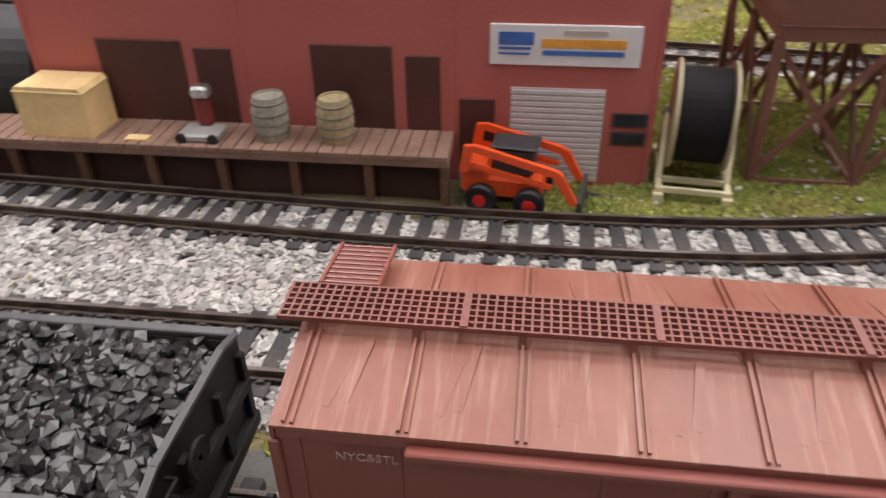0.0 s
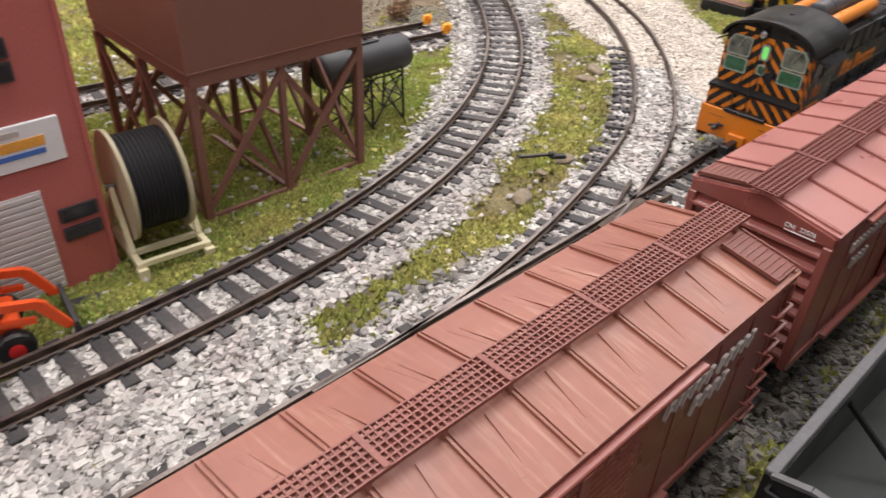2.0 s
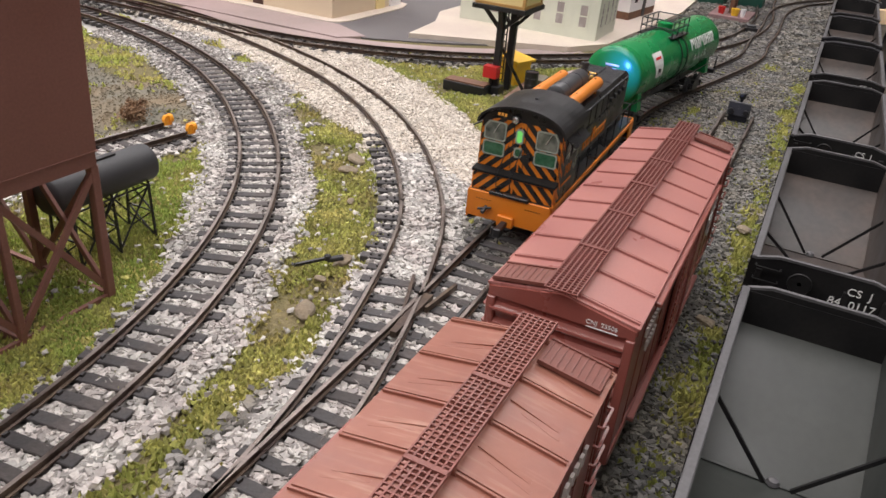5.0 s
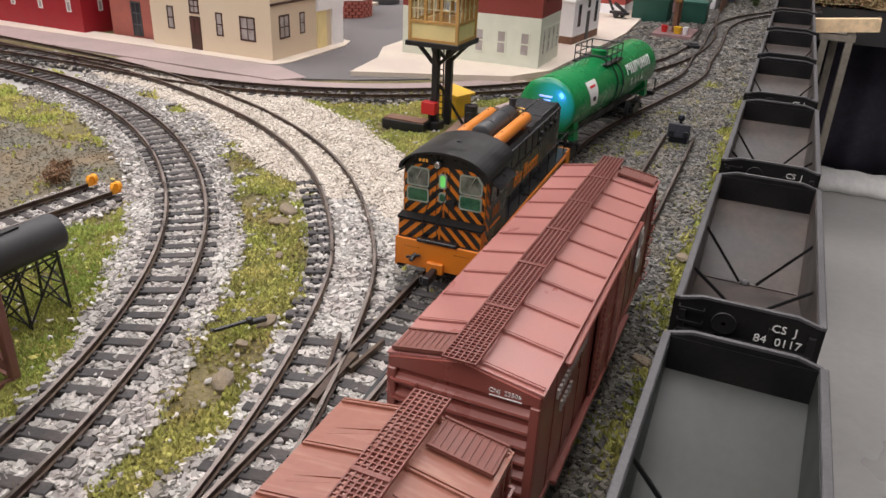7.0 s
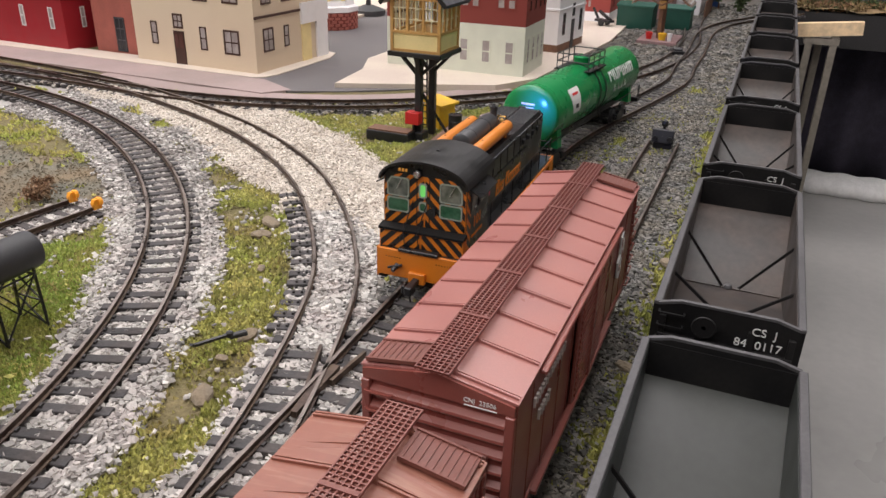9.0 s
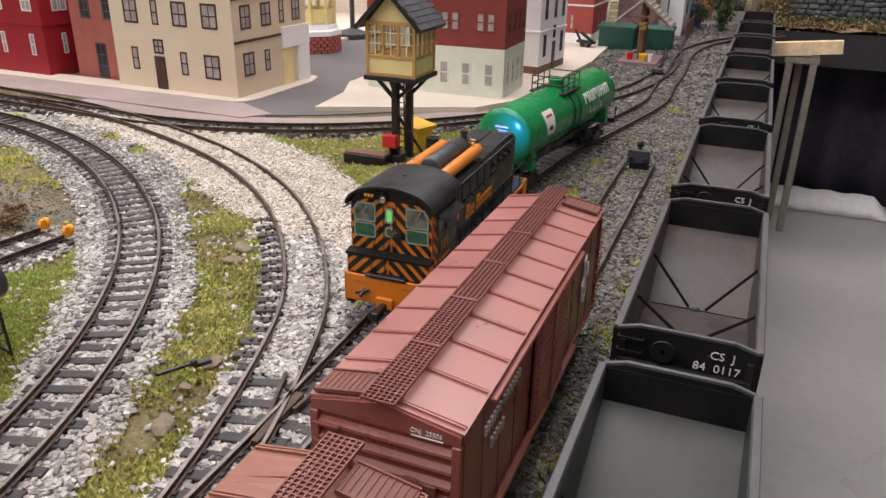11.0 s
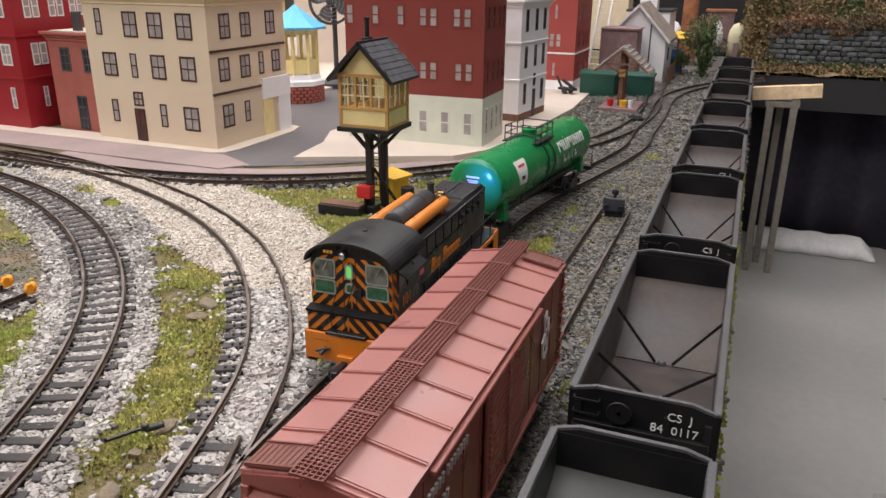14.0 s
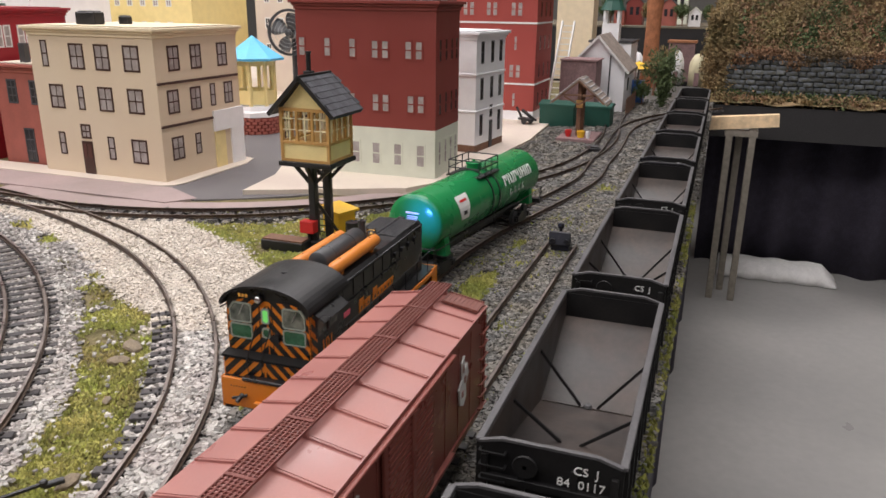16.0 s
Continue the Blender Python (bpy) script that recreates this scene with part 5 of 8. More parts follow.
def tank_car(x):
    top = thing("tank_car", "glossy green railway tank car with dome platform and white emblem", "tank car", on_line(LINE_LOCO, x, 0.032, 0.194))
    L, r, zc = 0.226, 0.0220, 0.0455
    k = 5
    x0, x1 = 0.008, L - 0.008
    prof = [(max(0.0003, r * math.sin(math.pi / 2 * i / k)), x0 + 0.0045 * (1 - math.cos(math.pi / 2 * i / k))) for i in range(k + 1)]
    prof += [(r, x0 + 0.006), (r * 1.008, x0 + 0.006), (r * 1.008, x0 + 0.0075), (r, x0 + 0.0075)]
    prof += [(max(0.0003, r * math.cos(math.pi / 2 * i / k)), x1 - 0.0045 * (1 - math.sin(math.pi / 2 * i / k))) for i in range(k + 1)]
    bm = bmesh.new()
    lathe(bm, prof, "x", (0, 0, zc), 48)
    bmesh.ops.recalc_face_normals(bm, faces=bm.faces[:])
    shell = part("tank_shell", bm, M_GREEN, top, "glossy green cylinder", smooth=True)
    mod = shell.modifiers.new("edges", "EDGE_SPLIT")
    mod.split_angle = radians(40)
    for xx in (L * 0.47, L * 0.53):
        bm = bmesh.new()
        lathe(bm, [(r - 0.0005, xx - 0.0009), (r + 0.0006, xx - 0.0009), (r + 0.0006, xx + 0.0009), (r - 0.0005, xx + 0.0009)], "x", (0, 0, zc), 40)
        bmesh.ops.recalc_face_normals(bm, faces=bm.faces[:])
        part("tank_band", bm, M_BLACK, top, "black strap round the tank")
    bm = bmesh.new()
    lathe(bm, [(0.0062, zc + r - 0.002), (0.0062, zc + r + 0.0042), (0.0066, zc + r + 0.0042), (0.0066, zc + r + 0.0054), (0.0030, zc + r + 0.0062), (0.0012, zc + r + 0.0064), (0.0012, zc + r + 0.0078), (0.0002, zc + r + 0.0078)], "z", (L / 2, 0, 0), 20)
    part("dome", bm, M_GREEN, top)
    # platform rails
    bm = bmesh.new()
    zr, zt = zc + r - 0.0025, zc + r + 0.0098
    for s in (-1, 1):
        for xx in (L / 2 - 0.019, L / 2 - 0.0065, L / 2 + 0.0065, L / 2 + 0.019):
            rod(bm, (xx, s * 0.0135, zr), (xx, s * 0.0135, zt), 0.0005, 6)
        for z in (zt, (zt + zr) / 2):
            rod(bm, (L / 2 - 0.019, s * 0.0135, z), (L / 2 + 0.019, s * 0.0135, z), 0.0005, 6)
    for e in (-1, 1):
        for z in (zt, (zt + zr) / 2):
            rod(bm, (L / 2 + e * 0.019, -0.0135, z), (L / 2 + e * 0.019, 0.0135, z), 0.0005, 6)
    rail = part("platform_rail", bm, M_BLACK, top, "black platform handrail")
    for s in (-1, 1):
        part("platform", cbox(L / 2 - 0.020, L / 2 + 0.020, s * 0.0115 - 0.004, s * 0.0115 + 0.004, zr - 0.0008, zr), M_BLACK, top)
        bm = bmesh.new()
        for dx in (-0.003, 0.003):
            rod(bm, (L / 2 + dx, s * 0.0145, zr), (L / 2 + dx, s * 0.0218, 0.022), 0.0004, 6)
        for i in range(9):
            t = i / 8
            yy, zz = s * (0.0145 + t * 0.0073), zr + t * (0.022 - zr)
            rod(bm, (L / 2 - 0.003, yy, zz), (L / 2 + 0.003, yy, zz), 0.0003, 6)
        part("ladder", bm, M_BLACK, top)
    # underframe, saddles
    bm = bmesh.new()
    box(bm, 0.001, L - 0.001, -0.0055, 0.0055, 0.0150, 0.0205)
    for e in (0.003, L - 0.003):
        box(bm, e - 0.0035, e + 0.0035, -0.0225, 0.0225, 0.0165, 0.0205, 0.0004)
    for s in (-1, 1):
        rod(bm, (0.006, s * 0.0215, 0.030), (L - 0.006, s * 0.0215, 0.030), 0.0004, 6)
        for e in (0.004, 0.0, L, L - 0.004):
            rod(bm, (min(L - 0.001, max(0.001, e)), s * 0.0215, 0.020), (min(L - 0.001, max(0.001, e)), s * 0.0215, 0.0315), 0.0004, 6)
    for e in (0.001, L - 0.001):
        rod(bm, (e, -0.0215, 0.0315), (e, 0.0215, 0.0315), 0.0004, 6)
    part("underframe", bm, M_BLACK, top, "black frame with end platforms and rails")
    for xx in (0.026, L - 0.026):
        bm = bmesh.new()
        prism(bm, [(-0.0205, 0.0205), (0.0205, 0.0205), (0.0185, zc - 0.006), (0.012, zc - r * 0.80), (-0.012, zc - r * 0.80), (-0.0185, zc - 0.006)], "x", xx - 0.004, xx + 0.004)
        part("saddle", bm, M_GREEN, top)
        wheelset_truck(top, xx + (0.006 if xx < L / 2 else -0.006))
    for e, ex in ((-1, 0.0), (1, L)):
        coupler(top, ex, e)
    bm = bmesh.new()
    lathe(bm, [(0.0004, 0), (0.0030, -0.0004), (0.0032, -0.0009), (0.0020, -0.0012)][::-1], "x", (x0 - 0.0005, 0.0055, 0.0315), 16)
    part("brake_wheel", bm, M_BLACK, top)
    # end print, side print and emblem as plain shapes
    bm = bmesh.new()
    for j, (yy, hgt, wd) in enumerate(((0.0545, 0.0012, 0.0052), (0.0520, 0.0007, 0.0044), (0.0507, 0.0007, 0.0040), (0.0494, 0.0007, 0.0044), (0.0455, 0.0007, 0.0040), (0.0440, 0.0007, 0.0034))):
        d = ((yy - zc) ** 2 + wd ** 2) ** 0.5
        xs = x0 + 0.0045 * (1 - math.sqrt(max(0, 1 - (d / r) ** 2)))
        box(bm, x0 - 0.00025, xs + 0.0004, -wd, wd, yy - hgt / 2, yy + hgt / 2)
    part("end_print", bm, M_WHITE, top)

    def wrapped(points, out, mat, name, label=""):
        """A flat outline of (x, angle) laid on the round side."""
        bm = bmesh.new()
        (xa, a0), (xb, a1) = points
        n = 6
        rows = []
        for i in range(n + 1):
            a = radians(a0 + (a1 - a0) * i / n)
            t = abs(2 * i / n - 1)
            inset = 0.0034 * (1 - i / n) ** 2 if name == "emblem" else 0
            rows.append([bm.verts.new((xx, -(r + out) * math.cos(a), zc + (r + out) * math.sin(a))) for xx in (xa + inset, xb - inset)])
        for p, q in zip(rows, rows[1:]):
            bm.faces.new((p[0], p[1], q[1], q[0]))
        return part(name, bm, mat, top, label)
    wrapped(((0.042, -8), (0.062, 42)), 0.0002, M_WHITE, "emblem", "white shield emblem with red field")
    wrapped(((0.0465, 27), (0.0575, 32)), 0.0004, M_RED, "emblem_field")
    wrapped(((0.0490, 1), (0.0550, 9)), 0.0004, M_BLACK, "emblem_mark")
    xx = 0.132
    for k, wd in enumerate((0.0075, 0.0028, 0.0085, 0.0078, 0.0065, 0.0085, 0.0028, 0.0078)):
        lo = (31, 0, 14, 33, 14, 25, 0, 33)[k]
        for (ua, ub, va, vb) in ((0, 0.34, 14, 38), (0.66, 1.0, 14, 38) if k % 3 else (0.66, 1.0, 24, 38), (0.3, 0.68, lo, lo + 5)) if wd > 0.004 else ((0, 1.0, 14, 38),):
            wrapped(((xx + wd * ua, va), (xx + wd * ub, vb)), 0.0002, M_WHITE, "letter_bar")
        xx += wd + 0.0016
    xx = 0.142
    for wd in (0.0065, 0.0055, 0.004, 0.0060):
        for (ua, ub, va, vb) in ((0, 0.35, -12, 4), (0.35, 1.0, -12, -6)):
            wrapped(((xx + wd * ua, va), (xx + wd * ub, vb)), 0.0002, M_WHITE, "letter_bar")
        xx += wd + 0.004
    return top


tank_car(LOCO_X + 0.205)


def bumper(x, y):
    top = thing("track_bumper", "black track bumper with a round lamp on top", "buffer stop", pose(x, y, 0) @ Matrix.Scale(0.8, 4))
    bm = bmesh.new()
    prism(bm, [(0.0, -0.001), (0.024, -0.001), (0.006, 0.014), (0.0, 0.017)], "y", -0.0095, 0.0095)
    part("body", bm, M_BLACK, top)
    part("face_plate", cbox(-0.0035, 0.0, -0.0115, 0.0115, 0.0055, 0.0205, 0.0008), M_DKGREY, top)
    bm = bmesh.new()
    for s in (-1, 1):
        lathe(bm, [(0.0026, -0.0062), (0.0030, -0.0055), (0.0030, -0.0034), (0.0014, -0.0034)], "x", (0, s * 0.0075, 0.0105), 12)
    bmesh.ops.recalc_face_normals(bm, faces=bm.faces[:])
    part("pad", bm, M_BLACK, top)
    words("lettering", "2", 0.005, M_EDGE, top, pose(-0.0037, 0.0005, 0.0145, 90, 0, -90))
    bm = bmesh.new()
    lathe(bm, [(0.0018, 0.0195), (0.0018, 0.0225), (0.0034, 0.0240), (0.0038, 0.0265), (0.0030, 0.0290), (0.0008, 0.0300)], "z", (0.0015, 0, 0), 14)
    part("lamp", bm, M_BLACK, top)


bumper(0.848, SIDING_Y)

# ---- brown tower, red warehouse and the yard things round them ----
def brown_tower():
    top = thing("bin_tower", "brown bin on a braced trestle standing on grass", "tower", pose(0.2812, 0.4045, 0))
    W, D, zb, zt = 0.0850, 0.0880, 0.0590, 0.138
    bm = bmesh.new()
    prism(bm, [(-0.0008, zb), (W + 0.0008, zb), (W + 0.0008, zb + 0.0055), (W + 0.0015, zb + 0.0060), (W + 0.0038, zt), (-0.0038, zt), (-0.0015, zb + 0.0060), (-0.0008, zb + 0.0055)], "y", -0.0022, D + 0.0022)
    part("bin", bm, M_BROWNSTEEL, top, "plain brown bin")
    bm = bmesh.new()
    for x0, x1, y0, y1 in ((-0.0022, W + 0.0022, -0.0026, -0.0022), (-0.0022, W + 0.0022, D + 0.0022, D + 0.0026), (-0.0022, -0.0015, -0.0022, D + 0.0022), (W + 0.0015, W + 0.0022, -0.0022, D + 0.0022)):
        box(bm, x0, x1, y0, y1, zb + 0.0058, zb + 0.0064)
    part("seam", bm, M_BROWNSTEEL, top)
    for yy in (0.0, D / 2, D):
        for xx in (0.0, W / 2, W):
            thick = 0.0019 if xx != W / 2 else 0.0015
            part("leg", cbox(xx - thick, xx + thick, yy - thick, yy + thick, -0.006, zb, 0.0003), M_BROWNSTEEL, top)
    for yy in (0.0, D):
        for x0, x1 in ((0, W / 2), (W / 2, W)):
            for a, b, off in ((0.001, zb - 0.002, -0.0009), (zb - 0.002, 0.001, 0.0009)):
                bm = bmesh.new()
                bar(bm, (x0, yy + off, a), (x1, yy + off, b), 0.0016, 0.0026)
                part("brace", bm, M_BROWNSTEEL, top)
        part("sill_beam", cbox(-0.002, W + 0.002, yy - 0.0010, yy + 0.0010, -0.0048, -0.0016), M_BROWNSTEEL, top)
    for xx in (0.0, W / 2, W):
        for y0, y1 in ((0, D / 2), (D / 2, D)):
            for a, b, off in ((0.001, zb - 0.002, -0.0009), (zb - 0.002, 0.001, 0.0009)):
                bm = bmesh.new()
                bar(bm, (xx + off, y0, a), (xx + off, y1, b), 0.0016, 0.0026)
                part("brace", bm, M_BROWNSTEEL, top)
        part("sill_beam", cbox(xx - 0.0010, xx + 0.0010, 0.0012, D - 0.0012, -0.0048, -0.0016), M_BROWNSTEEL, top)


brown_tower()


def warehouse():
    top = thing("warehouse", "barn-red warehouse with brown doors and a grey roller door", "building", pose(0, 0.397, 0))
    x0, x1, D, H = -0.034, 0.2365, 0.17, 0.150
    part("wall", cbox(x0, x1, 0, D, -0.006, H), M_BARN, top, "smooth dark red wall")
    part("roof", cbox(x0 - 0.004, x1 + 0.004, -0.004, D + 0.004, H, H + 0.004, 0.0005), M_DKGREY, top)
    for xx in (x0 + 0.001, 0.062, 0.152, x1 - 0.001):
        part("pilaster", cbox(xx - 0.001, xx + 0.001, -0.0006, 0.0, -0.004, H - 0.002), M_BARN, top)
    for a, b, z0, z1 in ((-0.002, 0.0365, 0.018, 0.0550), (0.0415, 0.0580, 0.018, 0.0520), (0.0930, 0.1275, 0.018, 0.0550), (0.1330, 0.1475, 0.018, 0.0512), (0.1555, 0.1705, -0.002, 0.0335)):
        part("door", cbox(a, b, -0.0009, 0.0, z0, z1, 0.0003), M_BARNDOOR, top, "brown sliding door")
    roller = part("roller_door", cbox(0.1770, 0.2155, -0.0008, 0.0, -0.003, 0.0392), M_GREYDOOR, top, "pale grey roller door")
    for i in range(16):
        part("slat", cbox(0.1775, 0.2150, -0.0013, -0.0008, -0.0025 + i * 0.0026, -0.0005 + i * 0.0026, 0.0002), M_GREYDOOR, roller)
    for za, zb in ((0.0235, 0.0292), (0.0155, 0.0208)):
        v = part("vent", cbox(0.2195, 0.2335, -0.0012, 0.0, za, zb), M_DKGREY, top, "dark louvred vent")
        part("pane", cbox(0.2205, 0.2325, -0.0015, -0.0012, za + 0.0006, zb - 0.0006), M_DKPANE, v)
    for xa in (0.150, 0.2055):
        for za in (0.0800, 0.0880):
            w = part("window", cbox(xa, xa + 0.0125, -0.0010, 0.0, za, za + 0.0066), M_DKGREY, top)
            for k in range(2):
                part("pane", cbox(xa + 0.0008 + k * 0.0058, xa + 0.0060 + k * 0.0058, -0.0013, -0.001, za + 0.0008, za + 0.0058), M_DKPANE, w)
    sign = part("sign", cbox(0.1680, 0.2275, -0.0016, 0.0, 0.0490, 0.0655, 0.0003), M_WHITEWALL, top, "white sign with blue and gold print")
    bm = bmesh.new()
    for a, b, z0, z1, k in ((0.1715, 0.1855, 0.0575, 0.0625, 0), (0.1715, 0.1845, 0.0555, 0.0565, 0), (0.1715, 0.1840, 0.0535, 0.0542, 0), (0.1885, 0.2215, 0.0565, 0.0600, 1), (0.1970, 0.2140, 0.0615, 0.0635, 2), (0.1890, 0.2210, 0.0535, 0.0553, 0)):
        box(bm, a, b, -0.0019, -0.0016, z0, z1, 0, k)
    part("sign_print", bm, [M_BLUESIGN, M_GOLD, M_FADEDWHITE], sign)


warehouse()


def dock():
    top = thing("loading_dock", "brown timber loading dock along the warehouse wall", "dock", pose(0, 0.3965, 0))
    part("deck_beam", cbox(-0.075, 0.1535, -0.0255, -0.0005, 0.0135, 0.0163), M_DOCK, top)
    for i in range(38):
        xa = -0.075 + i * 0.00602
        part("plank", cbox(xa, xa + 0.0056, -0.0260, -0.0003, 0.0163, 0.0186, 0.0003), M_DOCK, top)
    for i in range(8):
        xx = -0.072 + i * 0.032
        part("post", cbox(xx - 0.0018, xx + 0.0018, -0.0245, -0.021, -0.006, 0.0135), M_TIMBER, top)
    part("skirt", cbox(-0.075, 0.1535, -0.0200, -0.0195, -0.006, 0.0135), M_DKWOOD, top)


dock()


def barrel(x, y, mat, label):
    top = thing("barrel", label, "barrel", pose(x, y, 0.0186, 0, 0, random.uniform(0, 90)), group="barrels on the dock")
    bm = bmesh.new()
    lathe(bm, [(0.0062, 0), (0.0074, 0.005), (0.0078, 0.0095), (0.0074, 0.0145), (0.0063, 0.0192), (0.0056, 0.0192), (0.0056, 0.0184), (0.0004, 0.0184)], "z", (0, 0, 0), 16)
    part("stave_shell", bm, mat, top)
    for z, r in ((0.003, 0.0070), (0.0075, 0.0077), (0.0118, 0.0077), (0.0162, 0.0070)):
        bm = bmesh.new()
        lathe(bm, [(r - 0.0003, z), (r + 0.0003, z), (r + 0.0003, z + 0.0008), (r - 0.0003, z + 0.0008)], "z", (0, 0, 0), 16)
        part("hoop", bm, M_HOOP, top)


barrel(0.0770, 0.3830, M_BARREL, "grey weathered wooden barrel on the dock")
barrel(0.1050, 0.3830, M_BARREL2, "tan wooden barrel with a sack-cloth top")
crate = thing("crate", "large pale wooden crate on the dock", "crate", pose(-0.0145, 0.3842, 0.0186, 0, 0, -2))
bm = bmesh.new()
prism(bm, [(-0.0170, 0), (0.0150, 0), (0.0150, 0.0205), (0.0135, 0.0222), (-0.0155, 0.0222), (-0.0170, 0.0205)], "y", -0.010, 0.010)
part("box", bm, M_CRATE, crate)
part("lid_edge", cbox(-0.0174, 0.0154, -0.0104, 0.0104, 0.0196, 0.0205, 0.0003), M_CRATE, crate)
scale_ = thing("platform_scale", "small grey and red platform scale on the dock", "scale", pose(0.0465, 0.3800, 0.0186))
part("base", cbox(-0.009, 0.009, -0.006, 0.007, 0.0, 0.0035, 0.0008), M_GREYMETAL, scale_)
part("column", cbox(-0.0025, 0.0035, 0.0035, 0.0075, 0.0035, 0.016, 0.0006), M_BRICKRED, scale_)
part("beam", cbox(-0.0035, 0.0045, 0.002, 0.0085, 0.016, 0.0215, 0.0012), M_SILVER, scale_)
bm = bmesh.new()
for s in (-1, 1):
    lathe(bm, [(0.0022, -0.0008), (0.0024, 0), (0.0022, 0.0008)], "y", (s * 0.007, -0.0062, 0.0018), 10)
part("wheel", bm, M_BLACK, scale_)
solo("note_card", cbox(0.014, 0.024, 0.3735, 0.3785, 0.0186, 0.0194), M_CRATE, "small pale board lying on the dock", "board")


def skid_steer():
    top = thing("skid_loader", "orange-red compact loader with grey cab beside the dock", "loader", pose(0.163, 0.379, -0.0035, 0, 0, -8))
    part("body", cbox(0.002, 0.030, -0.009, 0.009, 0.006, 0.015, 0.0012), M_SAFETY, top)
    part("rear_body", cbox(-0.003, 0.009, -0.0092, 0.0092, 0.006, 0.0205, 0.0018), M_SAFETY, top)
    part("rear_grille", cbox(-0.0038, -0.003, -0.0070, 0.0070, 0.008, 0.0190, 0.0003), M_GREYMETAL, top)
    cab = part("cab", cbox(0.010, 0.026, -0.006, 0.006, 0.015, 0.0265, 0.0012), M_DKGREY, top, "grey cab")
    part("cab_roof", cbox(0.0085, 0.0275, -0.0068, 0.0068, 0.0265, 0.0280, 0.0006), M_DKGREY, cab)
    for s in (-1, 1):
        bm = bmesh.new()
        prism(bm, [(-0.003, 0.0180), (0.001, 0.0180), (0.0025, 0.0268), (0.0345, 0.0195), (0.0420, 0.0080), (0.0455, 0.0080), (0.0385, 0.0205), (0.0360, 0.0222), (0.0040, 0.0295), (-0.001, 0.0290)], "y", s * 0.0108 - 0.0012, s * 0.0108 + 0.0012)
        part("lift_arm", bm, M_SAFETY, top, "orange lift arm")
        bm = bmesh.new()
        bar(bm, (0.001, s * 0.0108, 0.0205), (0.0345, s * 0.0108, 0.0145), 0.0018, 0.0020)
        part("lower_link", bm, M_SAFETY, top)
        for xx in (0.006, 0.026):
            bm = bmesh.new()
            lathe(bm, [(0.0022, s * 0.0092), (0.0062, s * 0.0092), (0.0066, s * 0.0105), (0.0066, s * 0.0125), (0.0060, s * 0.0138), (0.0024, s * 0.0138)], "y", (xx, 0, 0.0064), 16)
            bmesh.ops.recalc_face_normals(bm, faces=bm.faces[:])
            wheel = part("tyre", bm, M_BLACK, top)
            bm = bmesh.new()
            lathe(bm, [(0.0026, s * 0.0132), (0.0028, s * 0.0142), (0.0008, s * 0.0145)], "y", (xx, 0, 0.0064), 12)
            bmesh.ops.recalc_face_normals(bm, faces=bm.faces[:])
            part("rim", bm, M_RED, wheel)
    bm = bmesh.new()
    prism(bm, [(0.045, 0.0), (0.058, 0.0), (0.058, 0.0012), (0.047, 0.0014), (0.0465, 0.010), (0.045, 0.010)], "y", -0.013, 0.013)
    part("bucket", bm, M_DKGREY, top)


skid_steer()


def spool():
    top = thing("cable_reel", "black cable reel in a pale cream frame on the grass", "cable reel", pose(0.2560, 0.4035, 0, 0, 0, -6) @ Matrix.Scale(0.95, 4))
    bm = bmesh.new()
    wraps = [(0.004, -0.0107)]
    for i in range(12):
        xx = -0.0098 + i * 0.00178
        wraps += [(0.0203, xx - 0.0008), (0.0209, xx - 0.0003), (0.0209, xx + 0.0003), (0.0203, xx + 0.0008)]
    lathe(bm, wraps + [(0.004, 0.0107)], "x", (0, 0, 0.0285), 36)
    bmesh.ops.recalc_face_normals(bm, faces=bm.faces[:])
    part("cable", bm, M_CABLE, top, "wound black cable")
    for s in (-1, 1):
        bm = bmesh.new()
        lathe(bm, [(0.003, s * 0.0108), (0.0238, s * 0.0108), (0.0240, s * 0.0116), (0.0238, s * 0.0124), (0.003, s * 0.0124)], "x", (0, 0, 0.0285), 36)
        bmesh.ops.recalc_face_normals(bm, faces=bm.faces[:])
        part("flange", bm, M_FLANGE, top, "pale round flange")
        bm = bmesh.new()
        bar(bm, (s * 0.0145, -0.024, 0.0015), (s * 0.0145, 0.022, 0.0015), 0.0026, 0.0030)
        for d in (-1, 1):
            bar(bm, (s * 0.0145, d * 0.014, 0.003), (s * 0.0145, 0, 0.0290), 0.0022, 0.0022)
        part("side_frame", bm, M_CREAM, top)
        for yy in (-0.024, 0.022):
            part("foot", cbox(s * 0.0145 - 0.0022, s * 0.0145 + 0.0022, yy - 0.0020, yy + 0.0020, -0.0042, 0.0012, 0.0003), M_CREAM, top)
    for yy in (-0.0225, -0.0125, 0.020):
        bm = bmesh.new()
        bar(bm, (-0.0160, yy, 0.0022), (0.0160, yy, 0.0022), 0.0022, 0.0022)
        part("cross_bar", bm, M_CREAM, top)
    bm = bmesh.new()
    rod(bm, (-0.0165, 0, 0.0285), (0.0165, 0, 0.0285), 0.0014, 10)
    part("axle", bm, M_DKGREY, top)


spool()


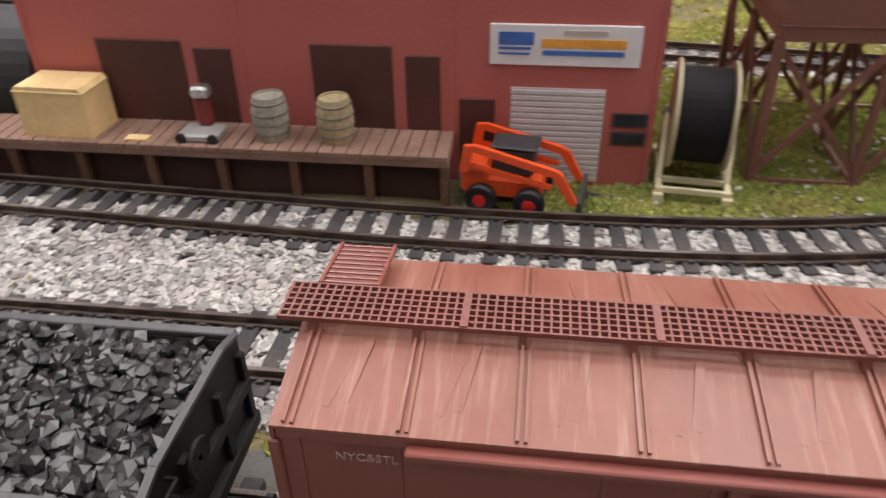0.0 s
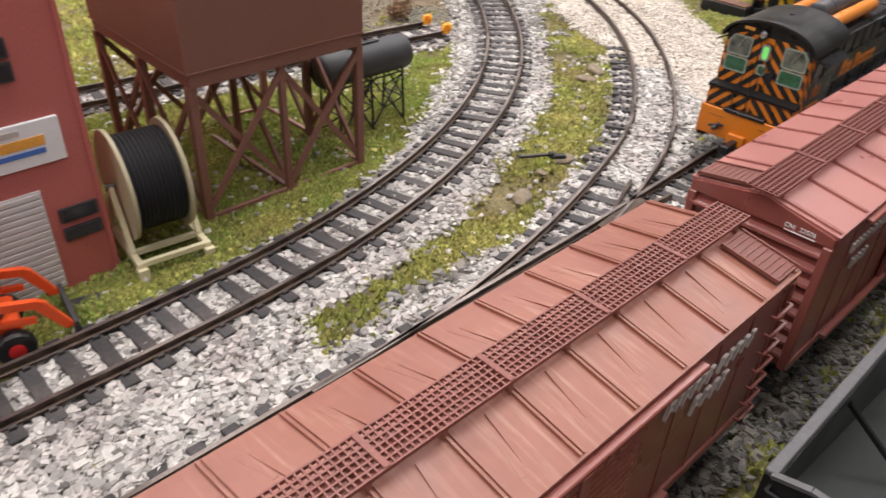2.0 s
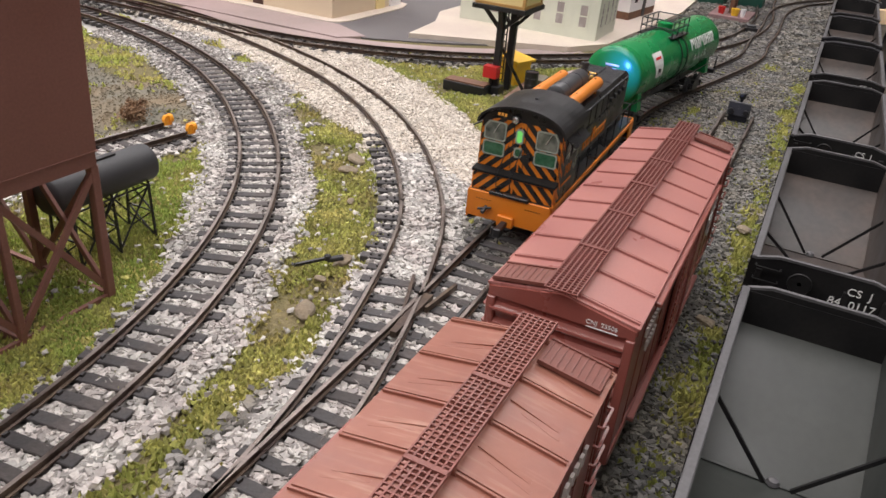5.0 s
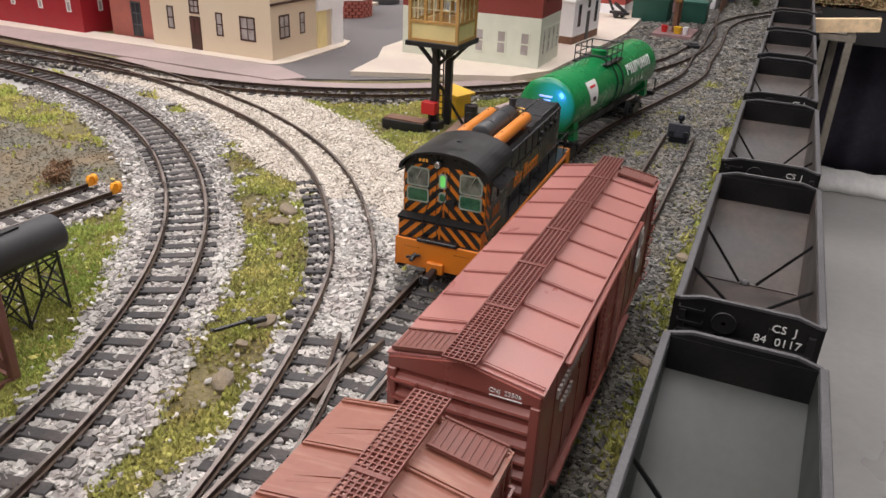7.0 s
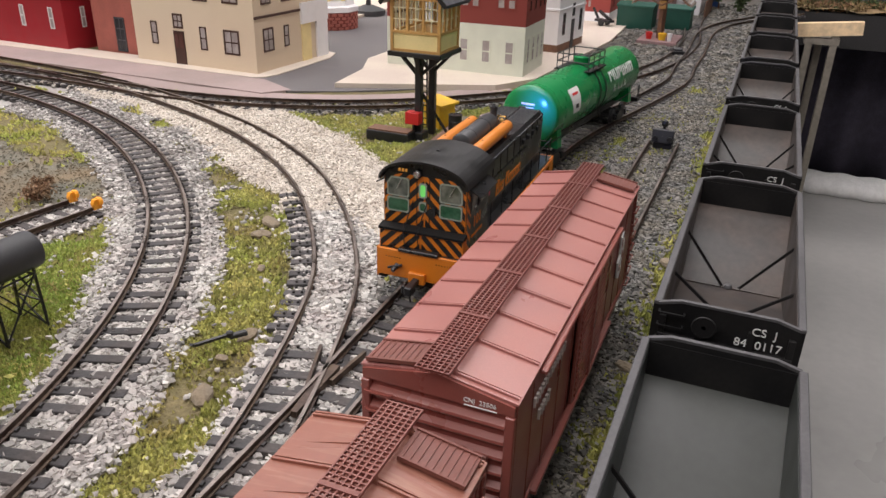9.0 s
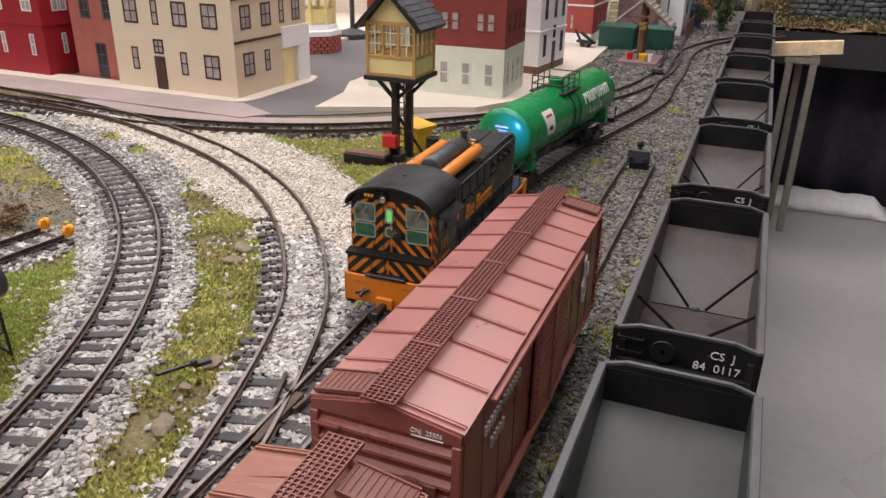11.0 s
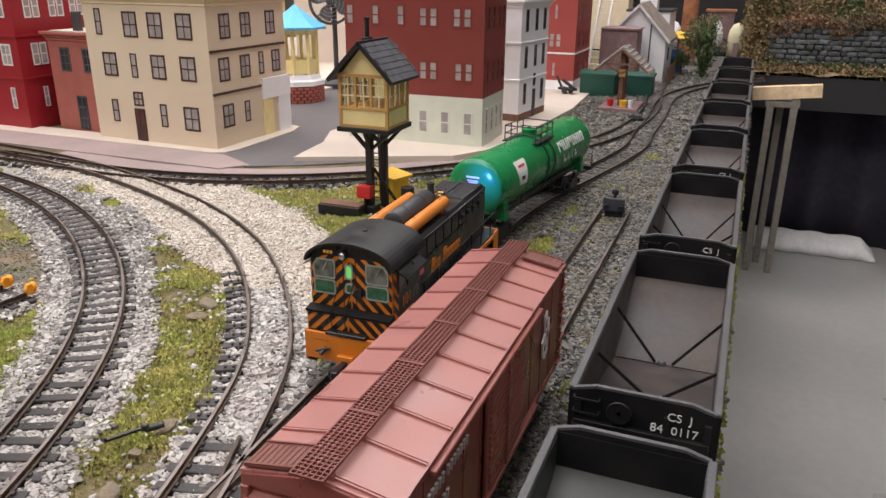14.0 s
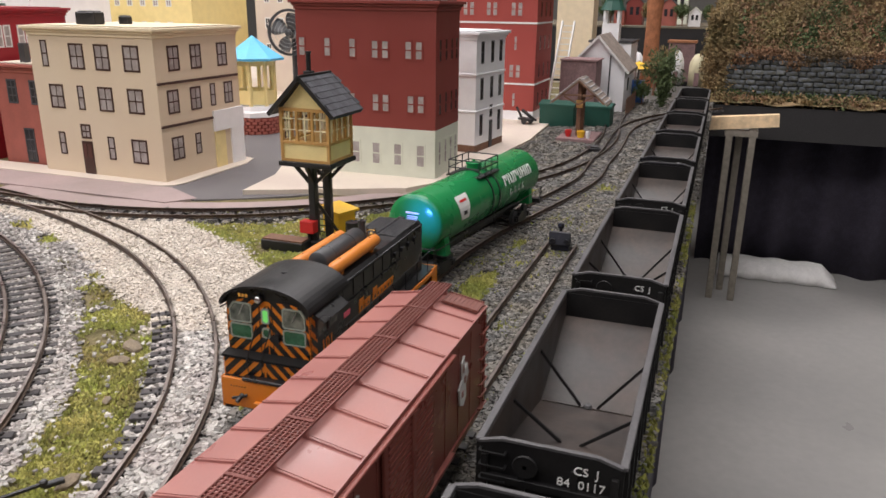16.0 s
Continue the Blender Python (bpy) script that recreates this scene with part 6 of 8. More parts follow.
def oil_tank():
    top = thing("oil_tank", "black horizontal oil tank on a lattice stand", "tank", pose(0.3985, 0.4400, 0))
    bm = bmesh.new()
    r, zc = 0.0093, 0.0335
    prof = [(0.0004, -0.032), (r * 0.8, -0.031), (r, -0.0285), (r, 0.0255), (r * 0.97, 0.0268), (r * 0.6, 0.0285), (0.0004, 0.0290)]
    lathe(bm, prof, "x", (0, 0, zc), 28)
    bmesh.ops.recalc_face_normals(bm, faces=bm.faces[:])
    part("tank_body", bm, M_DKGREY, top, "matt black cylinder", smooth=True)
    bm = bmesh.new()
    box(bm, -0.006, 0.008, -0.0016, 0.0016, zc + r - 0.0006, zc + r + 0.0008)
    lathe(bm, [(0.003, zc + r - 0.001), (0.003, zc + r + 0.0018), (0.0005, zc + r + 0.0022)], "z", (-0.010, 0, 0), 12)
    part("hatch", bm, M_BLACK, top)
    def strut(name, p, q, t):
        bm = bmesh.new()
        bar(bm, p, q, t)
        part(name, bm, M_BLACK, top)
    for xx in (-0.024, -0.002, 0.020):
        for s in (-1, 1):
            strut("trestle_leg", (xx, s * 0.0095, -0.006), (xx, s * 0.0075, zc - 0.006), 0.0010)
        for a, b in ((0, 0.5), (0.5, 1)):
            za, zb = -0.003 + a * (zc - 0.006), -0.003 + b * (zc - 0.006)
            strut("cross_brace", (xx, -0.009, za), (xx, 0.0085, zb), 0.0007)
            strut("cross_brace", (xx + 0.0004, 0.009, za), (xx + 0.0004, -0.0085, zb), 0.0007)
            strut("tie_bar", (xx, -0.0085, zb), (xx, 0.0085, zb), 0.0007)
    for s in (-1, 1):
        for xa, xb in ((-0.024, -0.002), (-0.002, 0.020)):
            strut("side_brace", (xa, s * 0.009, -0.002), (xb, s * 0.008, zc - 0.008), 0.0007)
            strut("side_brace", (xb, s * 0.0094, -0.002), (xa, s * 0.0084, zc - 0.008), 0.0007)
            strut("side_rail", (xa, s * 0.008, zc - 0.008), (xb, s * 0.008, zc - 0.008), 0.0007)


oil_tank()
bm = bmesh.new()
rod(bm, (-0.128, 0.44, 0.036), (-0.048, 0.44, 0.036), 0.030, 32)
solo("storage_tank", bm, M_DKGREY, "big dark cylinder lying beside the warehouse", "tank", pose(0, 0, -0.011))


def buffer_stop(x, y):
    top = thing("rail_stop", "small orange wheel stop clamped on the rail end", "wheel stop", pose(x, y, 0.0010, 0, 0, -7) @ Matrix.Scale(0.68, 4), group="orange rail stops")
    bm = bmesh.new()
    prism(bm, [(-0.004, 0.0), (0.004, 0.0), (0.0046, 0.006), (0.002, 0.0098), (-0.0025, 0.0098), (-0.0045, 0.006)], "y", -0.0022, 0.0022)
    part("block", bm, M_YELLOWORANGE, top)
    bm = bmesh.new()
    lathe(bm, [(0.0044, -0.002), (0.0050, 0), (0.0044, 0.002)], "x", (0.003, 0, 0.0062), 14)
    part("face", bm, M_YELLOWORANGE, top)


M_YELLOWORANGE = material("bright_orange_plastic", (0.90, 0.36, 0.02), 0.45, 0, 900, 0.06, 0.03)
buffer_stop(0.536, 0.5400)
buffer_stop(0.5335, 0.5165)
stick = thing("switch_lever", "long thin black switch lever lying on the grass", "lever", pose(0.4365, 0.3425, 0.0022, 0, 0, -35))
bm = bmesh.new()
bar(bm, (-0.0125, 0.0, 0.0006), (0.004, 0.0, 0.0014), 0.0016, 0.0012)
bar(bm, (-0.0125, 0.0, 0.0006), (-0.0135, -0.0012, 0.0022), 0.0015, 0.0012)
part("arm", bm, M_BLACK, stick)
bm = bmesh.new()
box(bm, 0.004, 0.0125, -0.0016, 0.0016, -0.0008, 0.0014, 0.0004)
lathe(bm, [(0.0017, 0.0004), (0.0017, 0.0026), (0.0011, 0.0031)], "z", (0.0045, 0, 0), 12)
part("pivot_block", bm, M_BLACK, stick)


def stone(x, y, s, seed):
    rs = random.Random(seed)
    bm = bmesh.new()
    bmesh.ops.create_icosphere(bm, subdivisions=2, radius=1.0)
    for v in bm.verts:
        k = 1 + 0.28 * noise.noise(v.co * 1.7 + Vector((seed, 0, 0)))
        v.co = Vector((v.co.x * s * k * rs.uniform(1.1, 1.15), v.co.y * s * 0.75 * k, v.co.z * s * 0.36 * k))
    solo("stone", bm, M_ROCKM, "flat grey-brown stone half sunk in the grass", "stone", pose(x, y, -0.0015, rs.uniform(-10, 10), rs.uniform(-10, 10), rs.uniform(0, 180)), group="stones in the grass")


for i, (sx, sy, ss) in enumerate(((0.569, 0.407, 0.0072), (0.551, 0.401, 0.0058), (0.450, 0.3375, 0.0052), (0.429, 0.336, 0.0032), (0.403, 0.326, 0.0062), (0.512, 0.374, 0.003), (0.62, 0.166, 0.006), (0.50, 0.168, 0.005))):
    stone(sx, sy, ss, i)

# ---- the town ----
def window(parent, face, u, z, wd, ht, frame_mat, pane_mat, bars=(1, 1), proud=0.0006):
    """A window on a wall; face gives (origin, along, out)."""
    o, a, n = face
    fr = min(0.0021, wd * 0.16)
    bm = bmesh.new()

    def block(u0, u1, z0, z1, d0, d1):
        vs = []
        for uu in (u0, u1):
            for dd in (d0, d1):
                for zz in (z0, z1):
                    vs.append(bm.verts.new(o + a * uu + n * dd + Vector((0, 0, zz))))
        fs = [bm.faces.new([vs[i] for i in f]) for f in ((0, 1, 3, 2), (4, 6, 7, 5), (0, 4, 5, 1), (2, 3, 7, 6), (0, 2, 6, 4), (1, 5, 7, 3))]
        bmesh.ops.recalc_face_normals(bm, faces=fs)
    h, w = ht / 2, wd / 2
    loops = []
    for inset, dd in ((0, -0.0002), (0, proud), (fr, proud), (fr, -0.0002)):
        loops.append([bm.verts.new(o + a * (u + su * (w - inset)) + n * dd + Vector((0, 0, z + sz * (h - inset)))) for su, sz in ((-1, -1), (1, -1), (1, 1), (-1, 1))])
    for p, q in zip(loops, loops[1:] + loops[:1]):
        for i in range(4):
            bm.faces.new((p[i], p[(i + 1) % 4], q[(i + 1) % 4], q[i]))
    bmesh.ops.recalc_face_normals(bm, faces=bm.faces[:])
    win = part("window", bm, frame_mat, parent)
    for i in range(bars[0]):
        c = u - w + (i + 1) * wd / (bars[0] + 1)
        bm = bmesh.new()
        block(c - 0.0006, c + 0.0006, z - h + fr, z + h - fr, -0.0002, proud * 0.8)
        part("glazing_bar", bm, frame_mat, win)
    for i in range(bars[1]):
        c = z - h + (i + 1) * ht / (bars[1] + 1)
        bm = bmesh.new()
        block(u - w + fr, u + w - fr, c - 0.0007, c + 0.0007, -0.0002, proud * 0.9)
        part("glazing_bar", bm, frame_mat, win)
    bm = bmesh.new()
    block(u - w + fr, u + w - fr, z - h + fr, z + h - fr, -0.0002, 0.00025)
    part("pane", bm, pane_mat, win)
    return win


def faces_of(x0, y0, x1, y1):
    """The west face (seen from the yard) and the south face of a house, in its own axes."""
    return ((Vector((x0, y1, 0)), Vector((0, -1, 0)), Vector((-1, 0, 0))), (Vector((x0, y0, 0)), Vector((1, 0, 0)), Vector((0, -1, 0))))


def house(label, m, lx, ly, h, mat, roof_mat=None, base=None, cornice=None, group=""):
    top = thing("house", label, "building", m, group=group)
    z0 = base[0] if base else -0.005
    part("wall", cbox(0, lx, 0, ly, z0, h), mat, top)
    if base:
        part("base_storey", cbox(0, lx, 0, ly, -0.005, base[0]), base[1], top)
    if cornice:
        bm = bmesh.new()
        for i, (o, t) in enumerate(((0.0015, 0.004), (0.0035, 0.003), (0.006, 0.0035))):
            z = h - 0.0105 + sum((0.004, 0.003, 0.0035)[:i])
            box(bm, -o, lx + o, -o, ly + o, z, z + t, 0.0004)
        part("cornice", bm, cornice, top)
    part("roof", cbox(0.003, lx - 0.003, 0.003, ly - 0.003, h, h + 0.0012), roof_mat or M_DKGREY, top)
    return top


# beige corner house
bx, by = 0.148, 0.182
beige = house("beige three-storey corner house with brown windows and cornice", pose(0.930, 0.6755, 0, 0, 0, -1.5), bx, by, 0.1680, M_BEIGE, M_BEIGETRIM, None, M_BEIGETRIM)
west, south = faces_of(0, 0, bx, by)
ZR = (0.1350, 0.0882, 0.0318)
for u, z, wd, ht in ((0.0225, ZR[0] + 0.002, 0.0095, 0.030), (0.0712, ZR[0], 0.0215, 0.029), (0.1084, ZR[0], 0.0215, 0.029), (0.1503, ZR[0], 0.0225, 0.029), (0.0330, ZR[1], 0.0215, 0.028), (0.0699, ZR[1], 0.0095, 0.028), (0.1068, ZR[1], 0.0215, 0.028), (0.1503, ZR[1], 0.0225, 0.028), (0.0318, ZR[2] + 0.001, 0.0100, 0.027), (0.1070, ZR[2], 0.0100, 0.027), (0.1483, ZR[2] - 0.001, 0.0225, 0.028)):
    window(beige, west, u, z, wd, ht, M_DKWOOD, M_PANE, (1 if wd > 0.015 else 0, 1))
window(beige, west, 0.0702, 0.0490, 0.0150, 0.0170, M_DKWOOD, M_PANE, (1, 1))
door = part("door", cbox(-0.0009, 0.0, by - 0.078, by - 0.062, -0.0045, 0.0375), M_DKWOOD, beige, "dark brown panelled door")
for s in (-1, 1):
    part("door_panel", cbox(-0.0013, -0.0009, by - 0.070 + s * 0.0036 - 0.0026, by - 0.070 + s * 0.0036 + 0.0026, 0.018, 0.034), M_BARNDOOR, door)
for u, z, wd, ht in ((0.0306, ZR[0], 0.019, 0.028), (0.0690, ZR[0], 0.019, 0.028), (0.1180, ZR[0], 0.019, 0.028), (0.0240, ZR[1] - 0.001, 0.019, 0.027), (0.0630, ZR[1] - 0.001, 0.019, 0.027), (0.0950, ZR[1], 0.0095, 0.027), (0.1255, ZR[1], 0.017, 0.027), (0.0250, ZR[2] + 0.002, 0.020, 0.027), (0.0610, ZR[2] + 0.002, 0.0100, 0.025)):
    window(beige, south, u, z, wd, ht, M_DKWOOD, M_PANE, (1 if wd > 0.015 else 0, 1))
for z in (0.1070, 0.0592):
    part("belt_course", cbox(0.000, bx - (0.002 if z > 0.1 else 0.056), -0.0014, 0.0, z, z + 0.0028), M_DKWOOD, beige)
part("shop_porch", cbox(0.091, bx + 0.002, -0.0030, 0.010, 0.0435, 0.0685), M_WHITEWALL, beige, "white corner shop canopy")
part("shop_front", cbox(0.092, 0.112, -0.0016, 0.0, -0.004, 0.0435), M_CABIN, beige)
part("shop_pillar", cbox(0.124, bx + 0.001, -0.0026, 0.010, -0.004, 0.0435), M_WHITEWALL, beige)
for cx, cy, s, hh in ((0.040, 0.120, 0.016, 0.014), (0.075, 0.100, 0.008, 0.009)):
    unit = thing("roof_unit", "dark boxy unit on the beige flat roof", "roof unit", pose(0.930 + cx, 0.6755 + cy, 0.1692))
    part("body", cbox(-s / 2, s / 2, -s * 0.9, s * 0.9, 0, hh, 0.0008), M_BLACK, unit)
    part("cap", cbox(-s * 0.4, s * 0.4, -s * 0.7, s * 0.7, hh, hh + 0.0012, 0.0003), M_DKGREY, unit)

# faded brick low house and crimson house beyond
pink = house("low faded brick house beside the beige one", pose(0.955, 0.8655, 0, 0, 0, -1.5), 0.13, 0.082, 0.1205, M_PINKBRICK, M_PAVE, None, M_PINKBRICK)
west, south = faces_of(0, 0, 0.13, 0.082)
for u, z, wd, ht in ((0.0270, 0.0870, 0.0165, 0.030), (0.0650, 0.0870, 0.0165, 0.030), (0.0450, 0.0205, 0.017, 0.043)):
    window(pink, west, u, z, wd, ht, M_SLATE, M_DKPANE, (1, 2))
part("chimney", cbox(0.010, 0.018, 0.036, 0.046, 0.1205, 0.145, 0.0005), M_DKGREY, pink)
crim = house("bright crimson three-storey house with white windows", pose(0.935, 0.9750, 0, 0, 0, -1.5), 0.17, 0.30, 0.185, M_BRIGHTRED, M_BRIGHTRED, None, M_BRIGHTRED)
west, south = faces_of(0, 0, 0.17, 0.30)
for z in (0.150, 0.091, 0.036):
    for u in (0.278, 0.225, 0.172, 0.120, 0.075, 0.03):
        window(crim, west, u, z, 0.018 if z > 0.05 else 0.008, 0.027, M_WHITE, M_PANE, (1 if z > 0.05 else 0, 1))
    for u in (0.029, 0.067, 0.100) if z > 0.1 else (0.031, 0.085):
        if z > 0.05:
            for d in (-0.0062, 0.0062):
                window(crim, south, u + d, z, 0.0105, 0.028, M_WHITE, M_PANE, (0, 1))
        else:
            window(crim, south, u, z, 0.0070, 0.026, M_WHITE, M_PANE, (0, 1))
for z in (0.060, 0.113):
    part("belt_course", cbox(-0.0012, 0.17, -0.0012, 0.30, z, z + 0.003), M_BRIGHTRED, crim)


# red and pale house
red = house("tall brick-red house above a pale green-white ground floor", pose(1.048, 0.3905, 0, 0, 0, 1.0), 0.085, 0.174, 0.200, M_BRICKRED, M_DKGREY, (0.0585, M_PALE), M_BRICKRED)
west, south = faces_of(0, 0, 0.085, 0.174)
for u in (0.045, 0.074, 0.100, 0.1275, 0.156):
    window(red, west, u, 0.0280, 0.0125, 0.028, M_PALE, M_PANE, (0, 1))
for z, cols in ((0.0872, (0.022, 0.064, 0.1065, 0.150)), (0.1470, (0.1065, 0.1475))):
    for u in cols:
        for d in (-0.0063, 0.0063):
            window(red, west, u + d, z, 0.0100, 0.0215, M_BRICKRED, M_PANE, (0, 1))
for u in (0.007, 0.040, 0.072):
    window(red, west, u, 0.1480, 0.0100, 0.0230, M_BRICKRED, M_PANE, (0, 1))
for u in (0.015, 0.036, 0.056, 0.074):
    window(red, south, u, 0.0300, 0.0100, 0.030, M_PALE, M_PANE, (0, 1))
    window(red, south, u, 0.0870, 0.0090, 0.026, M_BRICKRED, M_DKPANE, (0, 1))
    window(red, south, u, 0.1470, 0.0090, 0.026, M_BRICKRED, M_DKPANE, (0, 1))

# white house, and the red one behind it
wh = house("narrow white three-storey house with black windows", pose(1.220, 0.3970, 0, 0, 0, -6.5), 0.100, 0.090, 0.162, M_WHITEWALL, M_WHITEWALL, (0.012, M_TIMBER), M_WHITEWALL)
west, south = faces_of(0, 0, 0.100, 0.090)
for z in (0.133, 0.085, 0.034):
    for u in (0.016, 0.057):
        window(wh, west, u, z, 0.0140, 0.029, M_BRICKRED, M_DKPANE, (0, 1))
    for u in (0.020, 0.054, 0.084):
        if z > 0.05 or u != 0.054:
            window(wh, south, u, z + (0.004 if z < 0.05 else 0.002), 0.0095, 0.029, M_DKGREY, M_DKPANE, (0, 1))
window(wh, south, 0.054, 0.0540, 0.0085, 0.017, M_DKGREY, M_DKPANE, (0, 1))
part("door", cbox(0.049, 0.059, -0.0009, 0.0, -0.004, 0.041), M_DKGREY, wh, "narrow dark door")
for z in (0.0565, 0.1055):
    part("belt_course", cbox(-0.0014, 0.1014, -0.0014, 0.0914, z, z + 0.0026, 0.0004), M_WHITEWALL, wh)
rb = house("tall dark red house with white bands and windows", pose(1.545, 0.3930, 0), 0.125, 0.16, 0.222, M_REDHOUSE, M_DKGREY, (0.018, M_WHITEWALL), M_REDHOUSE)
west, south = faces_of(0, 0, 0.125, 0.16)
for u in (0.038, 0.080, 0.124):
    for z in (0.189, 0.086):
        for d in (-0.0058, 0.0058):
            window(rb, west, u + d, z, 0.0098, 0.024, M_REDHOUSE, M_PANE, (0, 1))
    for z in (0.133, 0.037):
        window(rb, west, u, z, 0.0060, 0.024, M_REDHOUSE, M_PANE, (0, 1))
for z in (0.189, 0.133, 0.086, 0.037):
    for u in (0.03, 0.065, 0.10):
        window(rb, south, u, z, 0.011, 0.026, M_BRICKRED, M_DKPANE, (0, 1))
for z in (0.0630, 0.1650):
    part("belt_course", cbox(-0.0012, 0.1262, -0.0012, 0.1612, z, z + 0.003), M_WHITE, rb)

# houses far back, seen over the roofs
for i, (hx, hy, lx, ly, hh, mt, lab) in enumerate(((1.62, 1.15, 0.2, 0.36, 0.24, M_YELLOWWALL, "far pale yellow house with small windows"), (1.75, 0.86, 0.2, 0.22, 0.25, M_PAVE, "far pale cream house with dark windows"), (1.35, 1.30, 0.2, 0.3, 0.22, M_WHITEWALL, "far white house with green shutters"), (1.95, 0.66, 0.2, 0.18, 0.26, M_PAVE, "far tan house wall"))):
    f = house(lab, pose(hx, hy, 0), lx, ly, hh, mt, M_DKGREY, None, mt)
    west, south = faces_of(0, 0, lx, ly)
    for z in (hh - 0.045, hh - 0.10, hh - 0.155):
        for k in range(int(ly / 0.034) - 1):
            window(f, west, 0.03 + k * 0.034, z, 0.014, 0.024, M_WHITE if i != 2 else M_GREENBOX, M_PANE if i != 1 else M_DKPANE, (1, 1))


def gazebo():
    top = thing("bandstand", "yellow bandstand with a light blue roof on a brick base", "bandstand", pose(1.285, 0.785, 0, 0, 0, 20) @ Matrix.Diagonal((0.92, 0.92, 1.18, 1.0)))
    bm = bmesh.new()
    lathe(bm, [(0.044, -0.005), (0.044, 0.020), (0.001, 0.020)], "z", (0, 0, 0), 8)
    base = part("brick_base", bm, M_BRICKRED, top)
    brick_bm = bmesh.new()
    box(brick_bm, -0.0042, 0.0042, -0.0012, 0.0008, -0.0017, 0.0017, 0.0003)
    brick = link_mesh("brick", brick_bm, M_PINKBRICK)
    for row in range(5):
        for k in range(24):
            ang = 2 * math.pi * (k + 0.5 * (row % 2)) / 24
            share("brick", brick, base, pose(0.0430 * math.sin(ang), -0.0430 * math.cos(ang), -0.0005 + row * 0.0043, 0, 0, math.degrees(ang)))
    bm = bmesh.new()
    lathe(bm, [(0.046, 0.020), (0.046, 0.026), (0.040, 0.028), (0.038, 0.034), (0.001, 0.034)], "z", (0, 0, 0), 8)
    part("plinth", bm, M_WHITEWALL, top)
    for k in range(8):
        ang = 2 * math.pi * k / 8
        bm = bmesh.new()
        rod(bm, (0.034 * math.cos(ang), 0.034 * math.sin(ang), 0.034), (0.034 * math.cos(ang), 0.034 * math.sin(ang), 0.092), 0.0035, 10)
        part("column", bm, M_YELLOWWALL, top)
        nxt = 2 * math.pi * (k + 1) / 8
        bm = bmesh.new()
        bar(bm, (0.034 * math.cos(ang), 0.034 * math.sin(ang), 0.045), (0.034 * math.cos(nxt), 0.034 * math.sin(nxt), 0.045), 0.002, 0.018)
        bar(bm, (0.034 * math.cos(ang), 0.034 * math.sin(ang), 0.090), (0.034 * math.cos(nxt), 0.034 * math.sin(nxt), 0.090), 0.003, 0.008)
        part("rail_panel", bm, M_YELLOWWALL, top)
    bm = bmesh.new()
    lathe(bm, [(0.052, 0.093), (0.053, 0.096), (0.032, 0.106), (0.014, 0.116), (0.0005, 0.124)], "z", (0, 0, 0), 8)
    part("roof", bm, M_BLUEROOF, top, "light blue peaked roof")


gazebo()


def ring(bm, r, t, x, n=48):
    """A round hoop of square section about the x axis."""
    rows = []
    for i in range(n):
        c, d = math.cos(2 * math.pi * i / n), math.sin(2 * math.pi * i / n)
        rows.append([bm.verts.new((x + sx * t, (r + sr * t) * c, (r + sr * t) * d)) for sx, sr in ((-1, -1), (1, -1), (1, 1), (-1, 1))])
    for i in range(n):
        p, q = rows[i], rows[(i + 1) % n]
        for k in range(4):
            bm.faces.new((p[k], p[(k + 1) % 4], q[(k + 1) % 4], q[k]))
    bmesh.ops.recalc_face_normals(bm, faces=bm.faces[:])


def fan():
    top = thing("fan", "grey metal fan with a dark round guard behind the houses", "fan", pose(FAN[0], FAN[1], FAN[2], 0, 0, 12))
    R = FAN[3]
    bm = bmesh.new()
    ring(bm, R, 0.0022, 0)
    part("guard_rim", bm, M_DKGREY, top)
    for k in range(1, 6):
        bm = bmesh.new()
        ring(bm, R * k / 6, 0.0003, -0.004 - 0.003 * (1 - k / 6))
        part("guard_hoop", bm, M_GREYMETAL, top)
    for i in range(4):
        a = 2 * math.pi * i / 4 + 0.4
        bm = bmesh.new()
        rows = []
        for j in range(6):
            rr = R * (0.16 + 0.74 * j / 5)
            half = 0.20 + 0.42 * math.sin(math.pi * (0.25 + 0.6 * j / 5))
            rows.append([bm.verts.new((0.006 * s, rr * math.cos(a + s * half), rr * math.sin(a + s * half))) for s in (-1, -0.5, 0, 0.5, 1)])
        for p, q in zip(rows, rows[1:]):
            for k in range(4):
                bm.faces.new((p[k], p[k + 1], q[k + 1], q[k])).smooth = True
        got = bmesh.ops.solidify(bm, geom=bm.faces[:], thickness=0.0008)
        part("blade", bm, M_FANBLADE, top, "grey metal blade")
    bm = bmesh.new()
    lathe(bm, [(0.002, -0.010), (R * 0.16, -0.008), (R * 0.18, 0.010), (R * 0.3, 0.014), (R * 0.3, 0.035), (R * 0.15, 0.042)], "x", (0, 0, 0), 20)
    bmesh.ops.recalc_face_normals(bm, faces=bm.faces[:])
    part("motor", bm, M_DKGREY, top)
    bm = bmesh.new()
    rod(bm, (0.020, 0, -0.005), (0.020, 0, -FAN[2] + 0.010), 0.0045, 10)
    lathe(bm, [(0.030, -FAN[2] - 0.002), (0.030, -FAN[2] + 0.006), (0.008, -FAN[2] + 0.014)], "z", (0.020, 0, 0), 20)
    part("stand", bm, M_DKGREY, top)


M_FANBLADE = material("dull_grey_blade", (0.17, 0.17, 0.175), 0.4, 0.4, 300, 0.15, 0.03)
FAN = (1.42, 0.798, 0.146, 0.037)
fan()


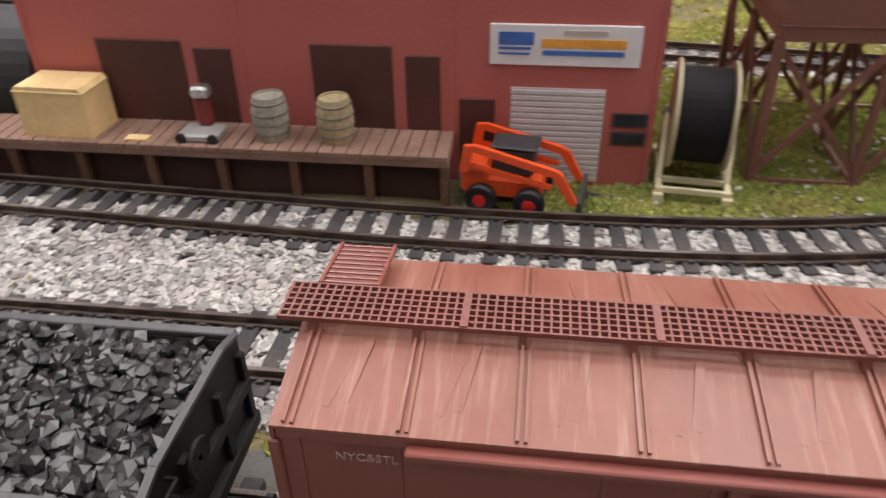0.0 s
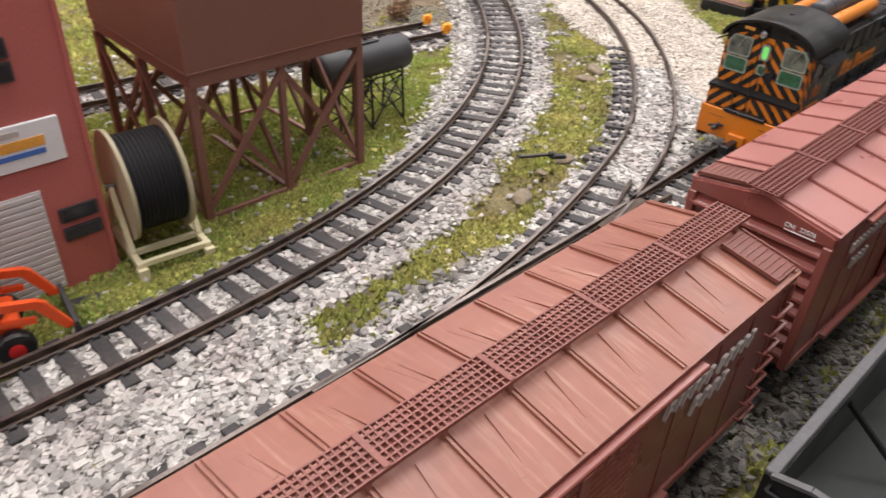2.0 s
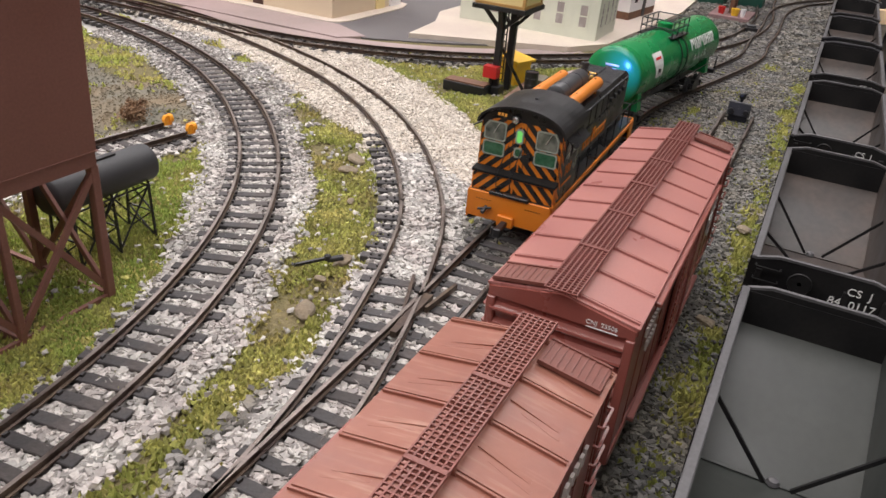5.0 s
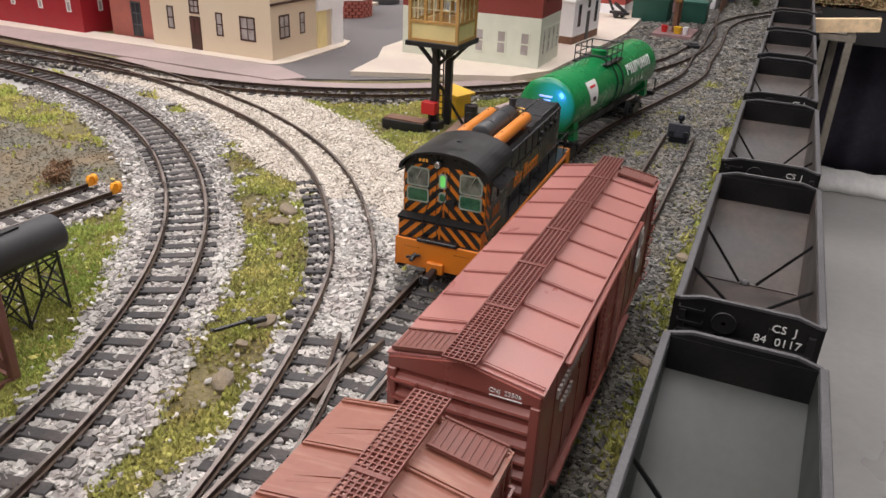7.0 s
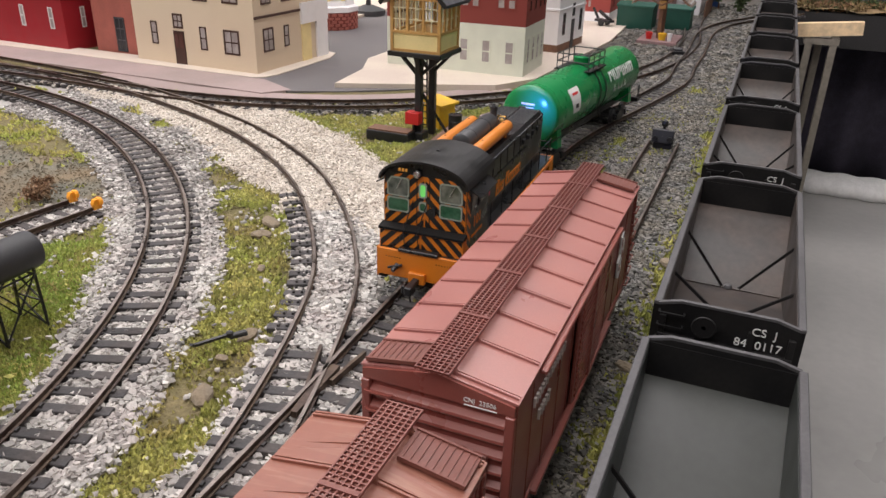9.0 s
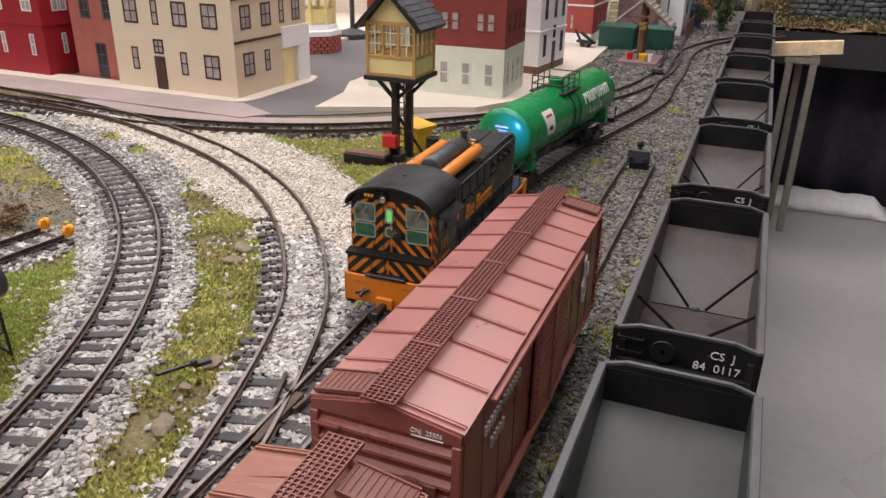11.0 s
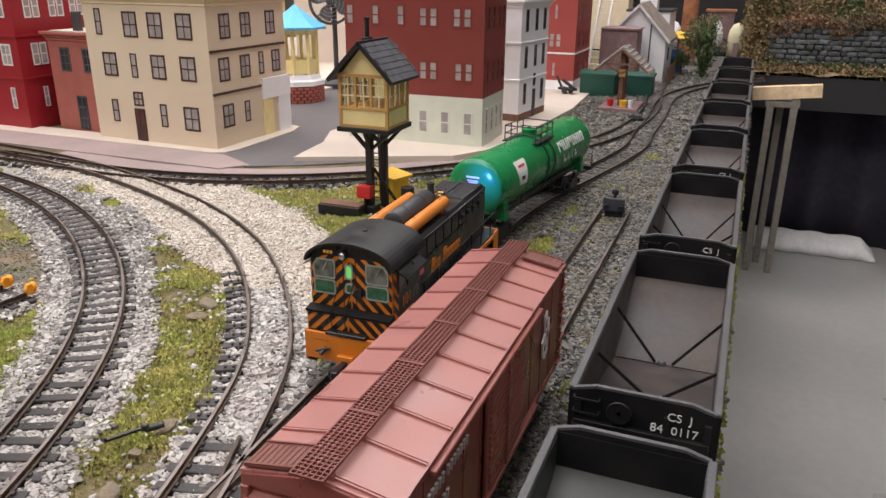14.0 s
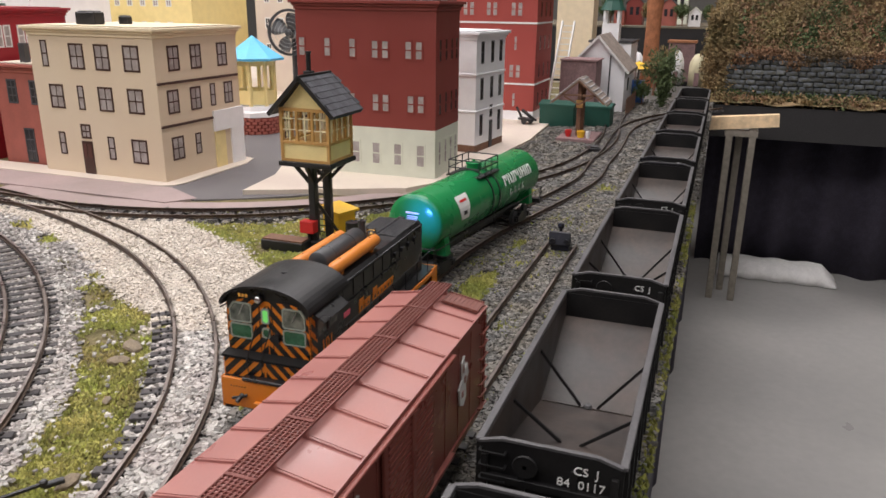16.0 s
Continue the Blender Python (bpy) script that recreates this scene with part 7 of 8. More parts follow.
def cabin():
    top = thing("signal_cabin", "pale yellow signal cabin with slate roof on black posts", "signal cabin", pose(0.7755, 0.3805, 0))
    W, D = 0.0395, 0.0425
    zf, zw, ze, zr = 0.0730, 0.0880, 0.1165, 0.1420
    part("floor_slab", cbox(-0.0035, W + 0.003, -0.003, D + 0.003, zf - 0.004, zf, 0.0004), M_BLACK, top)
    bm = bmesh.new()
    box(bm, 0, W, 0, D, zf, zw)
    part("wall", bm, M_CABIN, top, "pale yellow boarded wall")
    bm = bmesh.new()
    prism(bm, [(0, ze - 0.001), (D, ze - 0.001), (D / 2, zr - 0.003)], "x", 0.0006, W - 0.0006)
    part("gable", bm, M_CABIN, top)
    part("inner_room", cbox(0.006, W - 0.006, 0.006, D - 0.006, zw, zw + 0.001), M_CABINWOOD, top)
    # window band: posts and mullions round the cabin
    def band(o, a, n_win, length):
        step = length / n_win
        for i in range(n_win + 1):
            if a.x and i in (0, n_win):
                continue
            p = o + a * (i * step)
            bm = bmesh.new()
            bar(bm, p + Vector((0, 0, zw)), p + Vector((0, 0, ze)), 0.0026 if i in (0, n_win) else 0.0020)
            part("window_post", bm, M_CABINWOOD, top)
        end = a * (0.0014 if a.x else 0.0)
        bm = bmesh.new()
        bar(bm, o + end + Vector((0, 0, zw + 0.0008)), o + a * length - end + Vector((0, 0, zw + 0.0008)), 0.0022)
        part("window_sill", bm, M_CABINWOOD, top)
        bm = bmesh.new()
        bar(bm, o + end + Vector((0, 0, ze - 0.0012)), o + a * length - end + Vector((0, 0, ze - 0.0012)), 0.0025)
        part("window_head", bm, M_CABINWOOD, top)
        for i in range(n_win):
            bm = bmesh.new()
            c = o + a * ((i + 0.5) * step)
            bar(bm, c + Vector((0, 0, zw + 0.002)), c + Vector((0, 0, ze - 0.002)), 0.0009)
            for zz in (zw + 0.011, zw + 0.020):
                bar(bm, c - a * (step * 0.42) + Vector((0, 0, zz)), c + a * (step * 0.42) + Vector((0, 0, zz)), 0.0008)
            sash = part("sash", bm, M_CREAM, top)
            bm = bmesh.new()
            p0, p1 = c - a * (step * 0.45), c + a * (step * 0.45)
            bm.faces.new([bm.verts.new(v) for v in (p0 + Vector((0, 0, zw + 0.002)), p1 + Vector((0, 0, zw + 0.002)), p1 + Vector((0, 0, ze - 0.002)), p0 + Vector((0, 0, ze - 0.002)))])
            pane = part("pane", bm, M_GLASS, sash)
            pane.visible_shadow = False
    band(Vector((0, 0, 0)), Vector((0, 1, 0)), 3, D)
    band(Vector((0, 0, 0)), Vector((1, 0, 0)), 4, W)
    band(Vector((W, 0, 0)), Vector((0, 1, 0)), 3, D)
    band(Vector((0, D, 0)), Vector((1, 0, 0)), 4, W)
    bm = bmesh.new()
    for a, b in (((0, 0), (0, D)), ((0, 0), (W, 0)), ((W, 0), (W, D))):
        bar(bm, (*a, zf + 0.001), (*b, zf + 0.001), 0.0022)
    for a in ((0, 0), (0, D), (W, 0), (W, D)):
        bar(bm, (*a, zf), (*a, zw), 0.0024)
    part("corner_trim", bm, M_CABINWOOD, top)
    # roof: slopes with slates, black barge boards
    for s in (-1, 1):
        bm = bmesh.new()
        e0, r0 = (D / 2 + s * (D / 2 + 0.008), ze - 0.0085 + 0.004), (D / 2, zr)
        prism(bm, [e0, r0, (r0[0], r0[1] - 0.0018), (e0[0], e0[1] - 0.0018)], "x", -0.006, W + 0.005)
        slope = part("roof_slope", bm, M_SLATE, top, "dark slate roof")
        bm = bmesh.new()
        box(bm, -0.0029, 0.0029, -0.0030, 0.0030, 0, 0.0007)
        tile = link_mesh("slate", bm, M_SLATE)
        dirv = Vector((0, e0[0] - r0[0], e0[1] - r0[1]))
        ln = dirv.length
        ang = math.degrees(math.atan2(dirv.z, dirv.y))
        for row in range(7):
            p = Vector((0, r0[0], r0[1])) + dirv * ((row + 0.5) / 7)
            for k in range(9):
                share("slate", tile, slope, pose(-0.0025 + k * 0.0060 + (row % 2) * 0.0028 - 0.001, p.y, p.z, ang + (4 if s > 0 else -4 + 180 * 0) * 1, 0, 0) if s > 0 else pose(-0.0035 + k * 0.0060 + (row % 2) * 0.0028, p.y, p.z + 0.0001, ang - 180 + 4 * -1, 0, 0))
        for xx in (-0.0068, W + 0.0058):
            bm = bmesh.new()
            bar(bm, (xx, e0[0], e0[1] - 0.001), (xx, r0[0], r0[1] - 0.001), 0.0014, 0.0034)
            part("barge_board", bm, M_BLACK, top)
    part("ridge_cap", cbox(-0.007, W + 0.006, D / 2 - 0.0016, D / 2 + 0.0016, zr - 0.0008, zr + 0.0010), M_BLACK, top)
    bm = bmesh.new()
    box(bm, 0.0165, 0.0235, D / 2 + 0.002, D / 2 + 0.009, zr - 0.007, zr + 0.0025, 0.0004)
    lathe(bm, [(0.0020, zr), (0.0020, zr + 0.0160), (0.0026, zr + 0.0165), (0.0026, zr + 0.0180)], "z", (0.0200, D / 2 + 0.0055, 0), 10)
    part("stove_pipe", bm, M_BLACK, top)
    # two timber posts, brackets, brace and ladder
    for px, py in ((0.0110, 0.0225), (0.0325, 0.0195)):
        part("post", cbox(px - 0.0028, px + 0.0028, py - 0.0030, py + 0.0030, -0.004, zf - 0.004, 0.0005), M_BLACK, top)
        for oy in (0.002, D - 0.002):
            bm = bmesh.new()
            bar(bm, (px, py, 0.051), (px, oy, zf - 0.004), 0.0030, 0.0026)
            part("bracket", bm, M_BLACK, top)
    part("footing", cbox(0.0045, 0.0175, 0.0160, 0.0236, -0.0040, 0.0036, 0.0005), M_BLACK, top)
    for ox, px in ((-0.001, 0.0110), (W, 0.0325)):
        bm = bmesh.new()
        bar(bm, (px, 0.0205, 0.051), (ox, 0.0205, zf - 0.004), 0.0028, 0.0026)
        part("bracket", bm, M_BLACK, top)
    bm = bmesh.new()
    bar(bm, (0.0130, 0.0200, 0.036), (0.0250, 0.0015, 0.0010), 0.0026)
    part("brace", bm, M_BLACK, top)
    for s in (-1, 1):
        bm = bmesh.new()
        bar(bm, (0.041, 0.0310 + s * 0.0032, -0.002), (0.0385, 0.0310 + s * 0.0032, zf - 0.004), 0.0011)
        part("ladder_rail", bm, M_BLACK, top)
    for i in range(12):
        c = Vector((0.041, 0.0310, -0.002)).lerp(Vector((0.0385, 0.0310, zf - 0.004)), (i + 0.5) / 12)
        bm = bmesh.new()
        bar(bm, c + Vector((0, -0.0032, 0)), c + Vector((0, 0.0032, 0)), 0.0009)
        part("rung", bm, M_BLACK, top)


cabin()
deck = thing("plank_platform", "low wooden platform under the signal cabin", "platform", pose(0.7755, 0.3805, 0))
bm = bmesh.new()
prism(bm, [(-0.0085, 0.0055), (-0.0025, -0.0165), (0.0715, -0.0105), (0.0655, 0.0115)], "z", -0.0050, 0.0004)
part("deck", bm, M_DOCK, deck)
bm = bmesh.new()
box(bm, -0.009, 0.008, 0.024, 0.064, -0.004, 0.0046, 0.0004)
part("timber", bm, M_BLACK, deck)
part("walk_plank", cbox(-0.0075, 0.0065, 0.025, 0.063, 0.0046, 0.0058), M_TIMBER, deck)
rbx = thing("relay_box", "small red box on a post of the signal cabin", "box", pose(0.7815, 0.4055, 0.0))
part("box", cbox(-0.0045, 0.0045, -0.0065, 0.0065, 0.0110, 0.0215, 0.0005), M_RED, rbx)
part("post", cbox(-0.001, 0.001, -0.001, 0.001, 0.0050, 0.0110), M_BLACK, rbx)
hut = thing("yellow_hut", "small yellow hut with an open slanted roof", "hut", pose(0.832, 0.4045, 0.0, 0, 0, -18))
part("body", cbox(-0.010, 0.012, -0.011, 0.009, -0.004, 0.0175, 0.0005), M_YELLOW, hut)
bm = bmesh.new()
prism(bm, [(-0.014, 0.0175), (0.012, 0.0205), (0.012, 0.0225), (-0.014, 0.0195)], "x", -0.012, 0.014)
part("roof", bm, M_YELLOW, hut)
drum = thing("oil_drum", "black oil drum on the plank platform", "drum", pose(0.806, 0.3765, 0.0004))
bm = bmesh.new()
lathe(bm, [(0.0058, 0), (0.0060, 0.0005), (0.0060, 0.005), (0.0063, 0.0054), (0.0060, 0.0058), (0.0060, 0.0105), (0.0063, 0.0109), (0.0060, 0.0113), (0.0060, 0.0165), (0.0054, 0.0165), (0.0054, 0.016)], "z", (0, 0, 0), 18)
part("shell", bm, M_BLACK, drum)
part("bung", cbox(0.002, 0.0035, 0.001, 0.0025, 0.0160, 0.0168), M_DKGREY, drum)

pallet = thing("stone_block", "flat grey stone block on the plank platform", "block", pose(0.8285, 0.3775, 0.0004, 0, 0, 6))
part("block", cbox(-0.0105, 0.0105, -0.0075, 0.0075, 0, 0.0068, 0.0008), M_DIRTGREY, pallet)

# pavements, road
def slab(name, outline, z, mat, label, category):
    bm = bmesh.new()
    prism(bm, outline, "z", -0.006, z)
    return solo(name, bm, mat, label, category, kind="structure")


slab("road", [(0.880, 0.60), (0.905, 0.553), (0.955, 0.485), (1.05, 0.58), (1.60, 0.62), (2.30, 0.62), (2.30, 0.78), (1.15, 0.80), (1.11, 0.70), (0.880, 0.68)], -0.0030, M_ROAD, "dark grey town street", "road")
strip = [(x + math.sin(h) * o, y - math.cos(h) * o) for o, pts in ((0.0275, LINE_F[190:330:8]), (0.060, LINE_F[190:330:8][::-1])) for x, y, h in pts]
slab("trackside_walk", strip, -0.0036, M_PINKWALK, "pinkish walkway edge beside the town track", "pavement")
slab("pavement_1", [(0.914, 0.672), (0.922, 0.660), (0.940, 0.655), (1.06, 0.655), (1.09, 0.665), (1.098, 0.69), (1.10, 0.87), (0.95, 0.872), (0.95, 1.30), (0.914, 1.30)], -0.0018, M_PAVE, "cream pavement round the beige house", "pavement")
slab("pavement_2", [(0.858, 0.62), (0.885, 0.60), (0.914, 0.655), (0.914, 1.35), (0.862, 1.35)], -0.0024, M_PINKWALK, "pinkish walkway along the track", "pavement")
slab("pavement_3", [(0.918, 0.565), (0.995, 0.405), (1.05, 0.375), (1.36, 0.352), (1.66, 0.365), (1.75, 0.42), (1.75, 0.60), (1.06, 0.60), (1.0, 0.575)], 0.0022, M_PAVE, "cream pavement before the red house", "pavement")
slab("pavement_4", [(1.15, 0.80), (2.30, 0.78), (2.30, 1.60), (1.12, 1.60), (1.12, 0.90)], 0.0018, M_PAVE, "cream square behind the beige house", "pavement")
slab("pink_patch", [(0.855, 0.335), (0.93, 0.325), (0.935, 0.362), (0.872, 0.378)], 0.0004, M_PINKWALK, "pinkish paved patch by the track", "pavement")

# ---- the far end of the yard ----
shed = thing("open_shed", "small open shelter with a grey gabled roof on a post", "shelter", pose(1.420, 0.258, 0))
part("floor_slab", cbox(-0.036, 0.048, 0.002, 0.060, -0.004, 0.003, 0.0005), M_SHEDWOOD, shed, "reddish floor board")
for px in (0.000, 0.034):
    part("post", cbox(px - 0.003, px + 0.003, 0.030, 0.036, 0.003, 0.086), M_TIMBER, shed)
part("notice", cbox(-0.0042, -0.003, 0.0275, 0.0375, 0.046, 0.058), M_CABINWOOD, shed, "faded yellow notice on the post")
for s in (-1, 1):
    bm = bmesh.new()
    prism(bm, [(0.033 + s * 0.044, 0.054), (0.033, 0.092), (0.033, 0.089), (0.033 + s * 0.044, 0.051)], "x", -0.014, 0.044)
    slope = part("roof_slope", bm, M_SHINGLE, shed, "grey plank roof")
    for k in range(7):
        t = (k + 0.5) / 7
        bm = bmesh.new()
        bar(bm, (-0.014, 0.033 + s * 0.044 * t, 0.0922 - 0.038 * t), (0.044, 0.033 + s * 0.044 * t, 0.0922 - 0.038 * t), 0.0028, 0.0014)
        part("roof_batten", bm, M_BATTEN, slope)
bm = bmesh.new()
for s in (-1, 1):
    bar(bm, (-0.013, 0.033 + s * 0.040, 0.054), (-0.013, 0.033, 0.087), 0.0024)
    bar(bm, (-0.013, 0.033 + s * 0.022, 0.064), (-0.013, 0.033, 0.052), 0.0022)
bar(bm, (-0.013, 0.006, 0.066), (-0.013, 0.060, 0.066), 0.0024)
part("gable_truss", bm, M_TIMBER, shed)
for nm, (cx, cy, sx, h, mt, lab) in {"yellow_tub": (1.402, 0.283, 0.012, 0.010, M_YELLOW, "small yellow tub in the shelter"), "red_tub": (1.405, 0.303, 0.010, 0.010, M_RED, "small red tub in the shelter"), "white_can": (1.398, 0.2715, 0.007, 0.011, M_WHITEWALL, "small white can in the shelter")}.items():
    t = thing(nm, lab, "tub", pose(cx, cy, 0.003))
    bm = bmesh.new()
    lathe(bm, [(sx * 0.4, 0), (sx * 0.55, h), (sx * 0.45, h), (sx * 0.4, h * 0.8)], "z", (0, 0, 0), 12)
    part("body", bm, mt, t)
for gx0, gy0, lx, ly, h, lab in ((1.525, 0.318, 0.050, 0.058, 0.033, "dark green rubbish skip with sloping lid"), (1.552, 0.260, 0.042, 0.050, 0.030, "dark green storage bin by the shelter")):
    g = thing("skip_bin", lab, "skip", pose(gx0, gy0, 0))
    bm = bmesh.new()
    prism(bm, [(0, -0.003), (lx, -0.003), (lx + 0.004, h), (-0.004, h)], "y", 0, ly)
    part("body", bm, M_GREENBOX, g)
    bm = bmesh.new()
    prism(bm, [(-0.005, h), (lx + 0.005, h), (lx + 0.005, h + 0.003), (lx * 0.5, h + 0.007), (-0.005, h + 0.003)], "y", -0.002, ly + 0.002)
    part("lid", bm, M_GREENBOX, g)

barn = thing("plank_shed", "greyish red plank shed with a flat roof", "shed", pose(1.665, 0.306, 0))
part("wall", cbox(0, 0.065, 0, 0.066, -0.004, 0.098), M_SHEDWOOD, barn)
for k in range(13):
    part("plank", cbox(-0.0012, 0.0, 0.0006 + k * 0.0051, 0.0051 + k * 0.0051, -0.004, 0.097 + 0.0012 * math.sin(k * 2.3), 0.0002), M_SHEDWOOD, barn)
part("roof", cbox(-0.004, 0.068, -0.003, 0.067, 0.099, 0.1015), M_SHEDWOOD, barn)

cottage = thing("white_cottage", "white gabled cottage with a grey-brown shingle roof", "building", pose(1.752, 0.2640, 0))
bm = bmesh.new()
prism(bm, [(0, -0.004), (0.108, -0.004), (0.108, 0.082), (0.054, 0.138), (0, 0.082)], "x", 0, 0.14)
part("wall", bm, M_WHITEWALL, cottage)
for s in (-1, 1):
    bm = bmesh.new()
    prism(bm, [(0.054 + s * 0.062, 0.076), (0.054, 0.143), (0.054, 0.138), (0.054 + s * 0.062, 0.071)], "x", -0.008, 0.148)
    part("roof_slope", bm, M_SHINGLE, cottage, "grey-brown shingle roof")
for s in (-1, 1):
    bm = bmesh.new()
    bar(bm, (-0.0085, 0.054 + s * 0.062, 0.073), (-0.0085, 0.054, 0.140), 0.0016, 0.004)
    part("barge_board", bm, M_WHITE, cottage)
part("downpipe", cbox(-0.002, 0.0, 0.028, 0.0305, 0.02, 0.105), M_DKGREY, cottage)
part("window", cbox(0.050, 0.066, -0.001, 0.0, 0.035, 0.060), M_DKPANE, cottage)
fence = thing("board_fence", "low brown board fence along the cottage", "fence", pose(1.700, 0.2500, 0))
for k in range(18):
    part("fence_board", cbox(k * 0.0085, k * 0.0085 + 0.0078, 0, 0.0015, -0.004, 0.030 + 0.001 * math.sin(k * 1.7)), M_TIMBER, fence)

church = thing("church", "white church with a dark green steeple", "church", pose(2.15, 0.30, 0))
part("wall", cbox(0, 0.14, 0, 0.10, -0.004, 0.11), M_WHITEWALL, church)
part("tower", cbox(-0.02, 0.02, 0.03, 0.07, -0.004, 0.155), M_WHITEWALL, church)
bm = bmesh.new()
lathe(bm, [(0.030, 0.185), (0.020, 0.205), (0.006, 0.30), (0.0008, 0.33)], "z", (0, 0.05, 0), 8)
part("steeple", bm, M_GREENBOX, church)
bm = bmesh.new()
for sx in (-1, 1):
    for sy in (-1, 1):
        box(bm, sx * 0.016 - 0.003, sx * 0.016 + 0.003, 0.05 + sy * 0.016 - 0.003, 0.05 + sy * 0.016 + 0.003, 0.155, 0.186)
part("belfry", bm, M_WHITEWALL, church)
part("roof", cbox(-0.003, 0.143, -0.003, 0.103, 0.11, 0.115), M_DKGREY, church)

stairs = thing("fire_stairs", "white outdoor stair against the dark red house", "stairs", pose(1.680, 0.3862, 0))
bm = bmesh.new()
for s in (-1, 1):
    bar(bm, (0.0, s * 0.012, 0.0), (0.11, s * 0.012, 0.165), 0.003, 0.007)
part("stringer", bm, M_WHITE, stairs)
for k in range(14):
    part("step", cbox(0.004 + k * 0.0076, 0.014 + k * 0.0076, -0.0115, 0.0115, 0.008 + k * 0.0114, 0.0095 + k * 0.0114), M_WHITE, stairs)

# hand cart on the pavement
cart = thing("hand_cart", "small black hand cart on the pavement", "cart", pose(1.506, 0.3930, 0.0022, 0, 0, 60))
part("bed", cbox(-0.016, 0.016, -0.007, 0.007, 0.006, 0.010, 0.0005), M_BLACK, cart)
bm = bmesh.new()
bar(bm, (0.014, 0, 0.010), (0.026, 0, 0.026), 0.003)
bar(bm, (-0.014, 0, 0.010), (0.012, 0, 0.022), 0.004)
part("handle", bm, M_BLACK, cart)
for s in (-1, 1):
    bm = bmesh.new()
    lathe(bm, [(0.0015, s * 0.007), (0.006, s * 0.007), (0.006, s * 0.009), (0.0015, s * 0.009)], "y", (0, 0, 0.006), 12)
    bmesh.ops.recalc_face_normals(bm, faces=bm.faces[:])
    part("wheel", bm, M_BLACK, cart)


def leaf_cloud(name, centres, spread, size, n, mat, parent, seed, slim=0.4):
    rng = np.random.default_rng(seed)
    c = np.asarray(centres)[rng.integers(0, len(centres), n)] + rng.normal(0, 1, (n, 3)) * np.asarray(spread)
    d1 = rng.normal(0, 1, (n, 3))
    d1 /= np.linalg.norm(d1, axis=1, keepdims=True)
    d2 = np.cross(d1, rng.normal(0, 1, (n, 3)))
    d2 /= np.linalg.norm(d2, axis=1, keepdims=True)
    s = rng.uniform(0.5, 1.3, (n, 1)) * size
    v = np.stack([c - d1 * s, c + d2 * s * slim, c + d1 * s, c - d2 * s * slim], 1).reshape(-1, 3)
    me = bpy.data.meshes.new(name)
    me.from_pydata(v.tolist(), [], np.arange(n * 4).reshape(-1, 4).tolist())
    me.materials.append(mat)
    ob = new(name, me)
    ob.parent = parent
    return ob


def tree(x, y, h, seed, mat, label, ground=0.0):
    top = thing("tree", label, "tree", pose(x, y, ground))
    rs = random.Random(seed)
    bm = bmesh.new()
    rod(bm, (0, 0, -0.005), (0.002, 0.001, h * 0.55), h * 0.035, 8, h * 0.02)
    tips = []
    for i in range(11):
        a = rs.uniform(0, 6.28)
        z0 = h * rs.uniform(0.15, 0.5)
        e = (math.cos(a) * h * rs.uniform(0.2, 0.42), math.sin(a) * h * rs.uniform(0.2, 0.42), h * rs.uniform(0.45, 0.95))
        rod(bm, (0.001, 0.0, z0), e, h * 0.012, 6, h * 0.004)
        tips.append(e)
        tips.append(tuple(v * 0.7 + (0, 0, z0)[k] * 0.3 for k, v in enumerate(e)))
    part("trunk", bm, M_TIMBER, top)
    leaf_cloud("crown", tips, (h * 0.07, h * 0.07, h * 0.07), h * 0.05, 2200, mat, top, seed)


def spiky_bush(x, y, h, wide, seed, label):
    """Many long stems fanning from the ground, with leaves along each."""
    top = thing("bush", label, "bush", pose(x, y, -0.003))
    rs = random.Random(seed)
    bm = bmesh.new()
    tips = []
    for i in range(46):
        a, reach, lift = rs.uniform(0, 6.28), wide * rs.uniform(0.15, 1.0), h * rs.uniform(0.45, 0.98)
        mid = Vector((math.cos(a) * reach * 0.35, math.sin(a) * reach * 0.35, lift * 0.6))
        end = Vector((math.cos(a) * reach, math.sin(a) * reach, lift))
        rod(bm, (mid.x * 0.2, mid.y * 0.2, 0), mid, 0.0010, 5, 0.0007)
        rod(bm, mid, end, 0.0007, 5, 0.0003)
        tips += [tuple(mid.lerp(end, t)) for t in (0.0, 0.35, 0.7, 1.0)] + [tuple(mid * 0.6)]
    part("twig_cluster", bm, M_FOLIAGEG, top)
    leaf_cloud("leaves", tips, (0.0042, 0.0042, 0.0060), 0.0066, 1500, M_FOLIAGEG, top, seed, 0.24)


spiky_bush(1.862, 0.198, 0.118, 0.040, 3, "spiky dark green bush with fanning stems")
tree(2.10, 0.235, 0.10, 5, M_FOLIAGE, "olive green tree with thin crown")
tree(1.885, 0.240, 0.05, 9, M_FOLIAGEG, "low dark green shrub by the cottage")
um = thing("parasol", "yellow parasol over a blue stall", "parasol", pose(1.925, 0.2560, 0))
bm = bmesh.new()
lathe(bm, [(0.022, 0.070), (0.012, 0.080), (0.0005, 0.084)], "z", (0, 0, 0), 10)
part("canopy", bm, M_YELLOW, um)
bm = bmesh.new()
rod(bm, (0, 0, -0.004), (0, 0, 0.08), 0.0015, 6)
part("pole", bm, M_EDGE, um)
part("stall", cbox(-0.012, 0.012, -0.014, 0.014, -0.004, 0.045), M_BLUESIGN, um)
trunk = thing("rust_column", "rusty orange-brown column far behind the trees", "column", pose(2.30, 0.266, 0))
bm = bmesh.new()
lathe(bm, [(0.026, -0.005), (0.020, 0.05), (0.018, 0.16), (0.024, 0.26), (0.030, 0.33)], "z", (0, 0, 0), 14)
part("shaft", bm, material("rusty_bark", (0.33, 0.13, 0.06), 0.85, 0, 300, 0.25, 0.4), trunk)

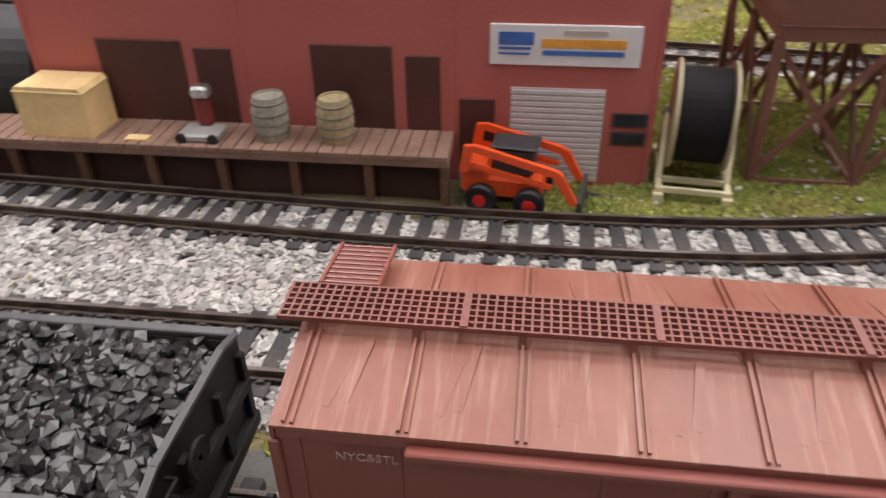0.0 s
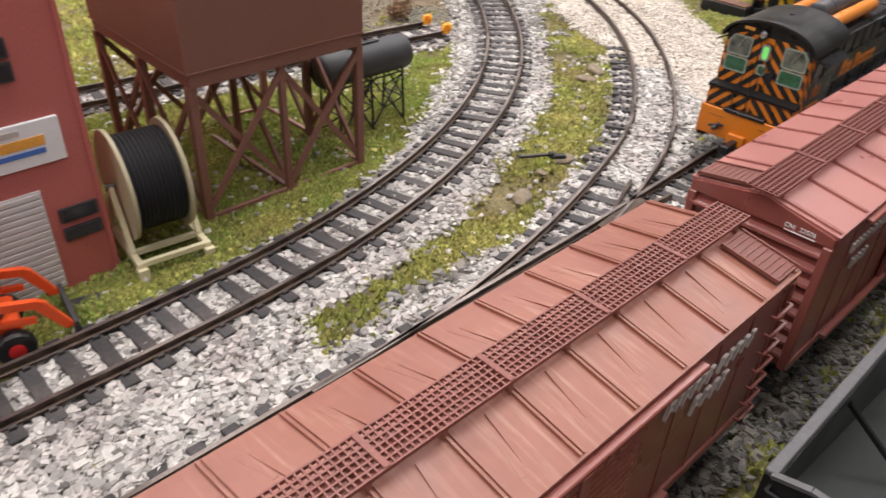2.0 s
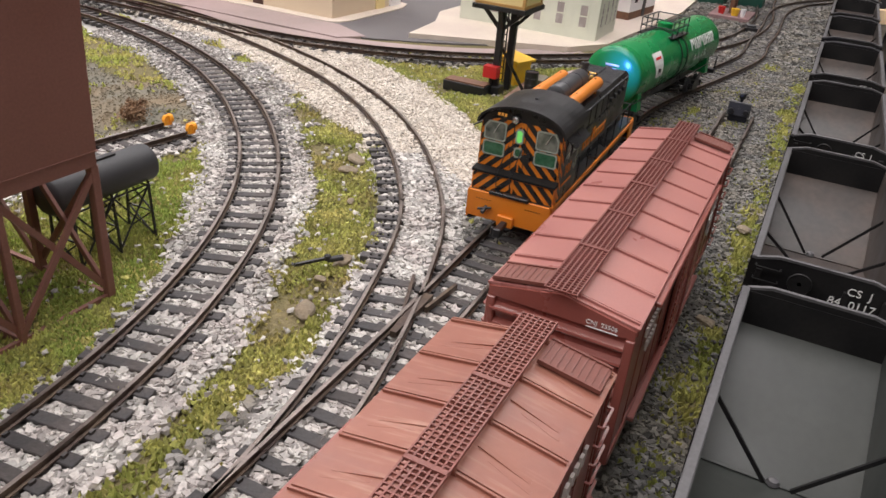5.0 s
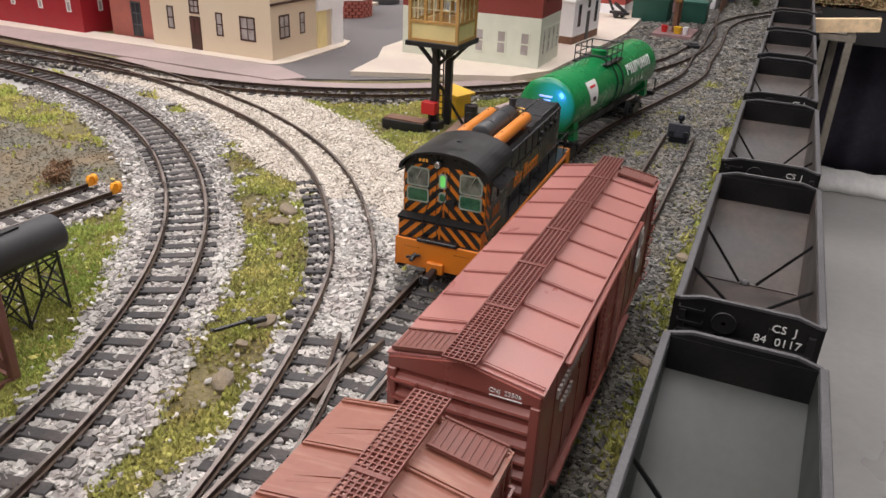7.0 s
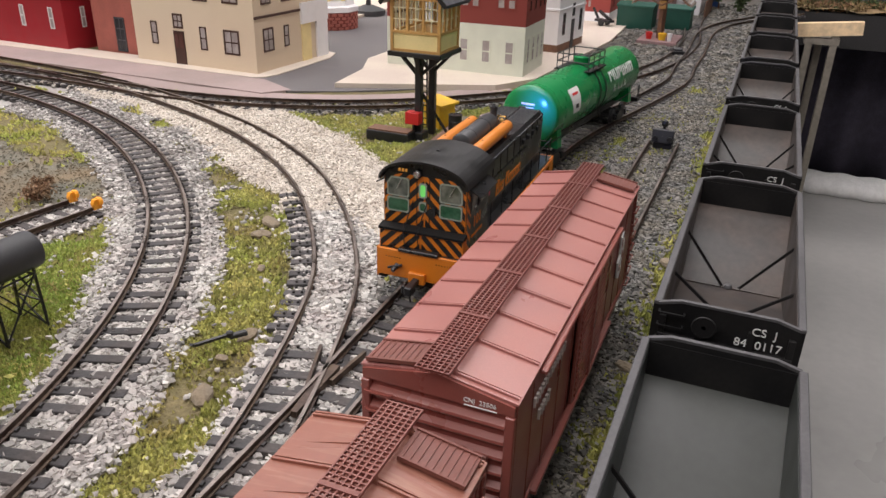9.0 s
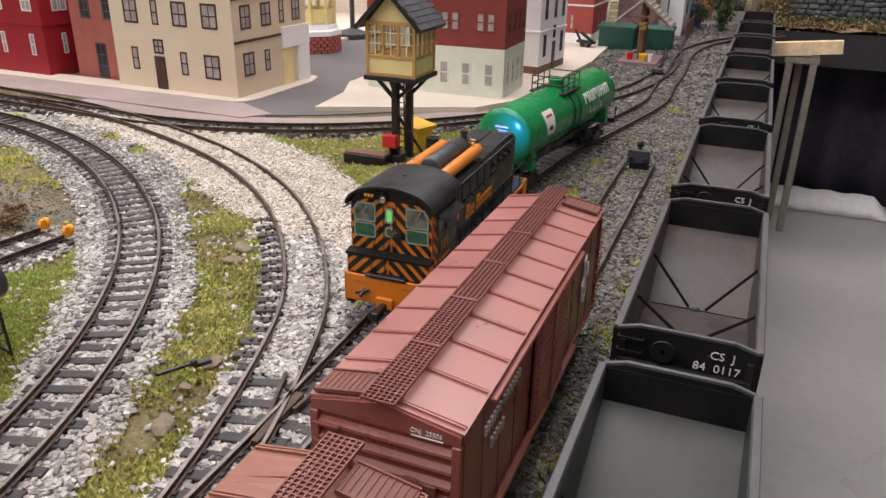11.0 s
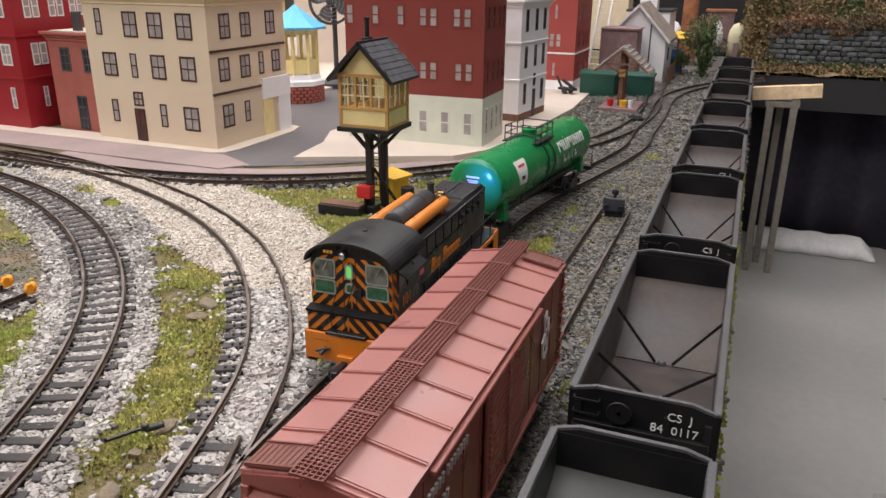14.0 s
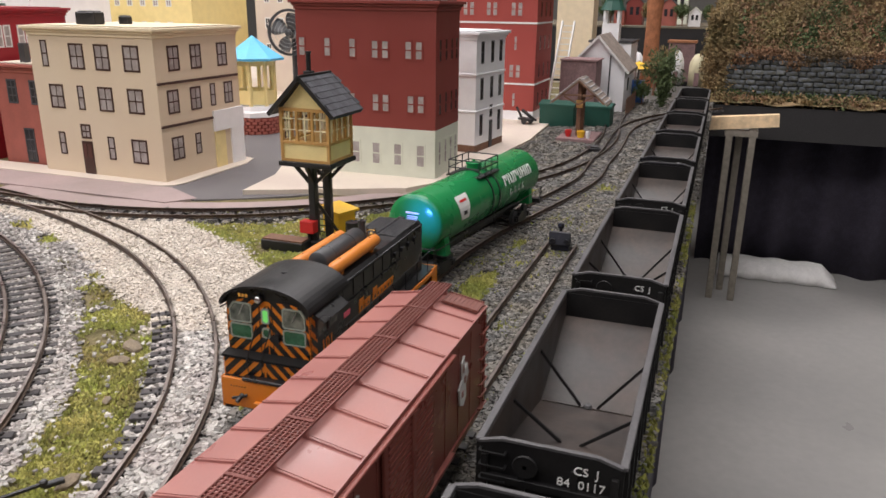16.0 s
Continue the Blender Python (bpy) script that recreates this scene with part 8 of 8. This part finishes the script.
# ---- the layout's far leg with stone wall and hillside ----
solo("baseboard_far", cbox(2.0, 3.3, -2.2, LAYOUT_EDGE - 0.001, -0.075, -0.006), M_FASCIA, "black-edged far baseboard", "baseboard", kind="structure")
nx2, ny2 = 60, 120
hx, hy = np.meshgrid(np.linspace(1.995, 3.3, nx2), np.linspace(-2.2, 0.128, ny2), indexing="ij")
run = hx - 2.02
hz2 = np.where(run < 0.045, 0.0 + 0.004 * wave(hx, hy, 60.0), 0.0)
bank = np.clip((run - 0.045) / 0.03, 0, 1)
rise = 0.085 * bank + np.clip(run - 0.075, 0, 0.25) * 0.8 * (1 + 0.25 * wave(hx, hy, 18.0)) + bank * 0.012 * wave(hx, hy, 45.0)
fade = np.clip((0.128 - hy) / 0.03, 0, 1)
hz2 = hz2 + rise * (0.35 + 0.65 * fade)
bm = bmesh.new()
vv = [[bm.verts.new((hx[i, j], hy[i, j], hz2[i, j])) for j in range(ny2)] for i in range(nx2)]
for i in range(nx2 - 1):
    for j in range(ny2 - 1):
        f = bm.faces.new((vv[i][j], vv[i + 1][j], vv[i + 1][j + 1], vv[i][j + 1]))
        f.smooth = True
solo("hillside", bm, M_FOLIAGE, "scrubby olive and rust hillside", "hill", kind="structure")
stonewall = thing("stone_wall", "blue-grey stone retaining wall under the hillside", "wall", kind="structure")
part("wall_core", cbox(2.062, 2.085, -2.1, 0.082, -0.004, 0.100), M_STONE, stonewall)
rs = random.Random(4)
stones = []
for k in range(4):
    bm = bmesh.new()
    hl = (0.0062, 0.0080, 0.0095, 0.0115)[k]
    box(bm, -0.006, 0.006, -hl, hl, -0.0050, 0.0050, 0.0018)
    for v in bm.verts:
        v.co += Vector((rs.uniform(-0.001, 0.001), rs.uniform(-0.0016, 0.0016), rs.uniform(-0.0010, 0.0010)))
    stones.append(link_mesh("wall_stone", bm, material("wall_stone_%d" % k, (0.105 + 0.012 * k, 0.120 + 0.012 * k, 0.145 + 0.011 * k), 0.9, 0, 300, 0.4, 0.6, (0.085, 0.085, 0.065), 60, objvar=0.4)))
for row in range(9):
    along = 0.080
    while along > -0.50:
        k = rs.randrange(4)
        hl = (0.0062, 0.0080, 0.0095, 0.0115)[k]
        share("wall_stone", stones[k], stonewall, pose(2.060 + rs.uniform(-0.002, 0.002), along - hl, 0.006 + row * 0.0110 + rs.uniform(-0.001, 0.001), rs.uniform(-4, 4), 0, rs.uniform(-4, 4)))
        along -= 2 * hl + 0.001
rngf = np.random.default_rng(8)
n = 9000
fx, fy = rngf.uniform(2.005, 2.40, n), rngf.uniform(-0.75, 0.126, n)
fr = fx - 2.02
keep = (fr > 0.055) | ((fr < 0.03) & (rngf.uniform(0, 1, n) < 0.5))
fx, fy, fr = fx[keep], fy[keep], fr[keep]
fb = np.clip((fr - 0.045) / 0.03, 0, 1)
fz = (0.085 * fb + np.clip(fr - 0.075, 0, 0.25) * 0.8 * (1 + 0.25 * wave(fx, fy, 18.0)) + fb * 0.012 * wave(fx, fy, 45.0)) * (0.35 + 0.65 * np.clip((0.128 - fy) / 0.03, 0, 1))
M_RUSTLEAF = material("rust_foliage", (0.265, 0.150, 0.085), 0.95, 0, 200, 0.3, 0.5, (0.16, 0.115, 0.065), 12, island=0.5)


def scrub(name, x, y, z, per, spread_of, size, mat, label, seed):
    """Leafy scrub: many small leaves gathered round each of the given places."""
    ob = leaf_cloud(name, np.stack([x, y, z], 1), spread_of, size, len(x) * per, mat, None, seed)
    return tagged(ob, label, "scrub", kind="stuff")


kindof = np.clip(0.5 + 0.5 * wave(fx, fy, 30.0, 2.0) + rngf.normal(0, 0.22, len(fx)), 0, 1)
for name, lo, hi, mt, label, seed in (("hill_scrub", 0.0, 0.45, M_FOLIAGE, "olive scrub covering the hillside", 3), ("rust_scrub", 0.45, 0.80, M_RUSTLEAF, "rust-coloured scrub covering the hillside", 4), ("green_scrub", 0.80, 1.01, M_FOLIAGEG, "dark green scrub covering the hillside", 5)):
    pick = (kindof >= lo) & (kindof < hi)
    scrub(name, fx[pick], fy[pick], fz[pick] + 0.006, 17, (0.007, 0.007, 0.006), 0.0046, mt, label, seed)
# creepers over the wall's top, its free end and its foot
m = 900
wy = rngf.uniform(-0.55, 0.09, m)
scrub("wall_top_creeper", np.full(m, 2.056), wy, 0.104 - rngf.uniform(0, 0.02, m) ** 1.0 * (1 + wave(np.full(m, 2.0), wy, 40.0)), 10, (0.004, 0.006, 0.006), 0.0040, M_RUSTLEAF, "rust and olive creeper over the wall's top", 6)
scrub("wall_foot_weeds", np.full(m, 2.050), wy, rngf.uniform(0.0, 0.016, m), 10, (0.005, 0.006, 0.005), 0.0038, M_FOLIAGEG, "low green weeds along the wall's foot", 7)
m = 260
scrub("wall_end_bush", rngf.uniform(2.05, 2.10, m), rngf.uniform(0.076, 0.120, m), rngf.uniform(0.0, 0.19, m), 40, (0.007, 0.007, 0.008), 0.0046, M_FOLIAGE, "tall olive and rust bushes at the wall's end", 9)

# ---- another leg of the layout far behind ----
solo("far_fascia", cbox(2.60, 2.64, 0.10, 0.75, -0.06, 0.134), M_FASCIA, "black board edge of a far leg of the layout", "baseboard", kind="structure")
solo("far_ground", cbox(2.598, 3.25, 0.10, 0.75, 0.134, 0.139), M_DIRTGREY, "grey ground on the far leg", "ground", kind="structure")
panel = thing("cream_tower_block", "tall plain cream building behind the dark red house", "building", pose(2.40, 0.436, 0))
part("wall", cbox(0, 0.08, 0, 0.10, -0.004, 0.36, 0.001), M_BEIGETRIM, panel)
part("parapet", cbox(-0.003, 0.083, -0.003, 0.103, 0.36, 0.367), M_BEIGETRIM, panel)
for fx0, fy0, wd, hg, mt, label in ((2.66, 0.165, 0.034, 0.040, M_WHITEWALL, "tiny white gabled house on the far leg"), (2.68, 0.235, 0.046, 0.060, M_PINKBRICK, "small faded brick house on the far leg"), (2.70, 0.335, 0.050, 0.066, M_BRICKRED, "small dark brick house on the far leg"), (2.66, 0.385, 0.030, 0.042, M_PINKBRICK, "little faded brick house on the far leg"), (2.90, 0.215, 0.06, 0.10, M_PALE, "small pale house far back on the far leg")):
    ho = thing("far_cottage", label, "building", pose(fx0, fy0, 0.139), group="far cottages")
    bm = bmesh.new()
    prism(bm, [(0, 0), (wd, 0), (wd, hg), (wd / 2, hg + wd * 0.4), (0, hg)], "x", 0, 0.05)
    part("wall", bm, mt, ho)
    for s in (-1, 1):
        bm = bmesh.new()
        prism(bm, [(wd / 2 + s * wd * 0.58, hg - wd * 0.05), (wd / 2, hg + wd * 0.44), (wd / 2, hg + wd * 0.39), (wd / 2 + s * wd * 0.58, hg - wd * 0.10)], "x", -0.003, 0.053)
        part("roof_slope", bm, M_DKGREY if mt is not M_WHITEWALL else M_PALE, ho)
    for k in range(2):
        part("window", cbox(-0.0012, 0, wd * (0.22 + 0.36 * k), wd * (0.42 + 0.36 * k), hg * 0.45, hg * 0.8), M_DKPANE, ho)
for tx, ty, hh, sd, mt in ((2.66, 0.215, 0.06, 11, M_FOLIAGEG), (2.67, 0.305, 0.07, 12, M_FOLIAGE), (2.70, 0.43, 0.08, 13, M_FOLIAGEG), (2.68, 0.135, 0.06, 14, M_FOLIAGEG)):
    tree(tx, ty, hh, sd, mt, "small bushy tree on the far leg", 0.139)
for tx, ty, rr, hh, mt, label in ((2.40, 0.205, 0.020, 0.040, M_WHITEWALL, "small white domed tent behind the trees"), (2.38, 0.150, 0.022, 0.034, M_CREAM, "small cream domed tent behind the trees"), (2.42, 0.315, 0.024, 0.032, M_WHITEWALL, "small pale round tent beside the cottage")):
    te = thing("tent", label, "tent", pose(tx, ty, 0), group="tents behind the trees")
    bm = bmesh.new()
    lathe(bm, [(rr, -0.004), (rr, 0.045), (rr * 0.9, 0.045 + hh * 0.4), (rr * 0.5, 0.045 + hh * 0.85), (0.0005, 0.045 + hh)], "z", (0, 0, 0), 18)
    part("canvas", bm, mt, te, smooth=True)
    part("flap", cbox(-rr - 0.001, -rr + 0.001, -0.006, 0.006, -0.004, 0.030), M_SHEDWOOD, te)
booth = thing("brown_booth", "brown flat-roofed booth behind the tents", "booth", pose(2.48, 0.165, 0))
part("wall", cbox(0, 0.05, 0, 0.07, -0.004, 0.100), M_SHEDWOOD, booth)
part("roof", cbox(-0.004, 0.054, -0.004, 0.074, 0.100, 0.106), material("orange_brown_board", (0.36, 0.16, 0.08), 0.7), booth)

# curtains under the layout, in folds
def curtain(label, p, q, z0, z1, n):
    bm = bmesh.new()
    p, q = Vector(p), Vector(q)
    d = (q - p)
    nrm = Vector((-d.y, d.x, 0)).normalized()
    rows = []
    for i in range(n + 1):
        t = i / n
        c = p + d * t + nrm * (0.012 * math.sin(t * n * 0.9) + 0.006 * math.sin(t * n * 0.37 + 1))
        rows.append([bm.verts.new((c.x, c.y, z)) for z in (z0, z1)])
    for a, b in zip(rows, rows[1:]):
        bm.faces.new((a[0], b[0], b[1], a[1])).smooth = True
    ob = solo("curtain", bm, M_CURTAIN, label, "curtain")
    sm = ob.modifiers.new("thickness", "SOLIDIFY")
    sm.thickness = 0.002
    return ob


curtain("black cloth skirt hanging under the far layout", (2.165, 0.10, 0), (2.165, -2.1, 0), FLOOR_Z, -0.05, 150)
curtain("black cloth skirt hanging under the near layout edge", (-0.7, 0.125, 0), (2.0, 0.125, 0), FLOOR_Z, -0.05, 160)
board = thing("trestle_bench", "pale pine board on thin grey-brown legs beside the layout", "trestle", pose(1.905, 0, 0))
bm = bmesh.new()
prism(bm, [(-0.030, -0.0075), (0.120, -0.022), (0.118, -0.048), (-0.032, -0.032)], "x", -0.012, 0.010)
part("board", bm, M_PINE, board, "pale pine board")
for k, (yy, xx) in enumerate(((0.0595, 0.0), (0.0145, 0.0), (0.038, 0.06))):
    part("leg", cbox(xx - 0.009, xx + 0.009, yy - 0.0068, yy + 0.0068, FLOOR_Z, -0.036 + (-0.001 if k else -0.006), 0.001), M_LEG, board)
part("top_block", cbox(-0.010, 0.072, 0.005, 0.069, -0.056, -0.044), M_LEG, board)
bm = bmesh.new()
rows = []
for i in range(41):
    row = []
    y = 0.045 - 0.260 * i / 40
    for j in range(13):
        a = math.pi * j / 12
        x = 2.105 - 0.045 * math.cos(a) * (1 + 0.08 * math.sin(i * 0.7))
        z = FLOOR_Z + 0.001 + (0.036 + 0.0016 * math.sin(i * 0.55 + j * 0.4)) * math.sin(a) ** 0.7 * min(1.0, (40 - i) / 5 + 0.05)
        row.append(bm.verts.new((x, y, z)))
    rows.append(row)
for a, b in zip(rows, rows[1:]):
    for j in range(12):
        bm.faces.new((a[j], a[j + 1], b[j + 1], b[j])).smooth = True
cl = solo("dust_sheet", bm, M_CLOTH, "white dust sheet heaped on the floor by the black curtain", "cloth")
cl.modifiers.new("thickness", "SOLIDIFY").thickness = 0.003

motor = thing("switch_machine", "black switch machine box beside the far turnout", "switch machine", pose(1.323, 0.250, -0.003, 0, 0, 20))
part("case", cbox(-0.013, 0.013, -0.008, 0.008, 0, 0.007, 0.001), M_BLACK, motor)
part("cover", cbox(-0.009, 0.006, -0.006, 0.006, 0.007, 0.0095, 0.0008), M_DKGREY, motor)
part("throw_rod", cbox(-0.002, 0.002, -0.022, -0.008, 0.001, 0.003), M_BLACK, motor)

# ---- loose ballast, gravel and grass ----
def spread(n, x0, x1, y0, y1, seed):
    r = np.random.default_rng(seed)
    return r.uniform(x0, x1, n), r.uniform(y0, y1, n), r


def clear_of_slabs(x, y):
    ware = (x < 0.24) & (y > 0.355) & (x < 0.16) | (x < 0.24) & (y > 0.396)
    hidden = (np.abs(y - HOPPER_Y) < 0.017) & (x < 1.4) | (np.abs(y - SIDING_Y) < 0.014) & (x > 0.16) & (x < 0.54)
    town = (y > 0.62 - (x - 0.86) * 1.6) & (x > 0.862) & (y > 0.37)
    kerb = (OFF["F"](x, y) < -0.026) & (OFF["F"](x, y) > -0.075) & (x > 0.7) & (x < 0.99)
    return ~(ware | town | hidden | kerb)


def rail_gap(x, y):
    """Distance to the nearest rail."""
    return np.minimum.reduce([np.abs(np.abs(f(x, y)) - GAUGE / 2 - 0.0008) for f in OFF.values()])


def gravel(name, zone, n, area, size, mat, label, seed, lift=0.0, grey=None):
    x, y, r = spread(n, *area, seed)
    ok = (zones(x + r.normal(0, 0.0028, len(x)), y + r.normal(0, 0.0028, len(x))) == zone) & clear_of_slabs(x, y)
    if grey is not None:
        share_grey = np.where(np.abs(OFF["D"](x, y)) < 0.05, np.clip((x - 0.49) / 0.18, 0.05, 0.60), 0.06) + 0.12 * wave(x, y, 80.0)
        ok &= (r.uniform(0, 1, len(x)) < share_grey) == grey
    x, y = x[ok], y[ok]
    ok = rail_gap(x, y) > size * 0.42 + 0.0010
    x, y = x[ok], y[ok]
    s = r.uniform(0.65, 1.25, len(x)) * size
    near = sample(NEAR_LINE, x, y)
    base = np.where(near < 0.022, -0.0032, -0.0036 + 0.0008 * wave(x, y, 90.0))
    base = base + np.where((np.abs(OFF["E"](x, y)) < 0.0100) & (x > 0.45), 0.0017, 0.0)
    z = base + r.uniform(0.0, 0.0013, len(x)) + lift
    scatter(name, np.stack([x, y, z], 1), s, mat, label, "ballast", "grain", seed, smooth=False)


gravel("ballast", PALE, 290000, (-0.15, 0.85, 0.24, 0.80), 0.0022, M_BALLAST, "pale grey ballast stones round the curved tracks", 21, grey=False)
gravel("grey_track_ballast", PALE, 290000, (-0.15, 0.85, 0.24, 0.80), 0.0021, M_MIDBALLAST, "mid-grey ballast stones mixed into the pale ones", 27, grey=True)
gravel("yard_ballast", DARK, 96000, (0.30, 1.15, 0.10, 0.32), 0.0021, M_YARDSTONE, "grey ballast stones along the yard tracks", 22)
gravel("far_ballast", DARK, 24000, (1.10, 2.0, 0.10, 0.38), 0.0040, M_YARDSTONE, "grey ballast stones at the yard's far end", 23)
gravel("track_ballast", DARK, 80000, (-0.1, 1.25, 0.30, 1.0), 0.0032, M_DARKBALLAST, "grey ballast stones along the town track and stub track", 24)
gravel("cream_gravel", SAND, 125000, (0.55, 0.90, 0.30, 0.86), 0.0017, M_SAND, "fine cream gravel beside the branch track", 25, 0.0006)

gravel("grey_dirt_grit", GREYDIRT, 9000, (0.40, 0.72, 0.52, 0.82), 0.0011, M_DIRTGREY, "grey-brown grit on the bare dirt patch", 26)
x, y, r = spread(3000, 0.0, 0.95, 0.29, 0.62, 41)
ok = (zones(x, y) == EARTH) & clear_of_slabs(x, y)
ok &= rail_gap(x, y) > 0.003
x, y = x[ok], y[ok]
scatter("stray_ballast", np.stack([x, y, ground_height(x, y) + 0.0018], 1), r.uniform(0.0010, 0.0024, len(x)), M_BALLAST, "stray pale stones strewn over the grass", "ballast", "grain", 41)


def foam(name, n, area, size, mat, label, seed, dens, shape="grain", where=None):
    x, y, r = spread(n, *area, seed)
    if where is not None:
        keep = where(x, y)
        x, y = x[keep], y[keep]
        n = len(x)
    z = zones(x + r.normal(0, 0.0025, n), y + r.normal(0, 0.0025, n))
    patch = 0.5 + 0.35 * wave(x, y, 55.0, 1.0) + 0.25 * wave(x, y, 170.0, seed) + r.normal(0, 0.2, n)
    ok = clear_of_slabs(x, y) & (((z == EARTH) & (patch > dens)) | ((z == GREYDIRT) & (patch > 1.15)) | ((z != EARTH) & (z != GREYDIRT) & (r.uniform(0, 1, n) < np.where((z == DARK) & (y < 0.33), 0.6 * np.clip(wave(x, y, 48.0, 5.0) - 0.25, 0, 1) + 0.02 + 0.45 * np.exp(-((y - HOPPER_Y - 0.036) / 0.007) ** 2) * (wave(x, y, 62.0, 2.0) > -0.35), 0.004))))
    x, y = x[ok], y[ok]
    ok = rail_gap(x, y) > 0.003
    x, y = x[ok], y[ok]
    s = r.uniform(0.5, 1.35, len(x)) * size
    hump = 0.0014 * np.clip(wave(x, y, 120.0, 3.0), -0.3, 1)
    zz = ground_height(x, y) + 0.0010 + hump + r.uniform(-0.0004, 0.0012, len(x))
    scatter(name, np.stack([x, y, zz], 1), s, mat, label, "grass", shape, seed, squash=0.9, smooth=False)


foam("grass", 330000, (0.0, 1.0, 0.29, 0.62), 0.0016, M_GRASS, "yellow-green ground foam grass", 31, 0.66, "tuft")
foam("grass_dark", 200000, (0.0, 1.0, 0.29, 0.62), 0.0017, M_GRASSDARK, "dark olive ground foam grass", 32, 0.38, "tuft")
foam("grass_clumps", 16000, (0.0, 1.0, 0.29, 0.62), 0.0024, M_GRASS, "taller yellow-green foam clumps", 36, 0.75, "clump")
foam("fresh_grass", 140000, (0.0, 0.52, 0.34, 0.54), 0.0018, M_GRASSFRESH, "fresh yellow-green foam grass round the trestle", 37, 0.34, "tuft", where=lambda x, y: OFF["D"](x, y) > 0.016)
foam("far_grass", 90000, (0.1, 1.0, 0.57, 1.0), 0.0026, M_GRASS, "yellow-green grass beyond the curved tracks", 33, 0.42, "tuft")
foam("yard_grass", 50000, (0.2, 1.1, 0.10, 0.32), 0.0026, M_YARDGRASS, "tufts of green foam between the yard tracks", 34, 0.30, "tuft")
foam("yard_grass_dark", 70000, (0.1, 1.2, 0.10, 0.32), 0.0024, M_YARDGRASS, "dark tufts between the yard tracks", 35, 0.05, "tuft")


def shrub(x, y, h, seed, mat, label):
    top = thing("shrub", label, "shrub", pose(x, y, -0.004))
    rs = random.Random(seed)
    bm = bmesh.new()
    tips = []
    for i in range(14):
        a = rs.uniform(0, 6.28)
        e = (math.cos(a) * h * rs.uniform(0.3, 0.9), math.sin(a) * h * rs.uniform(0.3, 0.9), h * rs.uniform(0.4, 1.0))
        rod(bm, (0, 0, 0), e, 0.0006, 5, 0.0003)
        tips.append(e)
    part("twig_cluster", bm, M_TIMBER, top)
    leaf_cloud("leaves", tips, (h * 0.22, h * 0.22, h * 0.18), h * 0.14, 700, mat, top, seed)


shrub(0.535, 0.572, 0.010, 1, M_RUSTLEAF, "low rusty brown shrub beside the stub track")
shrub(0.556, 0.590, 0.007, 2, M_RUSTLEAF, "small rusty brown shrub on bare dirt")

# turnout fittings on the yard track
turnout = thing("turnout_frog", "dark frog casting with two guard rails in the turnout", "turnout", pose(0.425, 0.2838, 0, 0, 0, 4), kind="structure")
bm = bmesh.new()
prism(bm, [(-0.020, -0.0016), (0.016, -0.0030), (0.016, 0.0036), (-0.020, 0.0012)], "z", -0.0006, 0.0024)
part("frog", bm, M_RAIL, turnout)
for (a, b) in (((-0.028, -0.0190), (0.014, -0.0195)), ((-0.030, 0.0185), (0.008, 0.0265))):
    bm = bmesh.new()
    bar(bm, (*a, 0.0012), (*b, 0.0012), 0.0016, 0.0032)
    part("guard_rail", bm, M_BLACK, turnout)
for (a, b) in (((0.004, -0.0045), (0.030, -0.0085)), ((-0.004, 0.0030), (0.028, 0.0125))):
    bm = bmesh.new()
    bar(bm, (*a, 0.0014), (*b, 0.0014), 0.0015, 0.0030)
    part("wing_rail", bm, M_RAIL, turnout)
